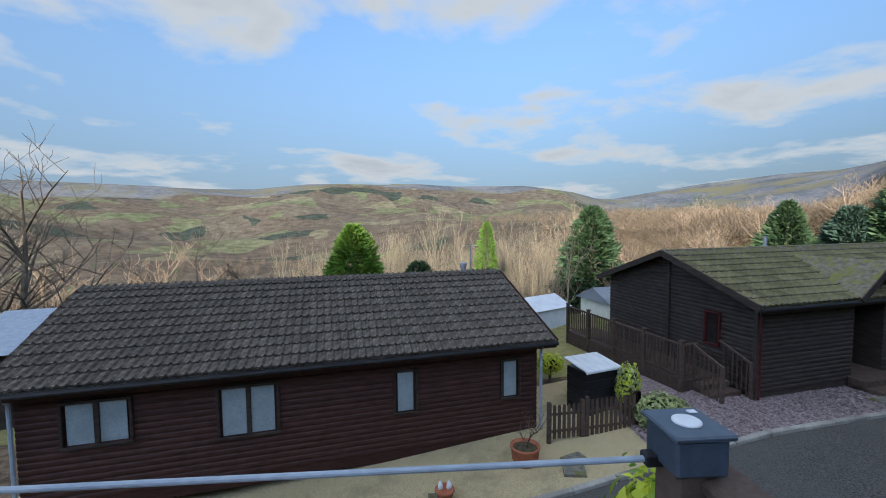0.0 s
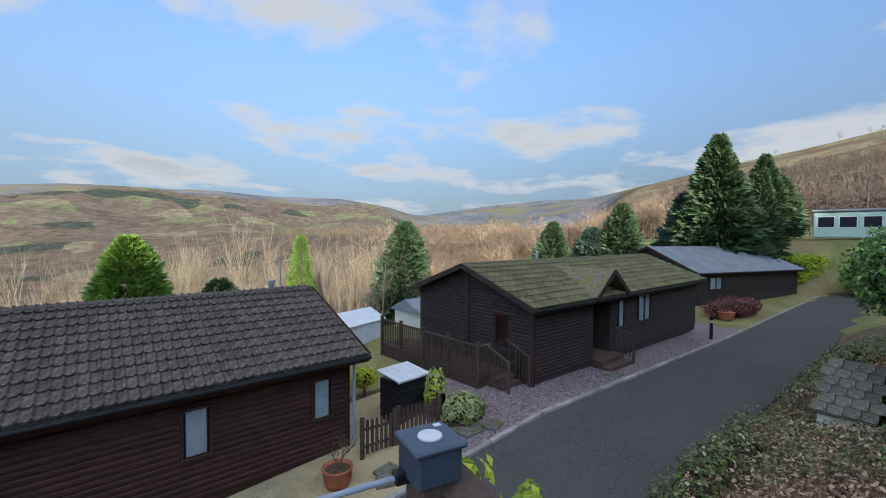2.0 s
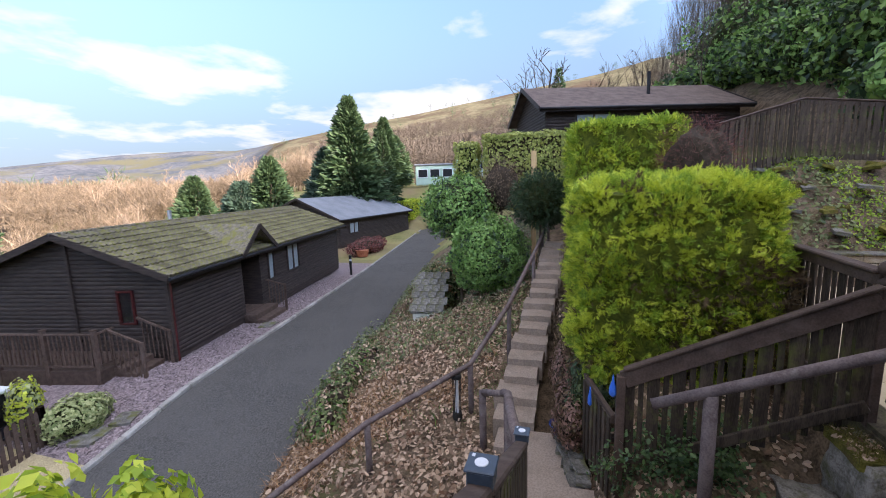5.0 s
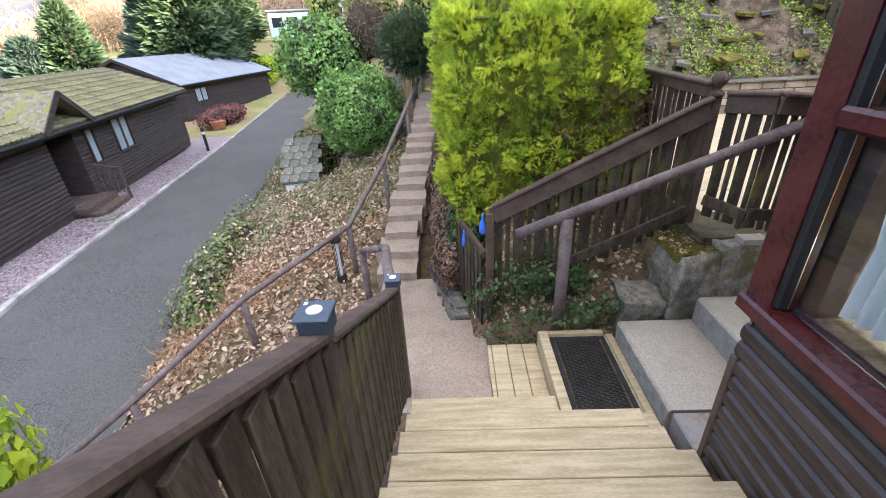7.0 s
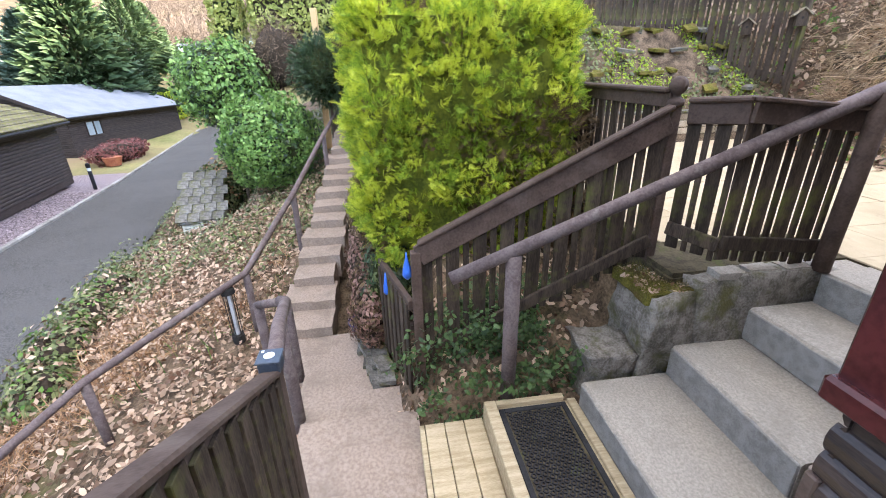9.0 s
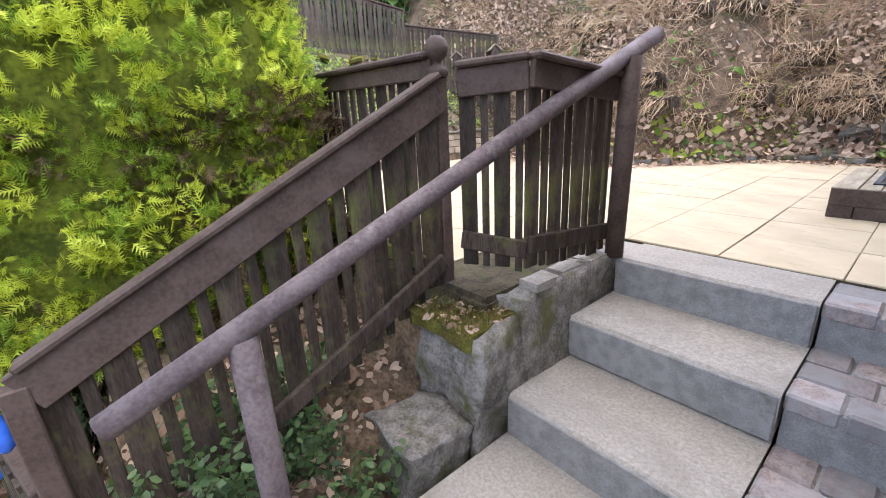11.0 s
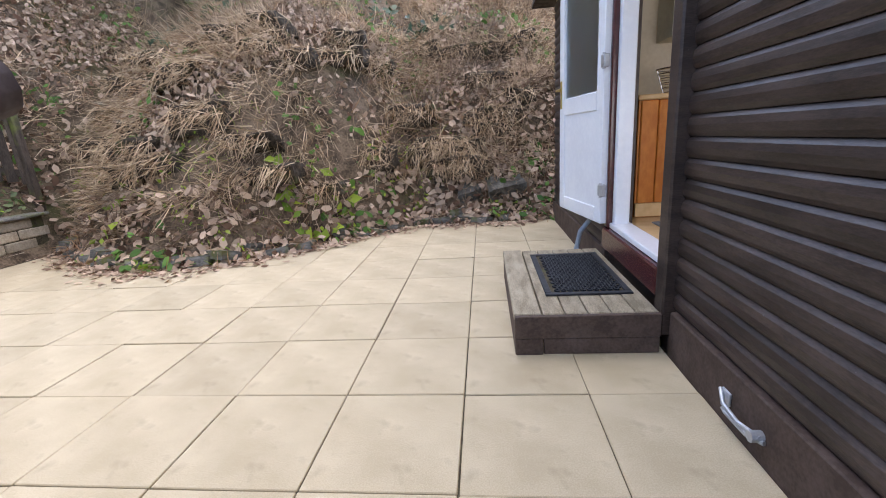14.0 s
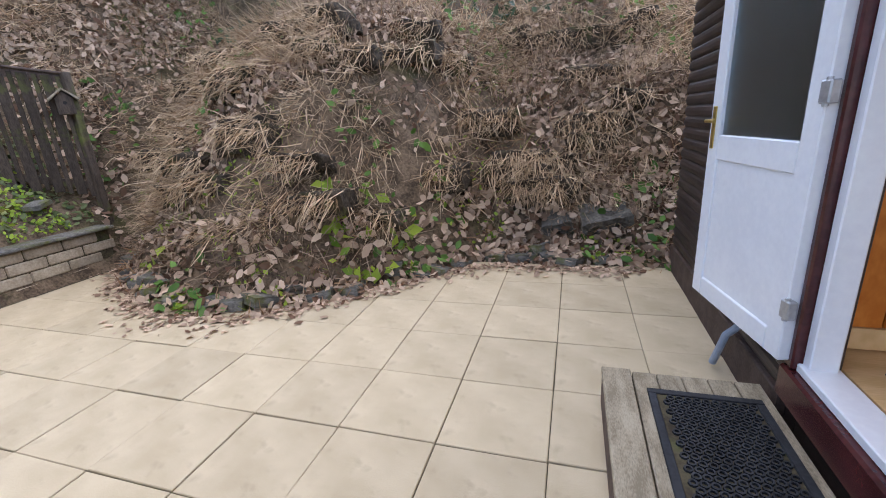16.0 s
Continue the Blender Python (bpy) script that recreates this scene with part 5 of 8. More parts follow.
for k, (ya, yb, z) in enumerate(treads[1:]):
    ps = random.Random(40 + k)
    y = ya - 0.02
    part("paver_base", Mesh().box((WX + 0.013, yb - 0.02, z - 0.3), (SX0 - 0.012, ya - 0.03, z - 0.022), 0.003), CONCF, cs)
    for r in range(2 if k == 2 else 3):
        d = abs(yb - ya) / (2 if k == 2 else 3)
        cuts = [WX + 0.015, WX + 0.015 + ps.uniform(0.15, 0.3), SX0] if r % 2 else [WX + 0.015, WX + ps.uniform(0.14, 0.2), WX + ps.uniform(0.33, 0.4), SX0]
        for a, b in zip(cuts, cuts[1:]):
            ob = part("paver", Mesh().box((a + 0.006, y - d + 0.006, z - 0.09), (b - 0.006, y - 0.004, z + ps.uniform(-0.012, 0.004)), 0.012), PAVER, cs)
        y -= d
part("landing_pavers", Mesh().box((WX + 0.013, -2.72, -1.62), (SX0 - 0.012, -2.06, -1.385), 0.012), PAVER, cs)

part("edge_fill", Mesh().box((SX1 - 0.02, -4.26, -0.9), (4.1, -3.88, -0.645), 0.01), CONC, cs)
# side wall of the steps under the slatted panel, with moss
sw = thing("step_wall", "rough rendered concrete cheek wall topped with moss", "wall", kind="structure")


def lump(lo, hi, amp, seed, n=8):
    """A rough block with an uneven skin."""
    bm = bmesh.new()
    bmesh.ops.create_cube(bm, size=1.0)
    bmesh.ops.subdivide_edges(bm, edges=bm.edges, cuts=n, use_grid_fill=True)
    lo, hi = Vector(lo), Vector(hi)
    for v in bm.verts:
        p = Vector((lo[k] + (v.co[k] + 0.5) * (hi[k] - lo[k]) for k in range(3)))
        d = noise.noise_vector(p * 3.1 + Vector((seed, 0, 0))) * amp + noise.noise_vector(p * 11 + Vector((0, seed, 0))) * amp * 0.35
        v.co = p + d
    m = Mesh()
    m.v = [tuple(v.co) for v in bm.verts]
    for i, v in enumerate(bm.verts):
        v.index = i
    m.f = [tuple(v.index for v in f.verts) for f in bm.faces]
    bm.free()
    return m


part("cheek", lump((SX1 + 0.01, -3.95, -1.7), (4.08, -2.85, -0.615), 0.05, 1.0, 12), CHEEKM, sw, smooth=True)
part("block", lump((SX1 + 0.0, -2.9, -1.75), (4.38, -2.5, -0.74), 0.06, 2.0, 14), CHEEKM, sw, "mossy concrete block", smooth=True)
part("moss_cover", lump((SX1 + 0.05, -2.88, -0.80), (4.4, -2.48, -0.718), 0.014, 3.0, 12), MOSS, sw, "yellow-green moss cover", smooth=True)
part("footing", lump((3.95, -2.5, -1.8), (4.36, -2.12, -1.2), 0.08, 5.0, 9), CHEEKM, sw, "mossy rough footing", smooth=True)
for k, yy in enumerate((-3.72, -3.45, -3.2)):
    part("coping_stone", lump((3.92, yy, -0.64), (4.05, yy + 0.2, -0.595), 0.02, 8.0 + k, 4), CONC, sw, "small pale coping stone")

# ---- wooden deck and stairs ----
deck = thing("deck", "raised timber deck in front of the lodge", "deck", kind="structure")
DKZ, DKX, DKY = -0.14, 0.72, 0.98
for k in range(20):
    y = DKY - 0.145 * (k + 1)
    if y < FY:
        break
    part("deck_board", Mesh().box((-4.0, y + 0.003, DKZ - 0.03), (DKX + 0.028, y + 0.142, DKZ), 0.004), DECKW, deck)
part("rim_joist", Mesh().box((-4.0, DKY - 0.0, DKZ - 0.2), (DKX + 0.02, DKY + 0.04, DKZ - 0.002), 0.005), RAILW, deck)
part("rim_joist", Mesh().box((DKX + 0.029, -0.12, DKZ - 0.2), (DKX + 0.06, DKY, DKZ - 0.002), 0.005), RAILW, deck)
for x, y in ((0.64, 0.92), (-1.6, 0.92), (-3.8, 0.92)):
    part("support", Mesh().box((x - 0.05, y - 0.05, float(land(x, y)) - 0.2), (x + 0.05, y + 0.05, DKZ - 0.03), 0.006), RAILW, deck)

stair = thing("deck_stairs", "new pale pine stairs down from the deck", "stairs", kind="structure")
RISE, GO, XB, ZB = 0.18, 0.305, 3.2, -1.58
TYA, TYB = -1.86, -0.16
for k in range(8):
    z, xa = ZB + RISE * k, XB - GO * (k + 1)
    yl = -1.33 if k == 0 else TYA
    w = GO / 2 + 0.012
    for j in range(2):
        part("tread_board", Mesh().box((xa + j * (w - 0.004) + 0.001, yl, z - 0.03), (xa + (j + 1) * (w - 0.004) - 0.003 + 0.0, TYB, z), 0.005), DECKW, stair)
    part("riser_board", Mesh().box((xa - 0.012, yl, z + 0.001), (xa + 0.0, TYB, z + RISE - 0.031), 0.003), DECKW, stair)
part("front_riser", Mesh().box((XB - 0.006, -1.33, ZB - 0.3), (XB + 0.012, TYB, ZB - 0.031), 0.003), DECKW, stair)
for yy in (TYB + 0.002, TYA - 0.05):
    x_end = XB if yy > -1 else XB - GO
    part("stringer", Mesh().beam((XB - 0.1, yy + 0.02, ZB - 0.22), (DKX + 0.1, yy + 0.02, DKZ - 0.22), 0.04, 0.22), RAILW, stair)
# small landing planks and the mat box
lp = thing("side_landing", "small landing of three new pale planks", "landing", kind="structure")
for k in range(3):
    y = -1.33 + 0.15 * k
    part("plank", Mesh().box((XB + 0.014, y + 0.003, -1.75), (4.02, y + 0.147, -1.72), 0.005), DECKW, lp)
part("bearer", Mesh().box((XB + 0.014, -0.878, -2.1), (4.02, -0.84, -1.722), 0.004), DECKW, lp)
part("bearer", Mesh().box((3.98, -1.33, -2.1), (4.02, -0.88, -1.752), 0.004), DECKW, lp)
mb_ = thing("mat_box", "pale timber edged step holding a rubber mat", "step", kind="structure")
MZ = -1.565
part("frame_board", Mesh().box((2.92, -1.42, -2.1), (4.0, -1.332, MZ + 0.02), 0.006), DECKW, mb_)
part("frame_board", Mesh().box((3.95, -1.95, -2.1), (4.0, -1.421, MZ + 0.015), 0.006), DECKW, mb_)
part("frame_board", Mesh().box((2.65, -2.035, -2.1), (3.95, -1.97, MZ + 0.0), 0.006), DECKW, mb_)
part("end_block", Mesh().box((2.6, -1.96, -1.75), (2.9, -1.86, MZ + 0.13), 0.006), DECKW, mb_)
part("top", Mesh().box((2.34, -1.969, -1.65), (3.949, -1.421, MZ - 0.02), 0.003), DECKW, mb_)
ring_mat((3.93, -1.43, MZ - 0.019), 90 + 90, 0.98, 0.52, "black rubber ring mat on the wooden step")

# ---- posts, caps and slatted balustrade of the deck ----


def capped_post(x, y, zb, zt, label, w=0.078):
    t = thing("balustrade_post", label, "post", (x, y, 0), 0, "posts with solar caps")
    part("shaft", Mesh().box((-w / 2, -w / 2, zb), (w / 2, w / 2, zt - 0.06), 0.006), RAILW, t)
    c = part("solar_cap", Mesh().box((-w * 0.66, -w * 0.66, zt - 0.085), (w * 0.66, w * 0.66, zt - 0.012), 0.006).box((-w * 0.76, -w * 0.76, zt - 0.0118), (w * 0.76, w * 0.76, zt), 0.004), CAPM, t, "slate-blue solar lamp cap")
    part("lens", Mesh().lathe([(0.027, 0.0), (0.027, 0.003), (0.024, 0.005), (0.01, 0.0055)], (0, 0.0, zt), 20), LIDM, c, "round white solar cell disc")
    part("switch", Mesh().box((0.028, 0.032, zt), (0.046, 0.045, zt + 0.003), 0.001), LIDM, c, "small white switch")
    return t


PA, PB, PC, PD = (0.64, 0.91), (1.83, -0.11), (3.42, -0.085), (0.66, -0.11)
capped_post(*PA, -0.3, 0.955, "brown timber corner post with blue solar cap", 0.08)
capped_post(*PB, -1.3, 0.31, "brown timber stair post with blue solar cap")
capped_post(*PC, -2.1, -0.53, "brown timber foot post with blue solar cap")
capped_post(*PD, -0.3, 0.93, "brown timber post at the stair head with blue solar cap")


def slat_panel(name, label, a, b, za, zb_, foot_a, foot_b, n, wide=0.095, rail_h=0.14, cap=True, low=True, alternate=True, cat="balustrade", capw=0.1, side=-1):
    """A slatted panel from a to b (2D), rail top za to zb_, slat feet foot_a to foot_b."""
    t = thing(name, label, cat)
    a, b = Vector((*a, 0)), Vector((*b, 0))
    d = (b - a).normalized()
    nrm = Vector((-d.y, d.x, 0))
    rail = part("top_rail", Mesh().beam(a + Vector((0, 0, za - rail_h / 2 - 0.03)), b + Vector((0, 0, zb_ - rail_h / 2 - 0.03)), 0.035, rail_h, 0.006), RAILW, t)
    if cap:
        part("capping", Mesh().beam(a + Vector((0, 0, za - 0.015)), b + Vector((0, 0, zb_ - 0.015)), capw, 0.035, 0.012), RAILW, t)
    if low:
        part("bottom_rail", Mesh().beam(a + nrm * 0.0 + Vector((0, 0, foot_a + 0.14)), b + Vector((0, 0, foot_b + 0.14)), 0.035, 0.1, 0.006), SLATW, t)
    L = (b - a).length
    pr2 = random.Random(int(abs(a.x * 100 + a.y * 37)))
    for k in range(n):
        u = (k + 0.5) / n
        p = a + d * (L * u)
        zt = za + (zb_ - za) * u - 0.06
        zf = foot_a + (foot_b - foot_a) * u + pr2.uniform(-0.015, 0.015)
        w = wide if (k % 2 == 0 or not alternate) else wide * 0.45
        off = nrm * 0.028 * side
        m = Matrix((d, nrm, Vector((0, 0, 1)))).transposed().to_4x4()
        m.translation = p + off
        sl = Mesh().box((-w / 2, -0.01, zf), (w / 2, 0.01, zt), 0.003)
        part("slat", sl, SLATW, t).matrix_basis = m
    return t


slat_panel("deck_balustrade", "brown slatted balustrade at the end of the deck", (0.695, 0.95), (0.70, -0.11), 0.86, 0.86, -0.1, -0.1, 9, alternate=False, wide=0.07)
slat_panel("stair_balustrade", "sloping brown slatted balustrade beside the stairs", PD, PB, 0.84, 0.22, -0.2, -0.85, 11, alternate=False, wide=0.085)
slat_panel("stair_balustrade", "sloping brown slatted balustrade beside the stairs", PB, PC, 0.2, -0.62, -0.85, -1.65, 14, alternate=False, wide=0.085)
rodt = thing("pipe_rail", "thin grey-blue metal rail along the deck front", "rail")
part("pipe", Mesh().tube([(PA[0] - 0.06, 0.93, 0.872), (-1.5, 0.945, 0.865), (-4.0, 0.96, 0.86)], 0.0065, 10), PIPEG, rodt)
part("bracket", Mesh().box((PA[0] - 0.075, 0.915, 0.86), (PA[0] - 0.04, 0.945, 0.885), 0.003), BLACKP, rodt)
part("stanchion", Mesh().tube([(-4.0, 0.96, DKZ), (-4.0, 0.96, 0.87)], 0.02, 10), PIPEG, rodt)
part("stanchion", Mesh().tube([(-2.2, 0.95, DKZ), (-2.2, 0.95, 0.86)], 0.016, 10), PIPEG, rodt)

# ---- garden fence, gates and round handrail by the steps ----
slat_panel("garden_fence", "sloping brown slatted fence beside the garden steps", (4.52, -0.93), (4.36, -2.72), -0.42, 0.52, -1.6, -0.62, 17, wide=0.105, rail_h=0.17, capw=0.085, side=1)
fp = thing("fence_post", "brown fence post with turned ball finial", "post", (4.41, -2.77, 0))
part("shaft", Mesh().box((-0.035, -0.035, -1.0), (0.035, 0.035, 0.5), 0.006), RAILW, fp)
part("finial", Mesh().lathe([(0.05, 0.5), (0.058, 0.52), (0.05, 0.545), (0.022, 0.56), (0.026, 0.575), (0.052, 0.6), (0.062, 0.635), (0.052, 0.67), (0.026, 0.692), (0.004, 0.697)], (0, 0, 0), 18), RAILW, fp, "turned wooden ball", smooth=True)
slat_panel("garden_gate", "weathered slatted side panel at the head of the steps", (4.3, -2.8), (4.0, -3.0), 0.56, 0.58, -0.5, -0.55, 4, wide=0.085, side=1)
slat_panel("garden_gate", "weathered slatted panel with low rail beside the steps", (3.985, -3.0), (3.955, -3.8), 0.58, 0.5, -0.52, -0.6, 8, wide=0.1, rail_h=0.13, side=1)
slat_panel("fence_east", "dark slatted fence with pale capping behind the hedge", (4.42, -2.74), (8.9, -2.72), 0.62, 0.66, -0.7, -0.7, 38, wide=0.1, rail_h=0.1, capw=0.12)
hr = thing("handrail", "round brown timber handrail on round posts beside the steps", "handrail")
hp = [(4.14, -1.12, -0.56), (4.05, -2.2, -0.09), (3.96, -3.2, 0.345), (3.905, -4.1, 0.715)]
part("rail", Mesh().tube(hp, [0.047, 0.046, 0.048, 0.05], 14), POLEW, hr, smooth=True)
part("post", Mesh().tube([(4.1, -1.55, -1.85), (4.1, -1.55, -0.4)], 0.055, 14), POLEW, hr, smooth=True)
part("post", Mesh().tube([(3.90, -3.78, -0.62), (3.895, -3.8, 0.58)], 0.058, 14), RAILW, hr, smooth=True)

# open gate at the foot of the path, leaning
gt = thing("picket_gate", "open brown slatted garden gate with diagonal brace", "gate")
ga, gb = Vector((4.56, -0.86, 0)), Vector((5.42, -0.62, 0))
part("top_rail", Mesh().beam(ga + Vector((0, 0, -0.99)), gb + Vector((0, 0, -0.96)), 0.05, 0.09), RAILW, gt)
part("bottom_rail", Mesh().beam(ga + Vector((0, 0, -1.75)), gb + Vector((0, 0, -1.72)), 0.035, 0.08), RAILW, gt)
part("brace", Mesh().beam(ga + Vector((0.03, -0.03, -1.2)), gb + Vector((-0.05, -0.03, -1.7)), 0.03, 0.08), RAILW, gt)
for k in range(7):
    p = ga.lerp(gb, (k + 0.4) / 7)
    part("slat", Mesh().beam(p + Vector((0, 0.03, -1.9)), p + Vector((0, 0.03, -0.98)), 0.08, 0.02, 0.003, up=(0.27, -1, 0)), SLATW, gt)
part("post", Mesh().box((4.49, -0.95, -2.2), (4.57, -0.87, -0.5), 0.006), RAILW, gt)
for p, l_ in (((4.53, -0.84, -0.62), "blue plastic sack hanging on the fence"), ((5.1, -0.66, -1.05), "blue plastic tag on the gate")):
    r = 0.035 if "sack" in l_ else 0.025
    solo("plastic_bag", Mesh().lathe([(0.004, 0.12), (0.012, 0.06), (r, -0.02), (r * 1.1, -0.08), (r * 0.3, -0.11)], p, 9), BLUEP, l_, "bag", smooth=True)

for ob in list(scene.objects):      # daylight passes the window panes
    if ob.type == 'MESH' and ob.data.materials and ob.data.materials[0] == GLASS:
        ob.visible_shadow = False

# ---- stone path and steps to the upper terrace ----
path = thing("garden_path", "uneven path of pale stone slabs and steps", "path", kind="structure")
pr3 = random.Random(11)
for (x0, x1, ya, yb, z) in ((3.22, 3.55, -0.835, 0.1, -1.745), (3.5, 4.02, -0.86, 0.1, -1.845), (3.95, 4.42, -0.86, 0.12, -1.94), (4.33, 4.84, -0.78, 0.16, -2.03), (4.75, 5.25, -0.68, 0.25, -2.1)):
    part("slab_step", lump((x0, ya, z - 0.25), (x1, yb, z), 0.014, x0, 6), PATHST, path)
for (x0, x1, ya, yb, z) in ((5.2, 5.65, -0.5, 0.35, -2.15), (5.6, 6.1, -0.32, 0.55, -2.2)):
    part("slab_step", lump((x0, ya, z - 0.25), (x1, yb, z), 0.02, x0, 4), PATHST, path)
NST = 15
for k in range(NST):
    x = 6.1 + 0.46 * k
    z = -2.2 + 0.165 * (k + 1) * 0.74
    yc = float(np.interp(x, STAIR_X, STAIR_Y)) + 0.05
    w = 0.3 + 0.03 * math.sin(k * 2.1)
    part("stone_step", lump((x, yc - w, z - 0.35), (x + 0.55, yc + w, z), 0.02, 5.0 + k, 5), PATHST, path)


def rail_run(name, label, pts, r, posts, material=POLEW):
    t = thing(name, label, "handrail")
    part("rail", Mesh().tube(pts, r, 10), material, t, smooth=True)
    for (x, y, zt) in posts:
        part("post", Mesh().tube([(x, y, float(land(x, y)) - 0.3), (x, y, zt)], r * 1.1, 10), material, t, smooth=True)
    return t


rail_run("handrail", "long round brown timber handrail beside the stone steps",
         [(3.2, 4.05, -2.95), (4.1, 3.2, -2.48), (5.3, 2.3, -1.93), (6.75, 1.13, -1.56), (8.2, 0.7, -0.93), (10.7, 0.45, -0.36), (15.3, 0.34, 0.0), (19, 0.3, 0.6)], 0.042,
         [(4.1, 3.2, -2.5), (5.3, 2.3, -1.95), (6.75, 1.13, -1.58), (8.2, 0.7, -0.95), (10.7, 0.45, -0.4), (13.0, 0.4, -0.2), (15.3, 0.34, -0.03)])
t = thing("handrail", "bent round timber handrail at the foot of the stairs", "handrail")
part("rail", Mesh().tube([(3.47, -0.06, -0.72), (4.4, 0.14, -0.95), (5.22, 0.29, -1.2), (5.3, 0.36, -1.23)], 0.052, 10), POLEW, t, smooth=True)
part("rail", Mesh().tube([(5.28, 0.34, -1.23), (5.75, 0.72, -1.5)], 0.045, 10), POLEW, t, smooth=True)
for x, y, zt in ((4.55, 0.17, -1.0), (5.26, 0.3, -1.22), (5.75, 0.72, -1.48)):
    part("post", Mesh().tube([(x, y, float(land(x, y)) - 0.3), (x, y, zt)], 0.052, 10), POLEW, t, smooth=True)

# slate edging by the path and the blue pot
se = thing("slate_edging", "low dry-stacked slate edging beside the path", "wall", kind="structure")
for k in range(16):
    u = (k % 8) / 7
    x, y = 5.0 + 0.95 * u, -0.52 + 0.2 * u
    z = -2.12 + 0.09 * (k // 8) + pr3.uniform(0, 0.03)
    m = lump((-0.14, -0.08, 0), (0.14, 0.08, 0.05), 0.02, k, 2)
    part("slate", m, SLATE, se).matrix_basis = pose(x, y - 0.08 * (k // 8), z, pr3.uniform(-7, 7), pr3.uniform(-5, 5), 12 + pr3.uniform(-20, 20))
pot = thing("flower_pot", "blue glazed flower pot beside the steps", "pot")
part("pot", Mesh().lathe([(0.07, 0), (0.10, 0.1), (0.125, 0.19), (0.135, 0.2), (0.135, 0.215), (0.115, 0.215), (0.10, 0.17)], (5.95, -0.3, -2.15), 18), BLUEGL, pot, smooth=True)
part("soil", Mesh().lathe([(0.10, 0.0), (0.10, 0.02), (0.04, 0.035)], (5.95, -0.3, -2.0), 14), SOIL, pot)

# bird feeder hanging beside the rail
bfd = thing("bird_feeder", "dark green wire bird feeder on the rail", "feeder", (6.55, 1.32, -2.45))
part("tray", Mesh().lathe([(0.07, 0.0), (0.08, 0.05), (0.075, 0.12), (0.06, 0.12)], (0, 0, 0), 14), DARKIN, bfd)
part("roof", Mesh().lathe([(0.085, 0.72), (0.08, 0.78), (0.03, 0.83), (0.008, 0.86)], (0, 0, 0), 14), DARKIN, bfd)
for a in range(6):
    part("wire", Mesh().tube([(0.06 * math.cos(a * 1.047), 0.06 * math.sin(a * 1.047), 0.1), (0.065 * math.cos(a * 1.047), 0.065 * math.sin(a * 1.047), 0.74)], 0.006, 5), DARKIN, bfd)
part("seed_tube", Mesh().tube([(0, 0, 0.1), (0, 0, 0.7)], 0.03, 10), LIDM, bfd)

# stone hut with slate roof beside the lane
hut = thing("stone_bin_store", "small rendered store with a grey slate lean-to roof", "shed", (12.1, 3.3, 0), 11)
hz = float(road_z(12.4)) - 0.3
part("wall", Mesh().box((0.08, 0.06, hz), (1.25, 0.92, -2.5), 0.02), CREAM, hut)
for r in range(6):
    for c_ in range(4):
        x, y = -0.02 + 0.24 * r, -0.04 + 0.27 * c_ - (0.1 if r % 2 else 0)
        part("slate", Mesh().box((0, 0, 0), (0.33, 0.255, 0.014), 0.004), SLATE, hut).matrix_basis = pose(x, y, -2.44 + 0.15 * r + 0.012 * (c_ % 2), 0, -30, 0)
part("roof_board", Mesh().beam((0.0, 0.47, -2.49), (1.4, 0.47, -1.66), 1.0, 0.04), SLATE, hut)

# ---- between the first two lodges ----
bn = thing("storage_box", "black garden store with pale grey lid", "box", (4.28, 9.85, 0), YAW + 6)
gz = float(road_z(4.5)) - 0.02
for k in range(5):
    part("panel", Mesh().box((0.0 - 0.005 * (k % 2), -0.01 * (k % 2), gz + 0.22 * k), (0.98 + 0.005 * (k % 2), 0.75, gz + 0.22 * k + 0.212), 0.012), BLACKP, bn)
lid = part("lid", Mesh().box((-0.06, -0.08, -0.04), (1.04, -0.05, 0.02), 0.006), LIDM, bn, "pale grey ribbed lid")
lid.matrix_basis = pose(0, 0, gz + 1.16, 7, 0, 0)
for k in range(5):
    part("lid_board", Mesh().box((-0.06 + 0.22 * k + 0.003, -0.048, -0.01), (-0.06 + 0.22 * (k + 1) - 0.003, 0.84, 0.025), 0.006), LIDM, lid)


def picket(a, b, z0, n, h=0.82):
    t = thing("picket_fence", "low dark brown picket fence on gravel", "fence")
    a, b = Vector((*a, 0)), Vector((*b, 0))
    d = (b - a).normalized()
    nr = Vector((-d.y, d.x, 0))
    for z in (0.2, 0.58):
        part("rail", Mesh().beam(a + Vector((0, 0, z0 + z)), b + Vector((0, 0, z0 + z)), 0.035, 0.06), RAILW, t)
    for k in range(n + 1):
        p = a.lerp(b, k / n) - nr * 0.03
        m = Matrix((d, nr, Vector((0, 0, 1)))).transposed().to_4x4()
        m.translation = p
        w = 0.035
        mesh = Mesh().prism([(-w, 0.04), (w, 0.04), (w, h - 0.05), (0.018, h), (-0.018, h), (-w, h - 0.05)], 1, -0.01, 0.01)
        part("picket", mesh, RAILW, t).matrix_basis = Matrix.Translation((0, 0, z0)) @ m
    for p in (a, b):
        part("post", Mesh().box((p.x - 0.045, p.y - 0.045, z0 - 0.2), (p.x + 0.045, p.y + 0.045, z0 + h + 0.06), 0.01), RAILW, t)
    return t


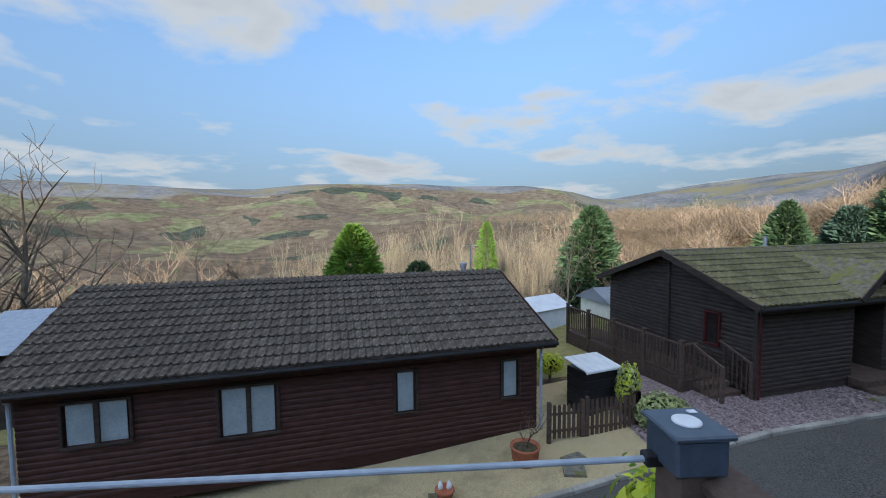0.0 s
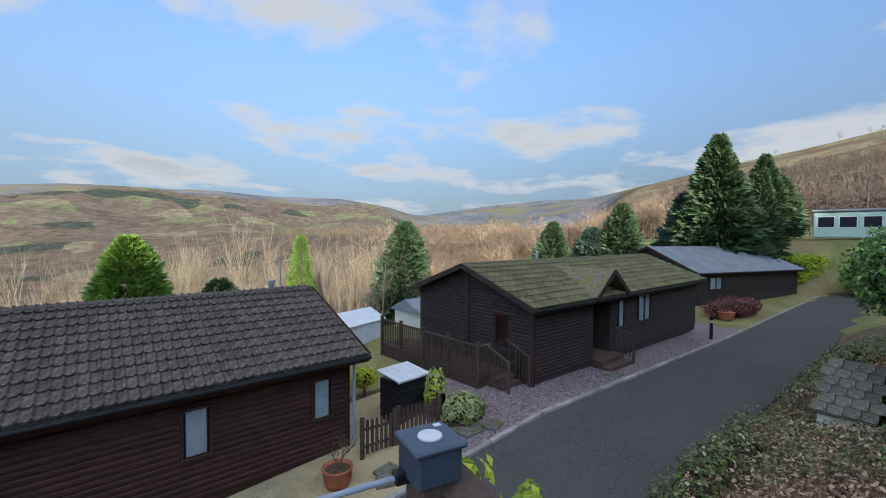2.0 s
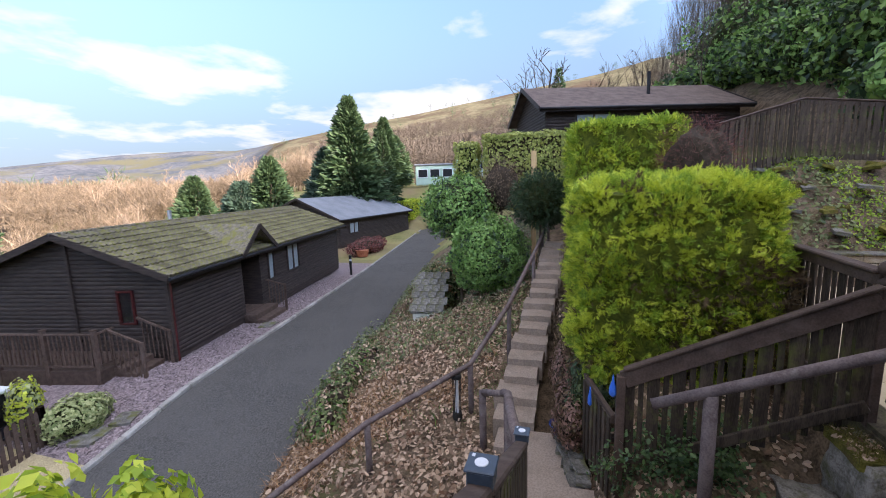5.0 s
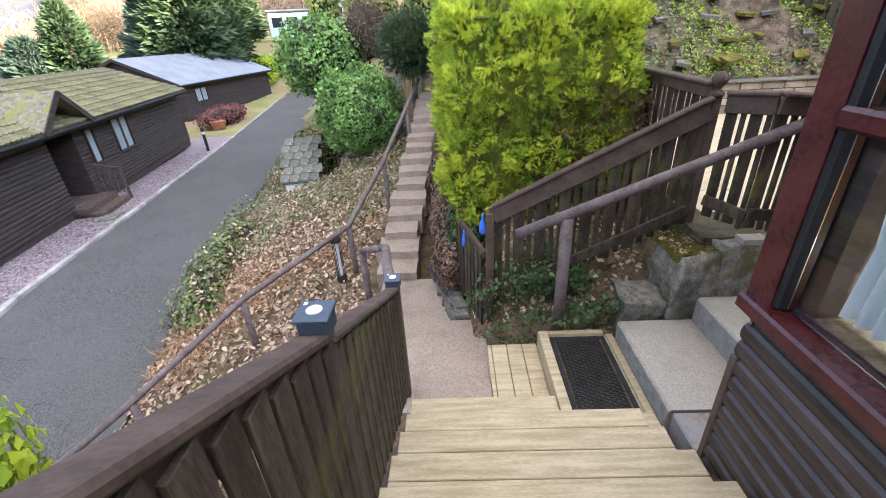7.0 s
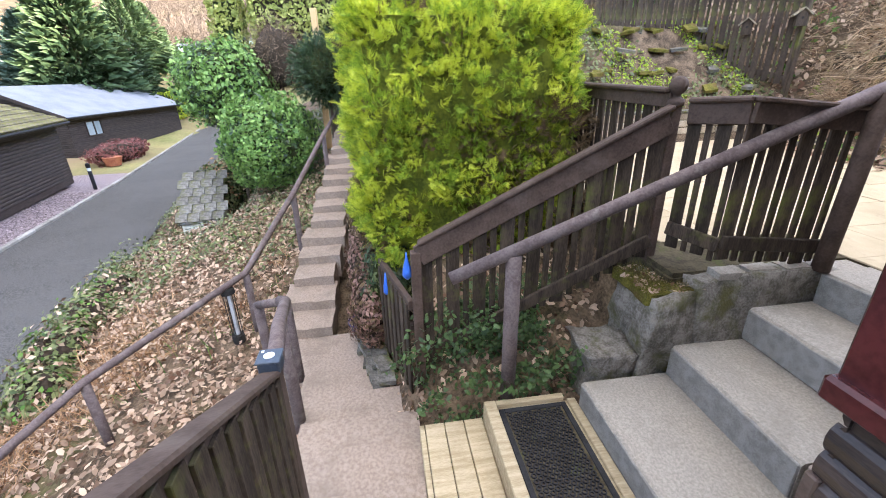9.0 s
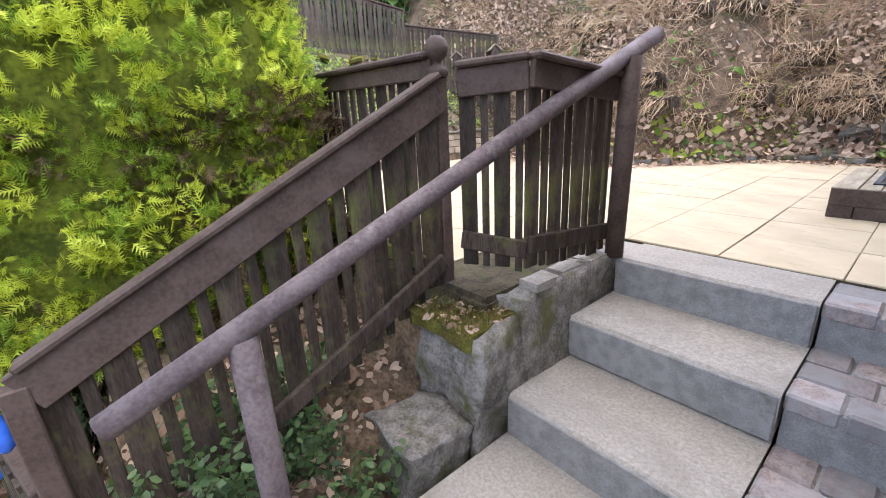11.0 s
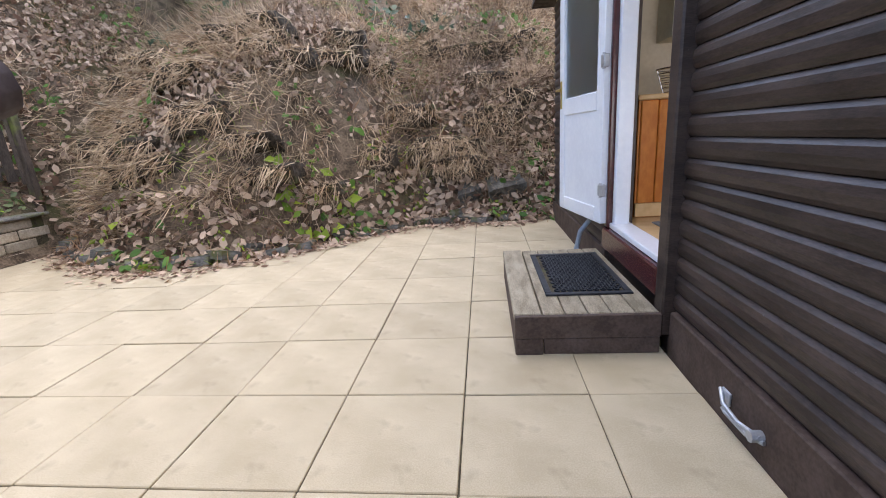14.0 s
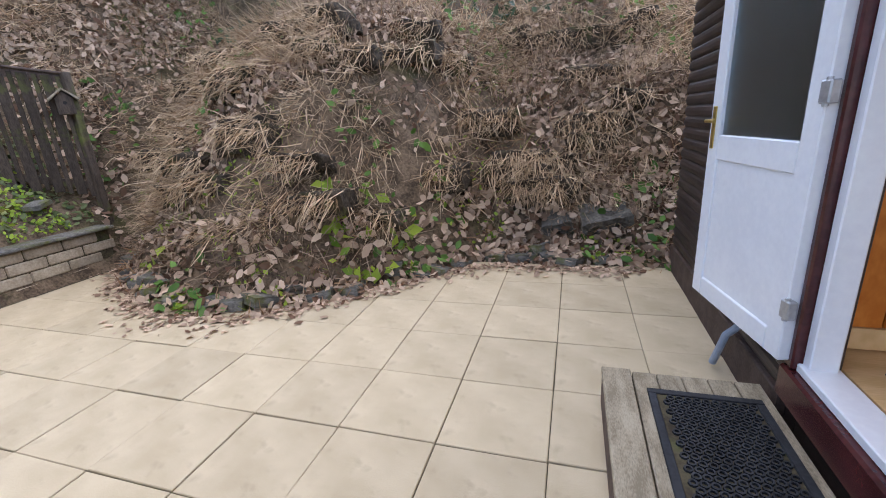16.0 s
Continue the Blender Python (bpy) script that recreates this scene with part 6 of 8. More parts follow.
gz1 = float(road_z(4.0))
picket((3.05, 8.95), (3.85, 9.05), gz1, 7, 0.8)
picket((3.95, 9.05), (5.25, 9.25), gz1, 11, 0.86)
picket((5.25, 9.25), (5.05, 10.5), gz1, 9, 0.86)
for x, y, w, l_, r in ((3.35, 8.2, 0.5, 0.35, 20), (3.2, 7.85, 0.42, 0.36, -15), (-0.2, 7.35, 0.4, 0.3, 35), (5.6, 8.55, 0.6, 0.45, 10), (6.2, 8.45, 0.5, 0.4, 25), (11.9, 9.55, 0.55, 0.45, 15)):
    solo("stepping_stone", lump((-w / 2, -l_ / 2, -0.05), (w / 2, l_ / 2, 0.03), 0.02, x, 3), SLATE, "flat grey slate stepping stone in gravel", "stone", "stepping stones").matrix_basis = pose(x, y, float(road_z(x)) + 0.035, 0, 0, r)
tp = thing("planter", "round terracotta tub with a bare shrub", "pot", (2.35, 8.35, float(road_z(2.35))))
part("tub", Mesh().lathe([(0.22, 0), (0.27, 0.12), (0.29, 0.34), (0.31, 0.36), (0.31, 0.39), (0.27, 0.39), (0.25, 0.3)], (0, 0, 0), 20), TERRA, tp, smooth=True)
part("soil", Mesh().lathe([(0.26, 0.30), (0.26, 0.33), (0.1, 0.36)], (0, 0, 0), 14), SOIL, tp)
op = thing("planter", "small terracotta pot with two pale owl-like finials", "pot", (0.62, 7.45, float(road_z(0.62))))
part("pot", Mesh().lathe([(0.11, 0), (0.16, 0.22), (0.18, 0.24), (0.18, 0.28), (0.15, 0.28)], (0, 0, 0), 16), TERRA, op, smooth=True)
for sx in (-0.08, 0.08):
    part("finial", Mesh().lathe([(0.03, 0.26), (0.05, 0.3), (0.045, 0.36), (0.02, 0.42)], (sx, 0, 0), 10), LIDM, op, smooth=True)
part("saucer", lump((-0.3, -0.25, -0.02), (0.3, 0.25, 0.03), 0.02, 4.0, 3), SLATE, op)

# posts and things further along the lane
bo = thing("bollard_light", "slim black bollard light with pale band", "lamp", (20.6, 11.2, float(road_z(20.6))))
part("shaft", Mesh().lathe([(0.07, 0), (0.07, 0.8)], (0, 0, 0), 12), BLACKP, bo)
part("band", Mesh().lathe([(0.065, 0.8), (0.065, 0.92)], (0, 0, 0), 12), LIDM, bo)
part("head", Mesh().lathe([(0.08, 0.92), (0.08, 1.08), (0.03, 1.12)], (0, 0, 0), 12), BLACKP, bo)
wh = thing("garden_shed", "pale grey plastic shed behind the first lodge", "shed", (5.0, 17.2, 0), 30)
wz = float(land(5.0, 17.2)) - 0.3
part("wall", Mesh().box((0, 0, wz), (2.4, 1.8, -2.5), 0.03), LIDM, wh)
part("roof", Mesh().prism([(-0.1, -2.5), (1.9, -2.5), (0.9, -2.05)], 0, -0.1, 2.5), LIDM, wh)
wc = thing("garden_shed", "pale cream timber cabin behind the mossy lodge", "shed", (9.3, 18.8, 0), 12)
part("wall", Mesh().box((0, 0, float(land(9.3, 18.8)) - 0.4), (3, 2.5, -2.6), 0.02), CREAM, wc)
part("roof", Mesh().prism([(-0.2, -2.6), (2.7, -2.6), (1.25, -1.95)], 0, -0.2, 3.2), SHEET, wc)
cv = thing("static_caravan", "pale green static caravan with dark windows", "caravan", (53.9, 19.7, 0), -75)
cz = float(land(55, 16)) + 0.1
part("body", Mesh().box((0, 0, cz), (7, 3, cz + 2.6), 0.12), GREENP, cv)
part("roof", Mesh().box((-0.15, -0.15, cz + 2.6), (7.15, 3.15, cz + 2.85), 0.08), SHEET, cv)
for x in (0.4, 2.0, 3.7, 5.4):
    w = part("window", Mesh().box((x, -0.03, cz + 1.1), (x + 1.2, 0.02, cz + 2.1), 0.01), BLACKP, cv)
    part("window_frame", Mesh().box((x - 0.06, -0.015, cz + 1.04), (x + 1.26, 0.01, cz + 2.16), 0.01), WHITEP, w)
part("window", Mesh().box((-0.03, 0.5, cz + 1.1), (0.02, 2.5, cz + 2.1), 0.01), BLACKP, cv)
cv2 = copy_thing(cv, pose(63, 16.5, 1.2, 0, 0, -75))
hp2 = thing("hedge_gate_post", "tall pale timber post at the hedge end", "post", (14.2, 0.75, 0))
part("shaft", Mesh().box((-0.08, -0.08, float(land(14.2, 0.75)) - 0.3), (0.08, 0.08, 2.35), 0.01), WORKT, hp2)
tpz = float(road_z(26))
solo("planter", Mesh().lathe([(0.35, 0), (0.45, 0.4), (0.47, 0.45)], (26.5, 13.6, tpz), 16), TERRA, "terracotta trough before the grey-roofed lodge", "pot")
sd = thing("blue_roof_house", "low house with blue-grey corrugated roof", "house", (-13.5, 13.5, 0), 18)
part("roof", Mesh().prism([(-0.3, -2.6), (6.3, -2.6), (3.0, -1.75)], 0, -0.3, 5.6), PIPEG, sd)
part("wall", Mesh().box((0, 0, -6.5), (5.3, 6, -2.6), 0.02), CLADDK, sd)
for x, y, w, h, lab in ((4.0, 62, 9, 5, "white rendered house among the trees"), (-3.5, 70, 7, 4.5, "white rendered cottage among the trees"), (-27, 75, 8, 5, "grey stone house in the wood")):
    z = float(land(x, y)) - 0.5
    hs_ = thing("cottage", lab, "house", (x, y, z), 15)
    part("wall", Mesh().box((0, 0, 0), (w, 6, h), 0.02), CREAM if "white" in lab else SANDST, hs_)
    part("roof", Mesh().prism([(-0.3, h), (6.3, h), (3, h + 2.4)], 0, -0.3, w + 0.3), SLATE, hs_)
    for k in range(3):
        part("window", Mesh().box((0.8 + k * w / 3.3, -0.04, h * 0.55), (1.8 + k * w / 3.3, 0.02, h * 0.85), 0.01), BLACKP, hs_)
    part("chimney", Mesh().box((w - 0.9, 2.6, h + 1.5), (w - 0.2, 3.4, h + 3.3), 0.02), SANDST, hs_)
ms = thing("tv_mast", "thin metal aerial pole behind the first lodge", "pole", (2.2, 15.4, 0))
part("pole", Mesh().tube([(0, 0, -4.2), (0, 0, 0.55)], 0.025, 8), STEEL, ms)
part("aerial", Mesh().tube([(-0.3, 0, 0.45), (0.3, 0.1, 0.45)], 0.012, 6), STEEL, ms)
pv = thing("flue_pipe", "short grey flue behind the ridge of the first lodge", "chimney", (1.6, 12.6, 0))
part("pipe", Mesh().tube([(0, 0, -0.4), (0, 0, 0.02)], 0.09, 10), STEEL, pv)
part("cowl", Mesh().lathe([(0.12, 0.02), (0.12, 0.1), (0.03, 0.14)], (0, 0, 0), 10), STEEL, pv)

# ---- upper garden: stone wall, slate terraces, boundary fence with bird boxes ----
bw = thing("brick_wall", "low buff stone block wall with slate coping at the patio edge", "wall", kind="structure")
for r in range(4):
    for k in range(15):
        y = -8.95 + 0.42 * k + (0.21 if r % 2 else 0)
        ob = part("block", Mesh().box((-0.1, 0.006, 0.006), (0.1, 0.414, 0.134), 0.014), SANDST, bw)
        ob.matrix_basis = pose(9.62 + 0.01 * math.sin(k * 5 + r), y, -0.64 + 0.14 * r, 0, 0, 0.8 * math.sin(k * 3.7 + r))
for k in range(9):
    part("coping", Mesh().box((-0.17, 0.004, 0), (0.17, 0.716, 0.04), 0.01), SLATE, bw).matrix_basis = pose(9.62, -8.95 + 0.72 * k, -0.075, 0, 0, 0.5 * math.sin(k * 9.0))
part("mortar", Mesh().box((9.54, -8.9, -0.7), (9.69, -2.75, -0.08), 0.004), SOIL, bw)
tr = random.Random(5)
st_ = thing("slate_terraces", "stepped terraces of stacked mossy slate stones", "wall", kind="structure")
for row, xx in enumerate((10.0, 10.35, 10.75, 11.1)):
    for k in range(18):
        y = -8.4 + 0.32 * k
        zz = float(land(xx + 0.1, y))
        for q in range(2):
            if tr.random() < 0.55:
                continue
            a_, b_ = tr.uniform(0.06, 0.14), tr.uniform(0.08, 0.2)
            m = lump((-a_, -b_, -0.03), (a_, b_, 0.03), 0.02, k + row * 20 + q, 2)
            part("slate", m, SLATE if tr.random() < 0.5 else MOSS, st_).matrix_basis = pose(xx + tr.uniform(-0.24, 0.24), y + tr.uniform(-0.1, 0.1), zz - 0.05 + 0.05 * q, tr.uniform(-12, 12), tr.uniform(-30, 2), tr.uniform(-60, 60))
slat_panel("boundary_fence", "weathered slatted boundary fence above the garden", (10.5, -3.25), (11.5, -5.1), 2.45, 2.98, 1.2, 1.75, 17, wide=0.11, rail_h=0.1, capw=0.1)
slat_panel("boundary_fence", "weathered slatted boundary fence above the garden", (11.5, -5.1), (11.2, -7.6), 2.98, 2.6, 1.75, 1.2, 22, wide=0.11, rail_h=0.1, capw=0.1)
slat_panel("boundary_fence", "weathered slatted fence panel beside the bank", (11.2, -7.6), (9.78, -9.1), 2.3, 1.98, 0.9, 0.35, 18, wide=0.11, rail_h=0.1, capw=0.1)
solo("fence_post", Mesh().box((9.72, -9.16, -0.3), (9.82, -9.06, 1.98), 0.008), SLATW, "mossy square fence end post", "post")


def bird_box(x, y, z, rz):
    t = thing("bird_box", "small wooden bird box with pitched roof on the fence", "bird box", (x, y, z), rz, "bird boxes")
    part("body", Mesh().prism([(-0.09, 0), (0.09, 0), (0.09, 0.2), (0, 0.28), (-0.09, 0.2)], 1, -0.07, 0.07), SLATW, t)
    for s_ in (-1, 1):
        part("roof", Mesh().add([(0, -0.11, 0.3), (0, 0.11, 0.3), (s_ * 0.15, 0.11, 0.17), (s_ * 0.15, -0.11, 0.17), (0, -0.11, 0.325), (0, 0.11, 0.325), (s_ * 0.16, 0.11, 0.195), (s_ * 0.16, -0.11, 0.195)], [(0, 1, 2, 3), (4, 5, 6, 7), (0, 3, 7, 4), (1, 2, 6, 5), (2, 3, 7, 6)]), STEPTOP, t)
    # no opening is cut: a dark disc stands for the shade inside it
    part("hole", Mesh().lathe([(0.022, 0.0), (0.022, 0.004)], (0, 0, 0), 12), DARKIN, t).matrix_basis = pose(0, 0.071, 0.14, -90, 0, 0)
    return t


bird_box(9.72, -8.98, 1.45, 60)
bird_box(10.35, -8.4, 1.35, 45)

# ---- plants: leaf cloud, hedge, bush ----


def cloud_points(c, r, n, seed, shell=0.35, lumps=0.18, flat=0.0):
    """Points near the skin of a lumpy ellipsoid, with outward directions."""
    g = np.random.default_rng(seed)
    d = g.normal(size=(n, 3))
    d[:, 2] = np.where(d[:, 2] < -flat, -d[:, 2] * 0.4, d[:, 2]) if flat else d[:, 2]
    d /= np.linalg.norm(d, axis=1, keepdims=True)
    k = 1 + lumps * (np.sin(d[:, 0] * 5 + seed) * np.sin(d[:, 1] * 6 + 2 * seed) + 0.6 * np.sin(d[:, 2] * 9 + seed) * np.sin(d[:, 0] * 11))
    rad = k * (1 - shell * g.random(n) ** 2)
    return np.asarray(c) + d * np.asarray(r) * rad[:, None], d / np.asarray(r)


def box_points(lo, hi, n, seed, rnd=0.25, amp=0.06, depth=0.1):
    """Points on the skin of a clipped, rounded, uneven block, with outward directions."""
    g = np.random.default_rng(seed)
    lo, hi = np.asarray(lo, float), np.asarray(hi, float)
    c, h = (lo + hi) / 2, (hi - lo) / 2
    area = np.array([h[1] * h[2], h[0] * h[2], h[0] * h[1]])
    ax = g.choice(3, n, p=area / area.sum())
    p = g.uniform(-1, 1, (n, 3))
    sg = g.choice([-1, 1], n)
    p[np.arange(n), ax] = sg
    q = p * h
    inner = np.clip(q, -(h - rnd), h - rnd)
    d = q - inner
    ln = np.linalg.norm(d, axis=1, keepdims=True)
    d = d / np.maximum(ln, 1e-6)
    q = inner + d * np.minimum(ln, rnd)
    q += d * (amp * (np.sin(q[:, :1] * 7 + seed) * np.sin(q[:, 1:2] * 6) + np.sin(q[:, 2:3] * 8 + q[:, :1] * 5)) - depth * g.random((n, 1)) ** 2)
    return c + q, d


def leaves(name, tmpl, P, D, size, material, parent=None, label="", cat="", jitter=0.5, droop=0.0, flat=False, kind="", group=""):
    g = rng
    n = len(P)
    Z = D + g.normal(0, jitter, (n, 3))
    Z[:, 2] -= droop
    R = frames(Z)
    V, F = scatter(*tmpl, P, R, size * g.uniform(0.6, 1.35, n))
    me = fast_mesh(name, V, F, material)
    ob = new(name, me)
    if parent is not None:
        ob.parent = parent
        if label:
            ob["label"] = label
        return ob
    return tagged(ob, label, cat, group, kind)


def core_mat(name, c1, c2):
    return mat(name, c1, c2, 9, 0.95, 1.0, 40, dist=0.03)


# solid plant cores in dark colours that stand for the shade between leaves
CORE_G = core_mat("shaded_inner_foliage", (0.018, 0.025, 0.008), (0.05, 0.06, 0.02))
CORE_Y = core_mat("shaded_golden_core", (0.05, 0.065, 0.008), (0.16, 0.18, 0.02))
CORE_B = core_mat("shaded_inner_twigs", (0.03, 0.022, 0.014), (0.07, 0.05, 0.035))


def clumped(P, D, per, spread, seed):
    """Many points gathered in tufts about each point, all of a tuft pointing much the same way."""
    g = np.random.default_rng(seed)
    n = len(P)
    Dn = D + g.normal(0, 0.45, D.shape) + np.array([0, 0, 0.45])
    Dn /= np.linalg.norm(Dn, axis=1, keepdims=True)
    Q = np.repeat(P, per, axis=0) + g.normal(0, spread, (n * per, 3)) - np.repeat(Dn, per, axis=0) * 0.05
    return Q, np.repeat(Dn, per, axis=0)


def box_hedge(name, label, lo, hi, n, size, mats, seed, tmpl=SPRAY, rnd=0.3, core=CORE_G, jitter=0.55, amp=0.06, tufts=0):
    t = thing(name, label, "hedge")
    ins = 0.16
    part("inner_growth", lump([lo[k] + ins for k in range(3)], [hi[k] - ins for k in range(3)], 0.08, seed, 6), core, t, "solid core coloured dark for the shade between leaves")
    for i, (m, share) in enumerate(mats):
        P, D = box_points(lo, hi, int(n * share), seed * 7 + i, rnd, amp)
        if tufts:
            P, D = clumped(P[:len(P) // tufts], D[:len(P) // tufts], tufts, size * 0.34, seed + i)
        leaves("foliage", tmpl, P, D, size, m, t, jitter=jitter)
    return t


def bush(name, label, c, r, n, size, mats, seed, tmpl=LEAF, cat="shrub", lumps=0.18, stem=True, core=CORE_G, jitter=0.7, corek=0.78):
    t = thing(name, label, cat, (0, 0, 0))
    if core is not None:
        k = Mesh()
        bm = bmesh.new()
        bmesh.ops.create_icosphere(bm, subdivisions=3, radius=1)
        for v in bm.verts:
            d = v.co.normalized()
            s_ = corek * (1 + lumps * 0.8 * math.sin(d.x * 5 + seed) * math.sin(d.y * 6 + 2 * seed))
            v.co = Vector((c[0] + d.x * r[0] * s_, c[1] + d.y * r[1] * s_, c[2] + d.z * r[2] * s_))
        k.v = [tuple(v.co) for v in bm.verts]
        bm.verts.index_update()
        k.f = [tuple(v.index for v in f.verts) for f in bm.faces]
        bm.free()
        part("inner_growth", k, core, t, "solid core coloured dark for the shade between leaves")
    for i, (m, share) in enumerate(mats):
        P, D = cloud_points(c, r, int(n * share), seed * 5 + i, 0.3, lumps)
        leaves("foliage", tmpl, P, D, size, m, t, jitter=jitter)
    if stem:
        zb = float(land(c[0], c[1])) - 0.1
        part("stem", Mesh().tube([(c[0], c[1], zb), (c[0] + 0.03, c[1], c[2])], [0.05, 0.03], 7), BARK, t)
    return t


# twiggy plants and trees as tapered three-sided limbs


def limbs(seed, h, r0, levels, n_branch, spread, up=0.35, start=0.25, crook=0.12, kids=4, upright=1.0):
    """List of (p, q, r0, r1) of a bare tree."""
    g = random.Random(seed)
    out = []

    def grow(p, d, length, r, lev):
        steps = 4 if lev == 0 else 3 if lev == 1 else 2
        pts = [p]
        for s_ in range(steps):
            d = (d + Vector((g.gauss(0, crook), g.gauss(0, crook), g.gauss(0, crook) + up * 0.12 * (lev > 0)))).normalized()
            q = pts[-1] + d * (length / steps)
            ra, rb = r * (1 - 0.75 * s_ / steps), r * (1 - 0.75 * (s_ + 1) / steps)
            out.append((pts[-1], q, ra, rb))
            pts.append(q)
        if lev >= levels:
            return
        cnt = n_branch if lev == 0 else kids
        for b in range(cnt):
            u = start + (1 - start) * (b + g.random()) / cnt if lev == 0 else 0.25 + 0.75 * g.random()
            i = min(int(u * steps), steps - 1)
            base = pts[i].lerp(pts[i + 1], u * steps - i)
            az = g.uniform(0, 2 * math.pi)
            side = Vector((math.cos(az), math.sin(az), 0))
            dd = (d * upright + side * spread * g.uniform(0.6, 1.3) + Vector((0, 0, up))).normalized()
            ll = length * (0.62 - 0.38 * u) * g.uniform(0.7, 1.2) if lev == 0 else length * g.uniform(0.35, 0.65)
            grow(base, dd, ll, r * (0.45 if lev == 0 else 0.5) * (1.1 - 0.5 * u), lev + 1)
    grow(Vector((0, 0, 0)), Vector((0, 0, 1)), h, r0, 0)
    return out


def limb_arrays(segs, rmin=0.0):
    n = len(segs)
    A = np.array([s_[0] for s_ in segs])
    B = np.array([s_[1] for s_ in segs])
    ra = np.maximum(np.array([s_[2] for s_ in segs]), rmin)
    rb = np.maximum(np.array([s_[3] for s_ in segs]), rmin * 0.6)
    d = B - A
    d /= np.maximum(np.linalg.norm(d, axis=1, keepdims=True), 1e-6)
    ref = np.where(np.abs(d[:, 2:3]) > 0.9, np.array([[1.0, 0, 0]]), np.array([[0, 0, 1.0]]))
    x = np.cross(d, ref)
    x /= np.linalg.norm(x, axis=1, keepdims=True)
    y = np.cross(d, x)
    V = np.zeros((n, 6, 3))
    for k in range(3):
        a = 2 * math.pi * k / 3
        o = x * math.cos(a) + y * math.sin(a)
        V[:, k] = A + o * ra[:, None]
        V[:, 3 + k] = B + o * rb[:, None]
    f = np.array([(0, 1, 4), (0, 4, 3), (1, 2, 5), (1, 5, 4), (2, 0, 3), (2, 3, 5)])
    F = f[None] + (np.arange(n) * 6)[:, None, None]
    return V.reshape(-1, 3), F.reshape(-1, 3)


SLENDER = [limb_arrays(limbs(100 + k, 10, 0.052, 2, 20, 0.5, 0.6, 0.3, 0.03, 6, 0.9), 0.0065) for k in range(5)]
BROAD = [limb_arrays(limbs(200 + k, 9, 0.22, 3, 8, 0.95, 0.35, 0.2, 0.16, 4, 0.7), 0.016) for k in range(4)]
SCRUB = [limb_arrays(limbs(300 + k, 5, 0.07, 2, 10, 0.7, 0.6, 0.08, 0.15, 5, 0.8), 0.016) for k in range(4)]


def wood(name, label, forms, pts, heights, material, base_h):
    """Many bare trees joined as one wood."""
    parts = []
    for i, (x, y) in enumerate(pts):
        v, f = forms[i % len(forms)]
        a, s_ = rng.uniform(0, 6.28), heights[i] / v[:, 2].max()
        R = np.array([[math.cos(a), -math.sin(a), 0], [math.sin(a), math.cos(a), 0], [0, 0, 1.0]])
        parts.append(((v @ R.T) * s_ + np.array([x, y, float(land(x, y)) - 0.2]), f))
    V, F = join(parts)
    return tagged(new(name, fast_mesh(name, V, F, material)), label, "trees", kind="stuff")


def scatter_xy(n, x0, x1, y0, y1, seed, keep=lambda x, y: True):
    g = np.random.default_rng(seed)
    out = []
    while len(out) < n:
        x, y = g.uniform(x0, x1), g.uniform(y0, y1)
        if keep(x, y):
            out.append((x, y))
    return out


g5 = np.random.default_rng(5)
P_ = scatter_xy(260, -14, 32, 42, 84, 21, lambda x, y: y > 42 + 0.15 * abs(x) and x < 0.43 * y)
wood("birch_wood", "dense wood of pale bare slender trees in sunlight", SLENDER, P_, g5.uniform(11.5, 16, 260), PALEBARK, 10)
P_ = scatter_xy(68, -70, -10, 36, 110, 22)
wood("oak_wood", "bare russet winter wood across the slope", BROAD, P_, g5.uniform(12, 18, 68), RUSTBARK, 9)
P_ = scatter_xy(55, 30, 95, 40, 110, 23)
wood("mixed_wood", "bare brown winter wood towards the valley", BROAD, P_, g5.uniform(7.5, 11, 55), RUSTBARK, 9)
P_ = scatter_xy(90, -45, 30, 20, 36, 24, lambda x, y: y > 20 + 0.2 * x)
wood("scrub", "bare brown scrub behind the lodges", SCRUB, P_, g5.uniform(2.5, 5.5, 90), RUSTBARK, 5)
P_ = scatter_xy(65, 26, 130, -34, 22, 25, lambda x, y: y < 1 + 0.16 * x - 2 and y > -0.75 * x + 2)
wood("hill_wood", "bare grey-brown wood on the rising hillside", BROAD, P_, g5.uniform(6, 11, 65), GREYBARK, 9)
P_ = scatter_xy(70, 12, 40, -32, -9.5, 26, lambda x, y: y < bank_foot(x) - 4)
wood("hill_wood", "bare grey-brown wood above the upper lodge", SLENDER, P_, g5.uniform(7, 12, 70), GREYBARK, 10)
P_ = scatter_xy(25, -12, 12, -40, -14, 27)
wood("hill_wood", "bare wood on the slope behind the lodge", SLENDER, P_, g5.uniform(7, 12, 25), GREYBARK, 10)

P_ = scatter_xy(100, 20, 70, -40, 9, 29, lambda x, y: y < 0.12 * x - 6 and y > -0.75 * x + 4)
wood("hill_wood", "bare winter trees on the hillside behind the upper lodge", SLENDER, P_, g5.uniform(6, 11, 100), GREYBARK, 10)
# far leafless trees: a short trunk and a crown of upright twig tufts


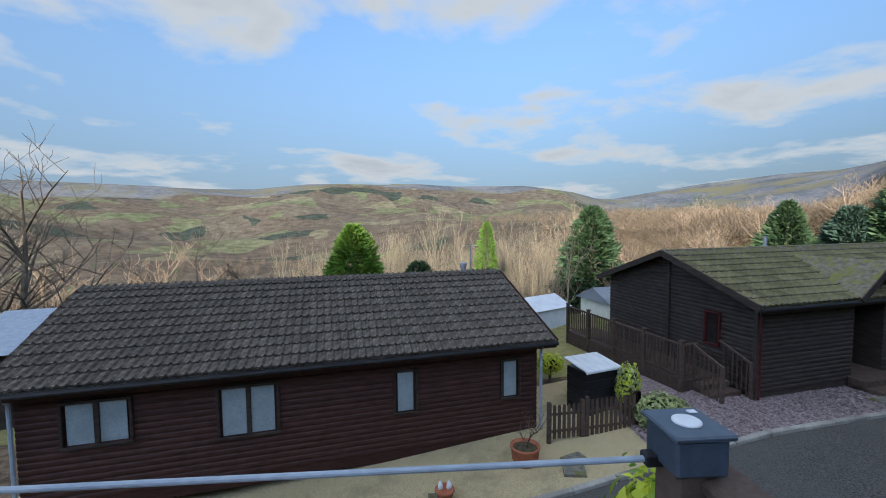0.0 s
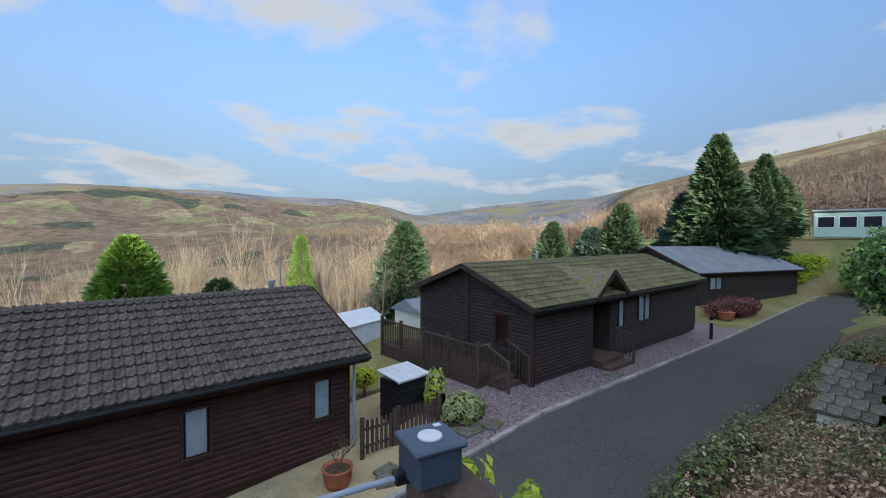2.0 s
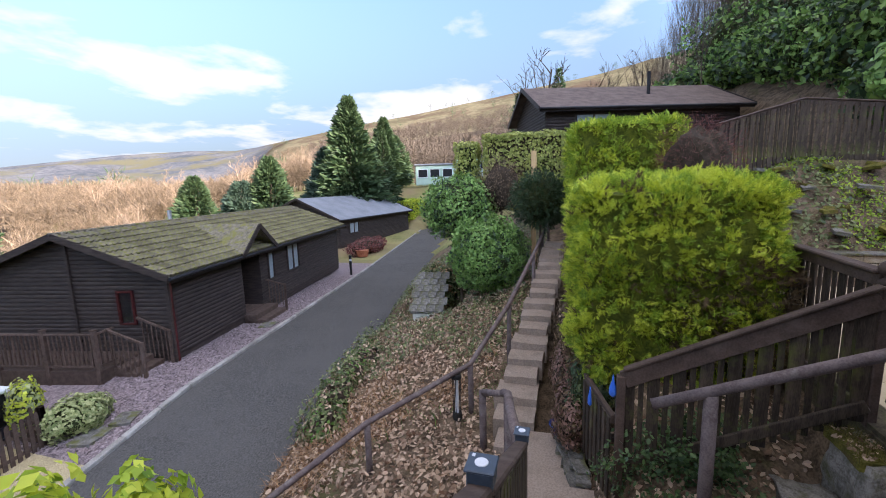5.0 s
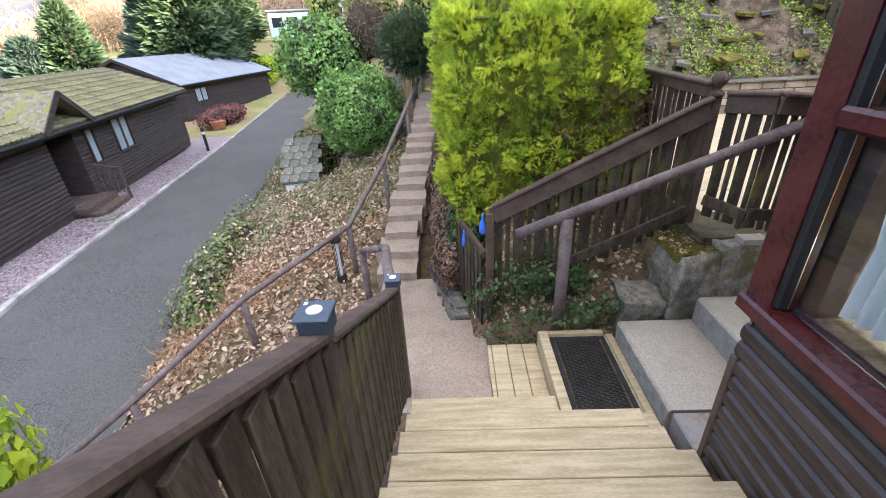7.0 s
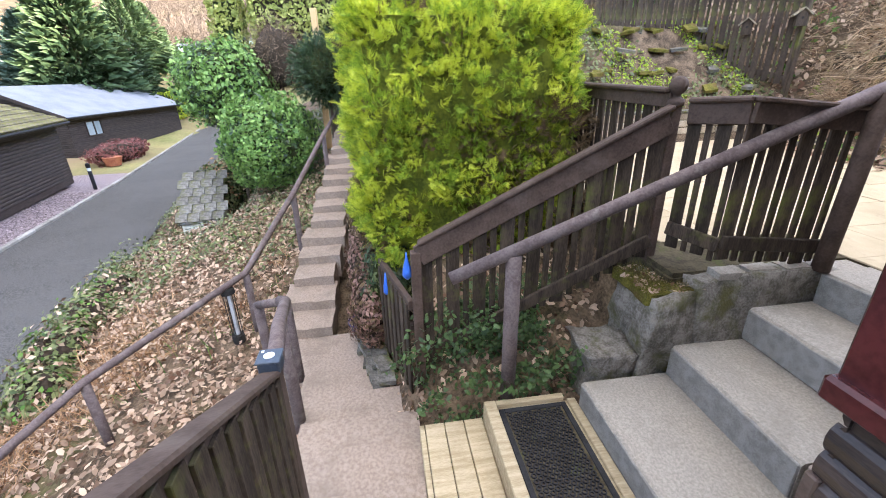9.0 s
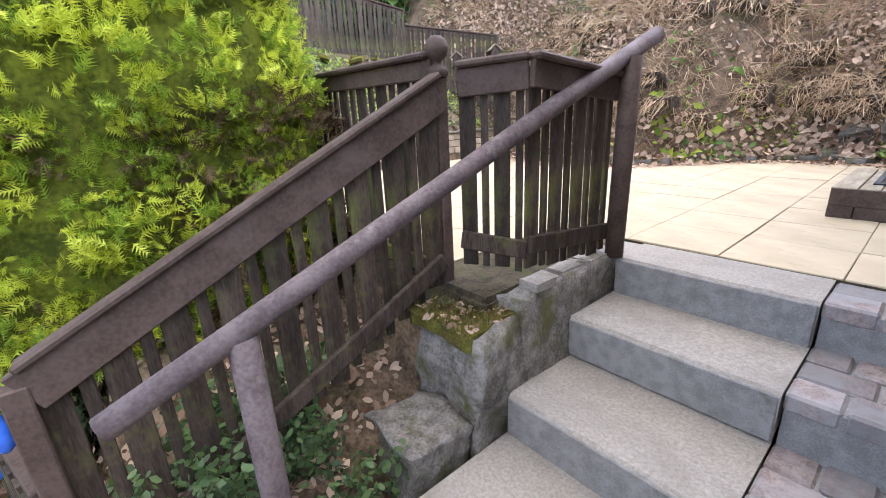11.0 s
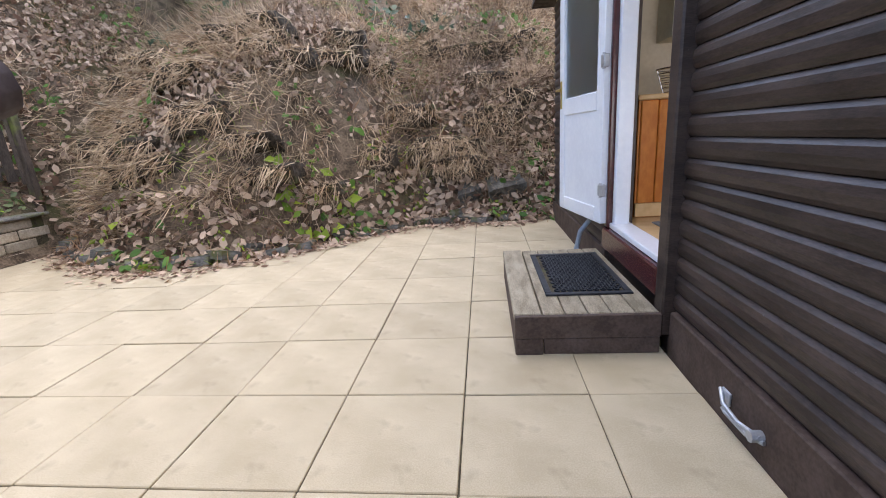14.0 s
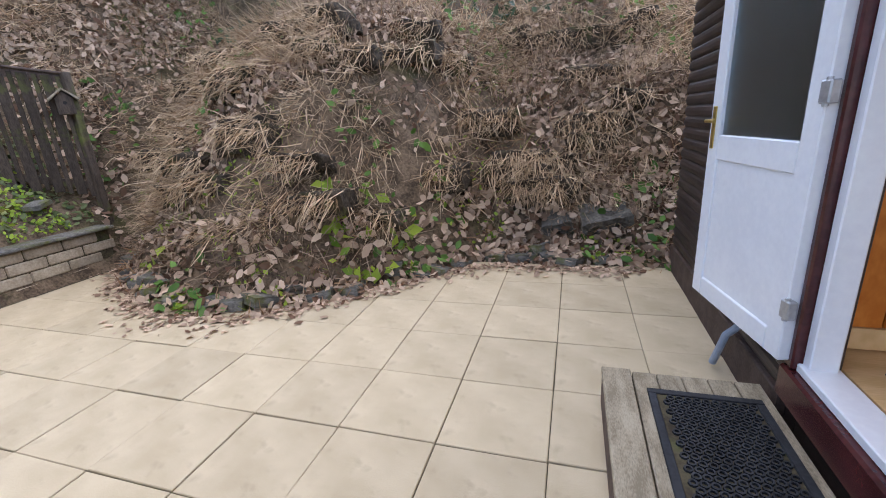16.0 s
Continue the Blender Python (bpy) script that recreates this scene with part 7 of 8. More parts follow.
def tuft_tree(seed, n, thin):
    g = np.random.default_rng(seed)
    d = g.normal(size=(n, 3))
    d /= np.linalg.norm(d, axis=1, keepdims=True)
    P = d * np.array([0.28, 0.28, 0.34]) * g.uniform(0.1, 1.0, (n, 1)) ** 0.7 * (1 + 0.25 * np.sin(d[:, :1] * 5 + seed) * np.sin(d[:, 2:] * 6)) + np.array([0, 0, 0.58])
    Z = d * 1.1 + np.array([0, 0, 0.7]) + g.normal(0, 0.5, (n, 3))
    V, F = scatter([(-0.09 * thin, 0, 0), (0.09 * thin, 0, 0), (0.0, 0.05, 1.0), (0.0, 0.0, 0.4), (0.05 * thin, 0, 0.5), (0.32, 0.1, 0.95)], [(0, 1, 2), (3, 4, 5)], P, frames(Z), 0.17 * g.uniform(0.6, 1.3, n))
    tv, tf = limb_arrays([(Vector((0, 0, 0)), Vector((0.02, 0.01, 0.75)), 0.016, 0.005)])
    return join([(V, F), (tv, tf)])


TUFTS = [tuft_tree(600 + k, 80, 0.6) for k in range(6)]
FINE_TUFTS = [tuft_tree(650 + k, 190, 0.28) for k in range(5)]


def far_wood(name, label, n, az0, az1, d0, d1, h0, h1, material, power=1.5, forms=TUFTS):
    pts = []
    while len(pts) < n:
        b_, d_ = radians(g5.uniform(az0, az1)), d0 + (d1 - d0) * g5.random() ** power
        x, y = d_ * math.sin(b_), d_ * math.cos(b_)
        if wavy(x, y, 26, 0.8) + 0.6 * wavy(x, y, 9, 0.3) > -0.55 and not (44 < x < 72 and 4 < y < 22):
            pts.append((x, y))
    return wood(name, label, forms, pts, g5.uniform(h0, h1, n), material, 1)


far_wood("hill_wood", "brown leafless woodland across the long eastern hillside", 1700, 56, 97, 120, 430, 8, 12, HILLTWIG, 1.0)
far_wood("hill_wood", "brown leafless woodland on the near eastern hillside", 330, 58, 97, 62, 130, 6, 9, HILLTWIG, 1.0, FINE_TUFTS)
far_wood("valley_wood", "russet leafless woodland filling the valley", 420, 27, 56, 66, 140, 5.5, 8, BROWNTWIG, 1.0, FINE_TUFTS)
far_wood("valley_wood", "russet leafless woodland further down the valley", 600, 27, 56, 140, 400, 7, 10, BROWNTWIG, 1.0)
P_ = scatter_xy(150, 19, 46, -22, -3, 31, lambda x, y: y < bank_foot(x) - 3 and y < -0.12 * x - 1)
wood("hill_wood", "fine-twigged bare trees on the slope above the upper lodge", SLENDER, P_, g5.uniform(6, 10, 150), GREYBARK, 10)
far_wood("valley_wood", "russet leafless woodland on the valley side", 800, -52, 28, 95, 520, 8, 12, BROWNTWIG, 1.2)
far_wood("valley_wood", "grey-brown leafless copses on the far valley side", 500, -52, 40, 300, 900, 9, 13, GREYBARK, 1.0)
far_wood("spruce_wood", "dark evergreen trees among the leafless woods", 170, -50, 96, 110, 700, 7, 14, NEEDLE, 1.0)
# big bare trees that stand singly beyond the first lodge
for k, (x, y, h) in enumerate(((-17.5, 20.5, 10.5), (-20.5, 24, 12.5), (-24, 22, 12), (-14.5, 27, 9.5))):
    t = thing("bare_tree", "spreading bare oak beyond the lodges", "tree", (x, y, float(land(x, y)) - 0.2), 70 * k, "bare oaks")
    V, F = limb_arrays(limbs(400 + k, h, 0.24, 3, 10, 0.95, 0.3, 0.18, 0.18, 5, 0.6), 0.014)
    part("branchwork", fast_mesh("branchwork", V, F, GREYBARK), GREYBARK, t)

NSPRAY = ([(-0.11, 0, 0), (0.11, 0, 0), (0.17, 0.02, 0.4), (-0.17, 0.02, 0.4), (0.08, -0.06, 0.8), (-0.08, -0.06, 0.8), (0, -0.16, 1.05)],
          [(0, 1, 2), (0, 2, 3), (3, 2, 4), (3, 4, 5), (5, 4, 6)])


def conifer(label, x, y, h, r, material, seed, n=900, full=0.1, droop=0.25, top=1.0, size=0.5):
    """A conifer: trunk and a crown of drooping sprays in uneven whorls."""
    g = np.random.default_rng(seed)
    t = thing("conifer", label, "tree", (x, y, float(land(x, y)) - 0.2), 0)
    part("trunk", Mesh().tube([(0, 0, 0), (0.02, 0, h * 0.5), (0, 0, h * 0.97)], [r * 0.09, r * 0.06, 0.02], 7), BARK, t)
    u = g.random(n) ** 0.75
    az = g.uniform(0, 2 * np.pi, n)
    whorl = 0.92 + 0.08 * np.sin(u * h * 4.1 + 0.7 * np.sin(az * 2))
    prof = ((1 - u) ** (0.85 * top) + 0.02) * np.minimum(1, 0.45 + u * 4)
    rad = r * prof * whorl * (1 + 0.2 * np.sin(az * 3 + seed + u * 5) + 0.12 * np.sin(az * 7 + u * 23)) * (0.3 + 0.8 * g.random(n) ** 0.5)
    P = np.stack([rad * np.cos(az), rad * np.sin(az), h * (full + (1 - full) * u) - rad * droop], axis=1)
    D = np.stack([np.cos(az), np.sin(az), -droop * np.ones(n) + 0.9 * u], axis=1)
    R = frames(D + g.normal(0, 0.25, (n, 3)))
    V, F = scatter(*NSPRAY, P, R, size * g.uniform(0.7, 1.3, n) * (0.55 + 0.7 * (1 - u)) * r / 2.0)
    part("crown", fast_mesh("crown", V, F, material), material, t)
    return t


for (lab, x, y, h, r, m, n, top) in (
        ("dark rounded pine beyond the lodges", 13.6, 31.0, 9.5, 2.6, NEEDLE, 1500, 0.55),
        ("tall dark spruce beyond the lane", 40.0, 21.5, 13.5, 3.6, NEEDLE, 2000, 0.9),
        ("slim dark spruce beside the lane", 43.5, 19.5, 10.0, 1.9, NEEDLE, 1000, 0.9),
        ("dark spruce above the lodge roofs", 33.5, 26.5, 8.0, 2.6, NEEDLE, 1400, 0.7),
        ("dark spruce above the lodge roofs", 27.0, 28.5, 7.6, 2.3, NEEDLE, 1300, 0.7),
        ("blue-green pine above the lodge roofs", 32.0, 28.5, 6.6, 2.4, NEEDLEB, 1200, 0.5),
        ("blue-green pine behind the grey roof", 40.5, 24.5, 8.4, 2.8, NEEDLEB, 1300, 0.5),
        ("bright lime-green cypress behind the first lodge", -3.2, 23.5, 7.3, 2.0, LIMEC, 1700, 0.55),
        ("narrow ivy-green fir beyond the first lodge", -15.0, 29.5, 6.6, 1.3, LIMEC, 900, 0.7),
        ("tall ivy-clad yellow-green tree in the wood", 7.5, 42.0, 12.0, 1.5, LIMEC, 1000, 0.5),
        ("dark yew behind the first lodge", 0.4, 25.0, 5.2, 1.6, NEEDLE, 900, 0.5),
        ("dark holly beyond the first lodge", -22.0, 20.0, 5.0, 1.7, NEEDLE, 900, 0.5),
        ("thin dark larch on the hillside", 54.0, 6.0, 11.5, 1.9, NEEDLE, 420, 0.9),
        ("thin dark larch on the hillside", 52.0, 1.2, 14.5, 2.2, NEEDLE, 480, 0.9),
        ("dark pine beside the caravans", 50.0, 24.0, 6.0, 2.2, NEEDLEB, 900, 0.5),
        ("dark fir beside the lane", 62.0, 26.0, 8.0, 2.8, NEEDLE, 1200, 0.8),
        ("dark fir beside the lane", 56.0, 25.0, 10.0, 2.8, NEEDLE, 1200, 0.8)):
    conifer(lab, x, y, h, r, m, int(abs(x * 13 + y * 7)), int(n * 5.0), top=top, size=0.46)

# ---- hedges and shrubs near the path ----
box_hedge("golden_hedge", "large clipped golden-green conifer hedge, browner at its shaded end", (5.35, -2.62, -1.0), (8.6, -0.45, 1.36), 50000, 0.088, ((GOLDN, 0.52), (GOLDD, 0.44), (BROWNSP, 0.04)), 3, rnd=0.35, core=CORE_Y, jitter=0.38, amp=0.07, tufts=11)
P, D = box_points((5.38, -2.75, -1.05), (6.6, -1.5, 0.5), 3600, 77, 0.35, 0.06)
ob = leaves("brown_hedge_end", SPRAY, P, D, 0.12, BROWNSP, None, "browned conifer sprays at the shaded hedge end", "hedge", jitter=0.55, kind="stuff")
box_hedge("green_hedge", "clipped bright green conifer hedge behind the golden one", (10.5, -2.75, 0.6), (12.8, -0.35, 2.72), 18000, 0.115, ((GOLDD, 0.7), (GOLDN, 0.3)), 4, rnd=0.35, core=CORE_Y, tufts=9)
box_hedge("privet_hedge", "pale clipped hedge below the upper lodge", (14.7, -0.2, 0.5), (15.5, 2.5, 3.0), 9000, 0.11, ((PRIVET, 1.0),), 5, tmpl=LEAF, rnd=0.12, core=CORE_B, amp=0.03)
box_hedge("privet_hedge", "pale clipped hedge block at the hedge end", (14.9, 2.75, 0.4), (15.7, 3.6, 2.8), 3200, 0.11, ((PRIVET, 1.0),), 6, tmpl=LEAF, rnd=0.12, amp=0.03)
bush("dogwood", "dusky red twiggy shrub behind the hedge", (9.8, -2.75, 1.6), (0.7, 0.7, 0.9), 3500, 0.13, ((HEATHER, 1.0),), 7, BLADE, core=CORE_B)
bush("laurel_bush", "large rounded pale green shrub beside the handrail", (12.5, 1.95, -0.7), (1.15, 1.15, 1.05), 15000, 0.1, ((LAUREL, 0.9), (DARKLEAF, 0.1)), 8)
bush("laurel_bush", "rounded dark green shrub further up the path", (13.95, 3.15, 0.6), (1.2, 1.2, 1.05), 9000, 0.11, ((LAUREL, 0.75), (DARKLEAF, 0.25)), 9)
bush("juniper_bush", "dark green juniper below the pale hedge", (12.9, 0.45, 0.85), (0.7, 0.75, 0.75), 3000, 0.14, ((DARKLEAF, 1.0),), 10, SPRAY)
bush("beech_bush", "brown twiggy bush before the pale hedge", (14.2, 1.8, 1.2), (0.6, 0.7, 0.95), 3600, 0.16, ((RUSTBARK, 0.5), (BROWNSP, 0.5)), 11, BLADE, core=CORE_B)
bush("ivy_mound", "dark ivy mound behind the bin store", (14.6, 3.9, -2.3), (1.1, 0.9, 0.8), 3200, 0.12, ((IVY, 0.7), (BRACKEN, 0.3)), 12)
bush("cotoneaster", "small dark-leaved shrub below the golden hedge", (5.85, -0.75, -1.35), (0.55, 0.35, 0.5), 4200, 0.05, ((DARKLEAF, 0.8), (IVY, 0.2)), 13, lumps=0.25)
bush("heather_bush", "pink-brown heather spilling beside the stone steps", (5.85, -0.48, -1.72), (0.55, 0.26, 0.42), 4200, 0.05, ((PINKB, 0.7), (BROWNSP, 0.3)), 36, core=CORE_B, stem=False)
bush("heather_bush", "pink-brown heather spilling beside the stone steps", (6.6, -0.42, -1.5), (0.6, 0.26, 0.5), 4200, 0.05, ((PINKB, 0.7), (BROWNSP, 0.3)), 37, core=CORE_B, stem=False)
bush("heather_bush", "brown twiggy edging beneath the hedge", (7.2, -0.45, -1.0), (1.0, 0.25, 0.55), 3600, 0.06, ((BROWNSP, 0.7), (DRYLEAF, 0.3)), 14, core=CORE_B)
bush("heather_bush", "brown twiggy edging beneath the hedge", (9.2, -0.55, -0.2), (1.2, 0.3, 0.7), 3000, 0.07, ((BROWNSP, 0.7), (DRYLEAF, 0.3)), 15, core=CORE_B)
bush("variegated_bush", "cream and green variegated bush on slate chips", (5.75, 9.15, -3.05), (0.62, 0.5, 0.38), 3600, 0.085, ((VARIEG, 1.0),), 16)
bush("euonymus", "yellow-green shrub beside the deck", (5.35, 9.9, -2.75), (0.3, 0.3, 0.55), 1200, 0.09, ((GOLDN, 0.5), (VARIEG, 0.5)), 17)
bush("euonymus", "yellow shrub behind the storage box", (4.2, 12.4, -3.0), (0.4, 0.3, 0.3), 1200, 0.09, ((GOLDN, 1.0),), 18)
bush("spotted_laurel", "young yellow-green shrub growing by the deck", (1.8, 2.75, -1.0), (0.36, 0.32, 0.6), 1500, 0.12, ((GOLDD, 0.4), (GOLDN, 0.6)), 19, lumps=0.3, core=None)
bush("spotted_laurel", "young yellow-green shrub growing by the deck", (2.3, 2.5, -1.15), (0.32, 0.3, 0.55), 1100, 0.11, ((GOLDD, 0.5), (GOLDN, 0.5)), 20, lumps=0.3, core=None)
bush("heather_bed", "dusky red heather mounds before the grey-roofed lodge", (28.5, 14.2, -3.0), (2.6, 1.0, 0.6), 3600, 0.13, ((HEATHER, 1.0),), 21, core=CORE_B)
for k in (0,):
    box_hedge("lane_hedge", "clipped yellow-green hedge along the lane", (43 + 6.5 * k, 16.7 + 1.5 * k, float(land(46 + 6.5 * k, 17.7 + 1.5 * k)) - 0.4), (49 + 6.5 * k, 18.8 + 1.5 * k, float(land(46 + 6.5 * k, 17.7 + 1.5 * k)) + 1.5), 2600, 0.34, ((GOLDD, 0.5), (GOLDN, 0.5)), 30 + k, rnd=0.5)
bush("lane_hedge", "low green hedge mound by the caravans", (48, 13.5, -2.2), (3.0, 1.6, 0.9), 2400, 0.3, ((GOLDD, 1.0),), 34)
for k, (x, dy, rx, rz) in enumerate(((6.6, 0.62, 0.5, 0.46), (7.4, 0.5, 0.6, 0.5), (8.3, 0.5, 0.65, 0.5), (9.3, 0.55, 0.7, 0.5))):
    yy = ROADS[0] + ROADS[1] * x - dy
    bush("ivy_mound", "glossy ivy and bramble mound spilling to the lane edge", (x, yy, float(road_z(x)) + rz * 0.45), (rx, 0.42, rz), 1900, 0.085, ((IVY, 0.62), (FERN, 0.14), (DRYLEAF, 0.24)), 90 + k, tmpl=LEAF, lumps=0.3, stem=False, core=CORE_B)
# evergreen thicket above the upper lodge
for k, (x, y, rr) in enumerate(((15.5, -10.5, 2.4), (19, -11.5, 2.8), (12.5, -12.2, 2.4), (23, -12, 3.0), (10.0, -14.5, 2.6), (27, -9, 2.8), (16.5, -14.5, 2.8), (17.2, -9.2, 1.5), (19.6, -9.2, 1.6), (22.0, -8.9, 1.7), (24.4, -8.3, 1.7), (14.6, -8.9, 1.3), (26.5, -6.2, 1.5), (21.0, -11.0, 2.2))):
    bush("rhododendron", "dark evergreen rhododendron thicket on the bank", (x, y, float(land(x, y)) + rr * 0.45), (rr, rr, rr * 0.8), 4200, 0.24, ((DARKLEAF, 0.4), (LAUREL, 0.6)), 50 + k, lumps=0.3)
# bare shrub in the tub
V, F = limb_arrays(limbs(500, 1.0, 0.02, 2, 12, 0.9, 0.5, 0.05, 0.2, 4, 0.7), 0.004)
part("bare_shrub", fast_mesh("bare_shrub", V, F, BARK), BARK, tp).matrix_basis = pose(0, 0, 0.32)

# ---- leaf litter, ivy, dead bracken and grasses ----


def on_land(xy):
    x, y = xy[:, 0], xy[:, 1]
    z = land(x, y)
    e = 0.08
    nrm = np.stack([-(land(x + e, y) - land(x - e, y)) / (2 * e), -(land(x, y + e) - land(x, y - e)) / (2 * e), np.ones(len(x))], axis=1)
    return np.stack([x, y, z], axis=1), nrm / np.linalg.norm(nrm, axis=1, keepdims=True)


def ground_cover(name, label, n, box, keep, tmpl, size, material, jitter, lift, seed, toward=None, cluster=0.0):
    g = np.random.default_rng(seed)
    xy = np.stack([g.uniform(box[0], box[1], n * 3), g.uniform(box[2], box[3], n * 3)], axis=1)
    if cluster:
        w = wavy(xy[:, 0], xy[:, 1], cluster, seed * 0.37) + 0.5 * wavy(xy[:, 0], xy[:, 1], cluster * 0.37, seed * 0.91)
        xy = xy[w + g.normal(0, 0.25, len(w)) > 0.15]
    xy = xy[keep(xy[:, 0], xy[:, 1])][:n]
    P, N = on_land(xy)
    P = P + N * (lift * g.random((len(P), 1)))
    Z = N + g.normal(0, jitter, N.shape)
    if toward is not None:
        Z = Z + np.asarray(toward)
    V, F = scatter(*tmpl, P, frames(Z), size * g.uniform(0.5, 1.4, len(P)))
    return tagged(new(name, fast_mesh(name, V, F, material)), label, "ground cover", kind="stuff")


def sbank(x, y):
    """The planted bank between the lane and the handrail."""
    return (y < ROADS[0] + ROADS[1] * x - 0.05) & (y > np.interp(x, [3, 4.9, 6.2, 7, 16, 24], [1.2, 0.35, 1.0, 0.85, 0.4, 0.4])) & ~((x > 12.2) & (x < 13.8) & (y > 3.2) & (y < 4.6))


def ivyzone(x, y):
    return sbank(x, y) & (((ROADS[0] + ROADS[1] * x - y < 0.7 + 0.3 * np.sin(x * 2.1)) & (x > 6.2)) | (x > 8.6 + 0.6 * np.sin(y * 3)))


def hband(x, y):
    return (bank_foot(x) - y > -0.05)


CUP = ([(0, -0.5, 0.06), (0.28, -0.15, 0.0), (0.2, 0.3, 0.1), (0, 0.5, 0.02), (-0.22, 0.28, 0.12), (-0.26, -0.15, 0.02)], [(0, 1, 2), (0, 2, 3), (0, 3, 4), (0, 4, 5)])
ground_cover("ivy", "glossy ivy mat on the bank beside the lane", 16000, (3.0, 22, 0.3, 8), ivyzone, CUP, 0.085, IVY, 0.45, 0.16, 61)
ground_cover("ivy", "glossy ivy trailing over the lane edge", 3000, (5.0, 16, 3.6, 6.4), lambda x, y: (np.abs(ROADS[0] + ROADS[1] * x - 0.25 - y + 0.15 * np.sin(x * 3)) < 0.35) & (x < 12) & (x > 6.5), CUP, 0.085, IVY, 0.5, 0.45, 68)
ground_cover("dead_bracken", "collapsed straw-brown bracken on the bank", 5000, (3.0, 10.5, 1.0, 5.2), lambda x, y: sbank(x, y) & ~ivyzone(x, y), BLADE, 0.24, BRACKEN, 1.5, 0.10, 62, cluster=0.7)
ground_cover("fallen_leaves", "dry fallen leaves on the bank", 17000, (3.0, 16, 0.3, 5.5), sbank, CUP, 0.082, DRYLEAF, 0.6, 0.12, 63)
ground_cover("fallen_leaves", "dry fallen leaves below the deck and beside the steps", 2600, (3.2, 6.2, -2.6, 1.0), lambda x, y: (x > 4.05) | (y > 0.25), CUP, 0.07, DRYLEAF, 0.45, 0.06, 64)
ground_cover("bulb_shoots", "green spring bulb shoots on the bank", 260, (4.0, 10, 1.2, 4.2), lambda x, y: sbank(x, y) & (wavy(x, y, 0.5, 2.2) > 0.62), BLADE, 0.24, FERN, 0.2, 0.0, 65)
ground_cover("bramble", "small-leaved trailing green plant below the fence", 4200, (4.02, 4.95, -2.35, -0.95), lambda x, y: wavy(x, y, 0.3, 1.2) > -0.25, CUP, 0.05, BRAMBLE, 0.7, 0.42, 66)
ground_cover("path_grass", "mossy grass beside the stone steps", 2600, (6.4, 16, -0.2, 1.4), lambda x, y: (y > np.interp(x, STAIR_X, STAIR_Y) + 0.45) & (y < 1.2), BLADE, 0.1, FERN, 0.4, 0.0, 67)

# the steep bank behind the patio
BANK = (1.5, 12.5, -16.5, -7.4)
ground_cover("dead_grass", "hanging dead straw-coloured grass on the steep bank", 30000, BANK, lambda x, y: bank_foot(x) - y > 0.65, THIN, 0.40, STRAW, 0.7, 0.06, 71, toward=(0, 0.8, -0.9), cluster=0.35)
ground_cover("dead_grass", "tangled grey-brown stems over the steep bank", 22000, BANK, lambda x, y: bank_foot(x) - y > 0.35, THIN, 0.34, DEADSTEM, 1.0, 0.08, 72, toward=(0, 0.5, -0.4), cluster=0.5)
ground_cover("dead_bracken", "russet bracken fronds on the steep bank", 7000, BANK, lambda x, y: hband(x, y), BLADE, 0.26, BRACKEN, 1.0, 0.06, 79, toward=(0, 0.4, -0.4), cluster=0.5)
ground_cover("fallen_leaves", "dry brown leaves lying on the steep bank", 21000, BANK, lambda x, y: hband(x, y), CUP, 0.105, DRYLEAF, 0.7, 0.10, 73, cluster=0.6)
ground_cover("fallen_leaves", "drifts of pale dry leaves on the steep bank", 9000, BANK, lambda x, y: hband(x, y) & (bank_foot(x) - y < 0.75), CUP, 0.12, DRYLEAF, 0.55, 0.12, 80)
ground_cover("bank_greens", "small green weeds on the steep bank", 2400, BANK, lambda x, y: hband(x, y) & (wavy(x, y, 0.4, 1.7) > 0.35), CUP, 0.11, FERN, 0.6, 0.16, 74)
ground_cover("bank_moss", "moss tufts on the steep bank", 9000, BANK, lambda x, y: hband(x, y) & (wavy(x, y, 0.5, 0.4) > 0.4), BLADE, 0.11, GOLDD, 0.5, 0.0, 75)
ground_cover("bank_evergreen", "trailing evergreen leaves at the top of the bank", 1200, BANK, lambda x, y: (bank_foot(x) - y > 2.6) & (bank_foot(x) - y < 5) & (wavy(x, y, 0.7, 0.9) > 0.3), LEAF, 0.2, DARKLEAF, 0.6, 0.25, 76)
ground_cover("terrace_moss", "moss and small plants over the slate terraces", 5200, (9.75, 12, -8.6, -2.8), lambda x, y: wavy(x, y, 0.4, 2.9) > -0.2, CUP, 0.06, GOLDD, 0.5, 0.06, 77)
ground_cover("terrace_leaves", "ivy and leaf litter on the terraces", 2600, (9.75, 13, -9, -2.8), lambda x, y: x > 9.7, CUP, 0.085, IVY, 0.5, 0.06, 78, cluster=0.6)

ground_cover("bank_weeds", "tall fresh green weeds at the foot of the bank", 650, (4.2, 9.6, -12, -7), lambda x, y: (bank_foot(x) - y > 0.0) & (bank_foot(x) - y < 0.9) & (wavy(x, y, 0.33, 4.1) > 0.3), LEAF, 0.17, GOLDD, 0.6, 0.16, 81)
ground_cover("bank_moss", "bright yellow-green moss at the foot of the bank", 1500, (2.6, 9.6, -12, -7), lambda x, y: (bank_foot(x) - y > 0.05) & (bank_foot(x) - y < 1.3) & (wavy(x, y, 0.27, 2.3) > 0.45), CUP, 0.07, GOLDD, 0.6, 0.12, 82)

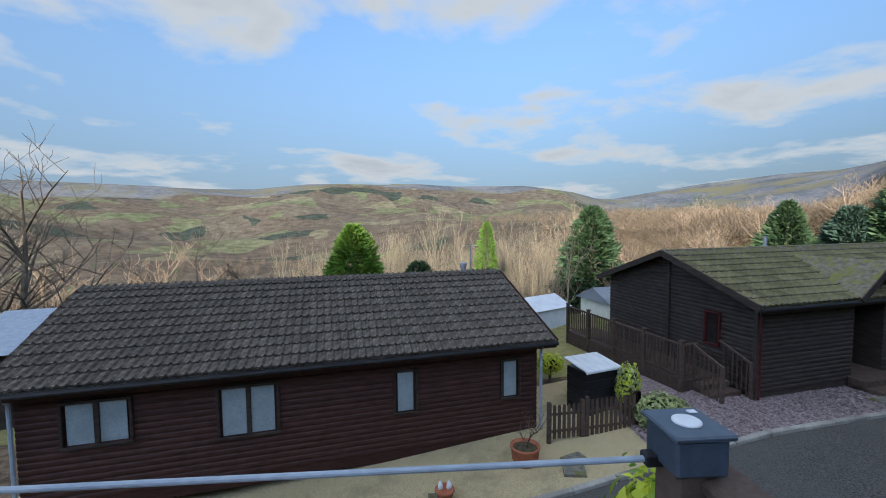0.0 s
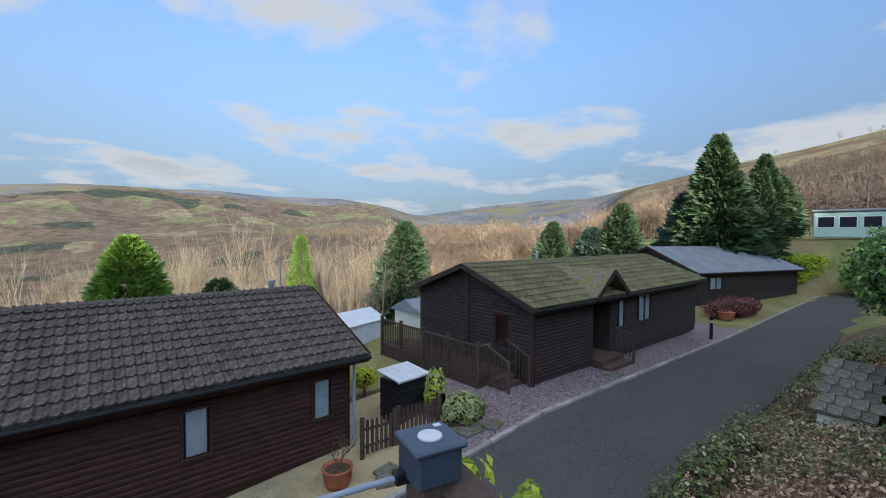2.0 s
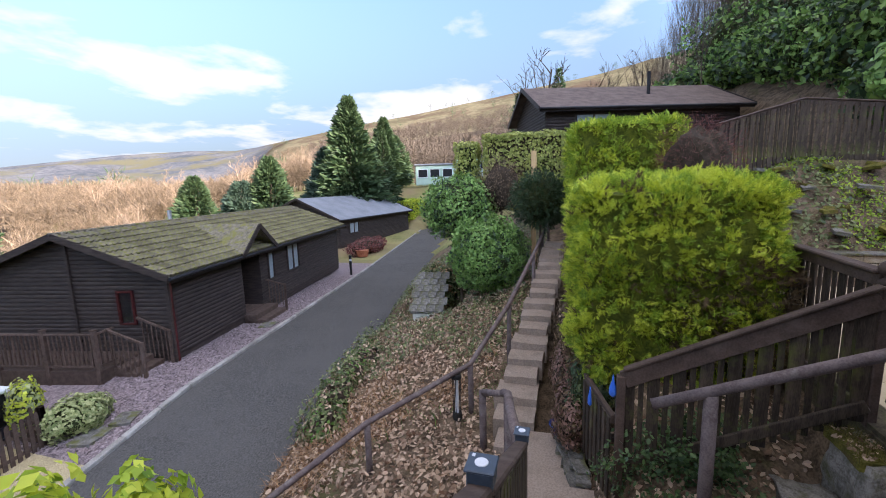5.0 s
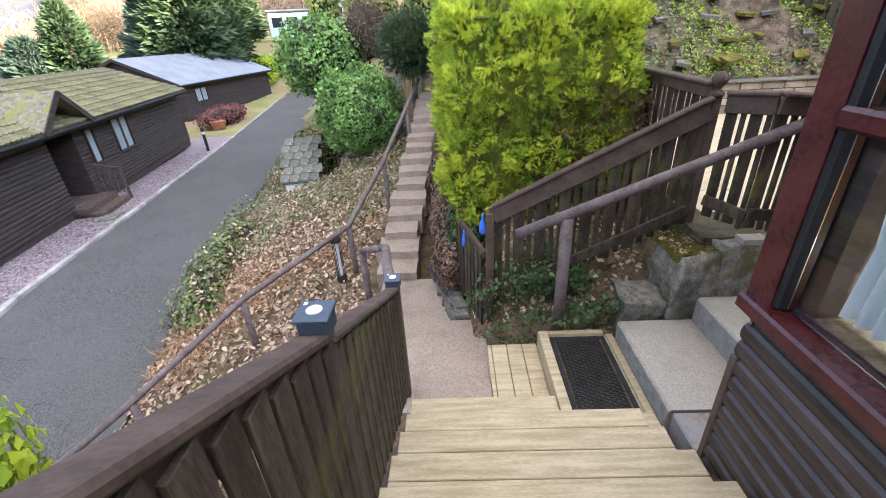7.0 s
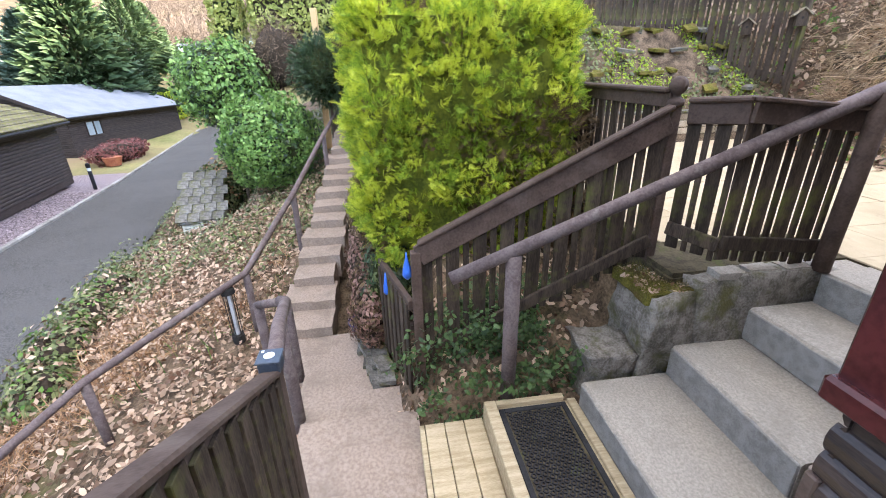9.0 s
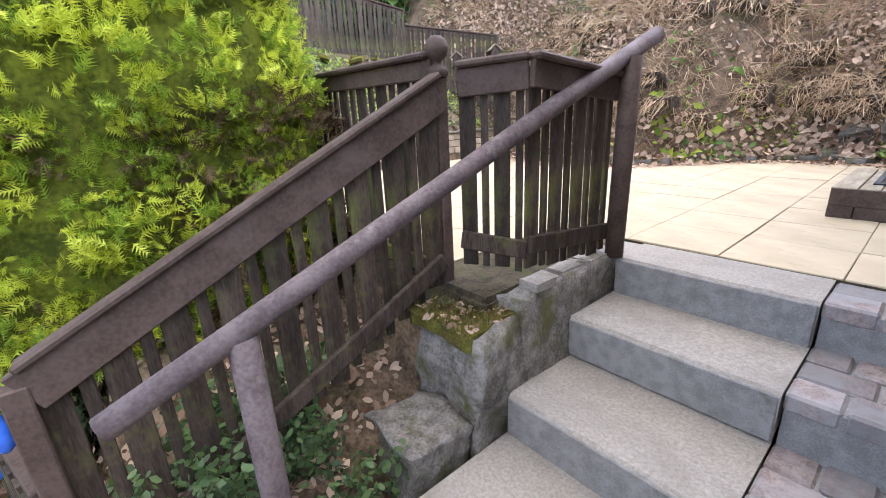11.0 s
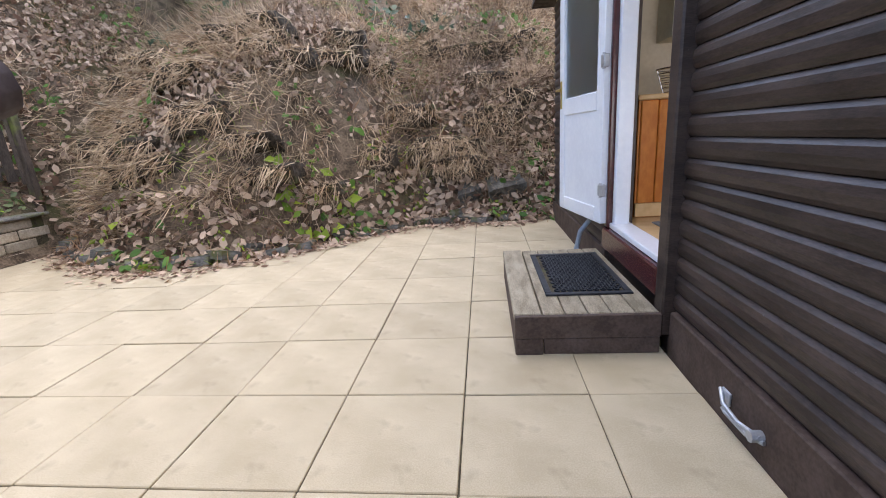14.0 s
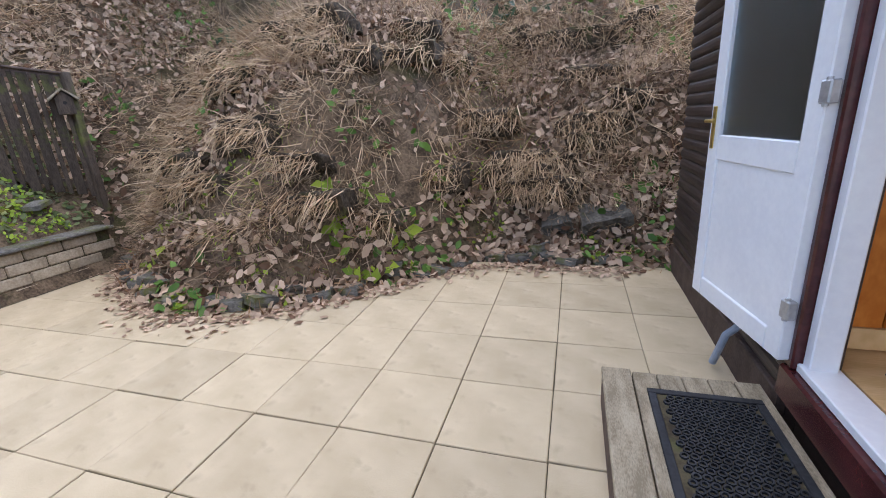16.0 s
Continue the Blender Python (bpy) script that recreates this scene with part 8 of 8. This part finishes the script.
clod_rand = random.Random(23)
g12 = np.random.default_rng(112)
HP, HD = [], []
for k in range(46):
    x = 2.4 + 7.2 * clod_rand.random()
    db = clod_rand.choice((0.75, 1.0, 1.25, 1.9, 2.4)) + clod_rand.uniform(-0.15, 0.15)
    y = float(bank_foot(x)) - db
    z = float(land(x, y))
    w_, h_ = clod_rand.uniform(0.18, 0.42), clod_rand.uniform(0.09, 0.19)
    solo("earth_clod", lump((x - w_, y - 0.22, z - h_ * 0.7), (x + w_, y + 0.16, z + h_), 0.085, 3.0 * k, 6), CLODM, "overhanging clod of dark earth and roots in the bank", "earth", "earth clods", smooth=True)
    n = int(w_ * 420)
    HP.append(np.stack([g12.uniform(x - w_, x + w_, n), y + g12.uniform(0.0, 0.2, n), z + h_ + g12.uniform(-0.1, 0.06, n)], axis=1))
HP = np.concatenate(HP)
HD = np.array([[0, 0.75, -0.55]]) + g12.normal(0, 0.32, HP.shape)
V, F = scatter(*THIN, HP, frames(HD), g12.uniform(0.2, 0.55, len(HP)))
tagged(new("hanging_grass", fast_mesh("hanging_grass", V, F, STRAW)), "long dead grass hanging from the clods of the bank", "grass", kind="stuff")

# stones along the foot of the bank
sr = random.Random(9)
for k in range(26):
    x = 3.0 + 6.3 * k / 25 + sr.uniform(-0.1, 0.1)
    y = float(bank_foot(x)) - sr.uniform(0.1, 0.3)
    s_ = sr.uniform(0.09, 0.2)
    m = lump((-s_, -s_ * 0.7, -0.06), (s_, s_ * 0.7, 0.04), 0.035, k, 3)
    solo("slate_stone", m, SLATE, "loose flat grey slate at the foot of the bank", "stone", "loose slates").matrix_basis = pose(x, y, float(land(x, y)) + 0.03, sr.uniform(-18, 12), sr.uniform(-12, 12), sr.uniform(0, 180))
for (x, y, s_, rz) in ((2.95, -9.85, 0.26, 4), (3.5, -9.85, 0.17, -8)):
    solo("rock_outcrop", lump((-s_, -0.2, -s_), (s_, 0.06, s_ * 0.8), 0.09, x, 7), ROCK, "grey rock face showing in the bank", "rock", "bank rocks").matrix_basis = pose(x, y - 0.06, -0.3, -24, 14, rz)
# litter along the patio's edge
g9 = np.random.default_rng(91)
n = 1300
x = g9.uniform(2.6, 9.4, n)
y = np.interp(x, np.linspace(2, 10, 60), bank_foot(np.linspace(2, 10, 60))) + np.abs(g9.normal(0, 0.16, n)) + 0.05 * np.sin(x * 9)
P = np.stack([x, y, np.full(n, PZ + 0.012)], axis=1)
V, F = scatter(*CUP, P, frames(np.array([[0, 0, 1.0]]) + g9.normal(0, 0.25, (n, 3))), 0.07 * g9.uniform(0.5, 1.4, n))
tagged(new("fallen_leaves", fast_mesh("fallen_leaves", V, F, DRYLEAF)), "dry leaves blown along the patio edge", "leaves", kind="stuff")

# moss tufts on the block beside the steps
g7 = np.random.default_rng(17)
n = 2600
P = np.stack([g7.uniform(SX1 + 0.06, 4.4, n), g7.uniform(-2.86, -2.46, n), np.full(n, -0.715)], axis=1)
V, F = scatter(*BLADE, P, frames(np.array([[0, 0, 1.0]]) + g7.normal(0, 0.5, (n, 3))), 0.05 * g7.uniform(0.5, 1.5, n))
tagged(new("moss_tufts", fast_mesh("moss_tufts", V, F, [MOSSL])), "yellow-green moss tufts on the concrete block", "moss", kind="stuff")
n = 160
P = np.stack([g7.uniform(SX1 + 0.02, 4.4, n), g7.uniform(-2.9, -2.46, n), np.full(n, -0.70)], axis=1)
V, F = scatter(*CUP, P, frames(np.array([[0, 0, 1.0]]) + g7.normal(0, 0.4, (n, 3))), 0.035 * g7.uniform(0.5, 1.5, n))
tagged(new("dry_bits", fast_mesh("dry_bits", V, F, [DRYLEAF])), "small dry leaf bits caught in the moss", "leaves", kind="stuff")

# loose chips over the gravel beds
g8 = np.random.default_rng(28)


def chips(name, label, n, x0, x1, depth, material, size):
    x = g8.uniform(x0, x1, n)
    y = ROADN[0] + 0.16 + ROADN[1] * x + depth * g8.random(n)
    P = np.stack([x, y, road_z(x) + 0.02], axis=1)
    V, F = scatter(*CHIP, P, frames(np.array([[0, 0, 1.0]]) + g8.normal(0, 0.35, (n, 3))), size * g8.uniform(0.5, 1.5, n))
    tagged(new(name, fast_mesh(name, V, F, material)), label, "gravel", kind="stuff")


chips("slate_chips", "loose purple slate chips before the lodge", 14000, 5.0, 20.0, 2.3, SLATECH, 0.07)
chips("pea_gravel", "loose yellow gravel beside the first lodge", 12000, -4.0, 5.0, 2.4, PEAG, 0.035)
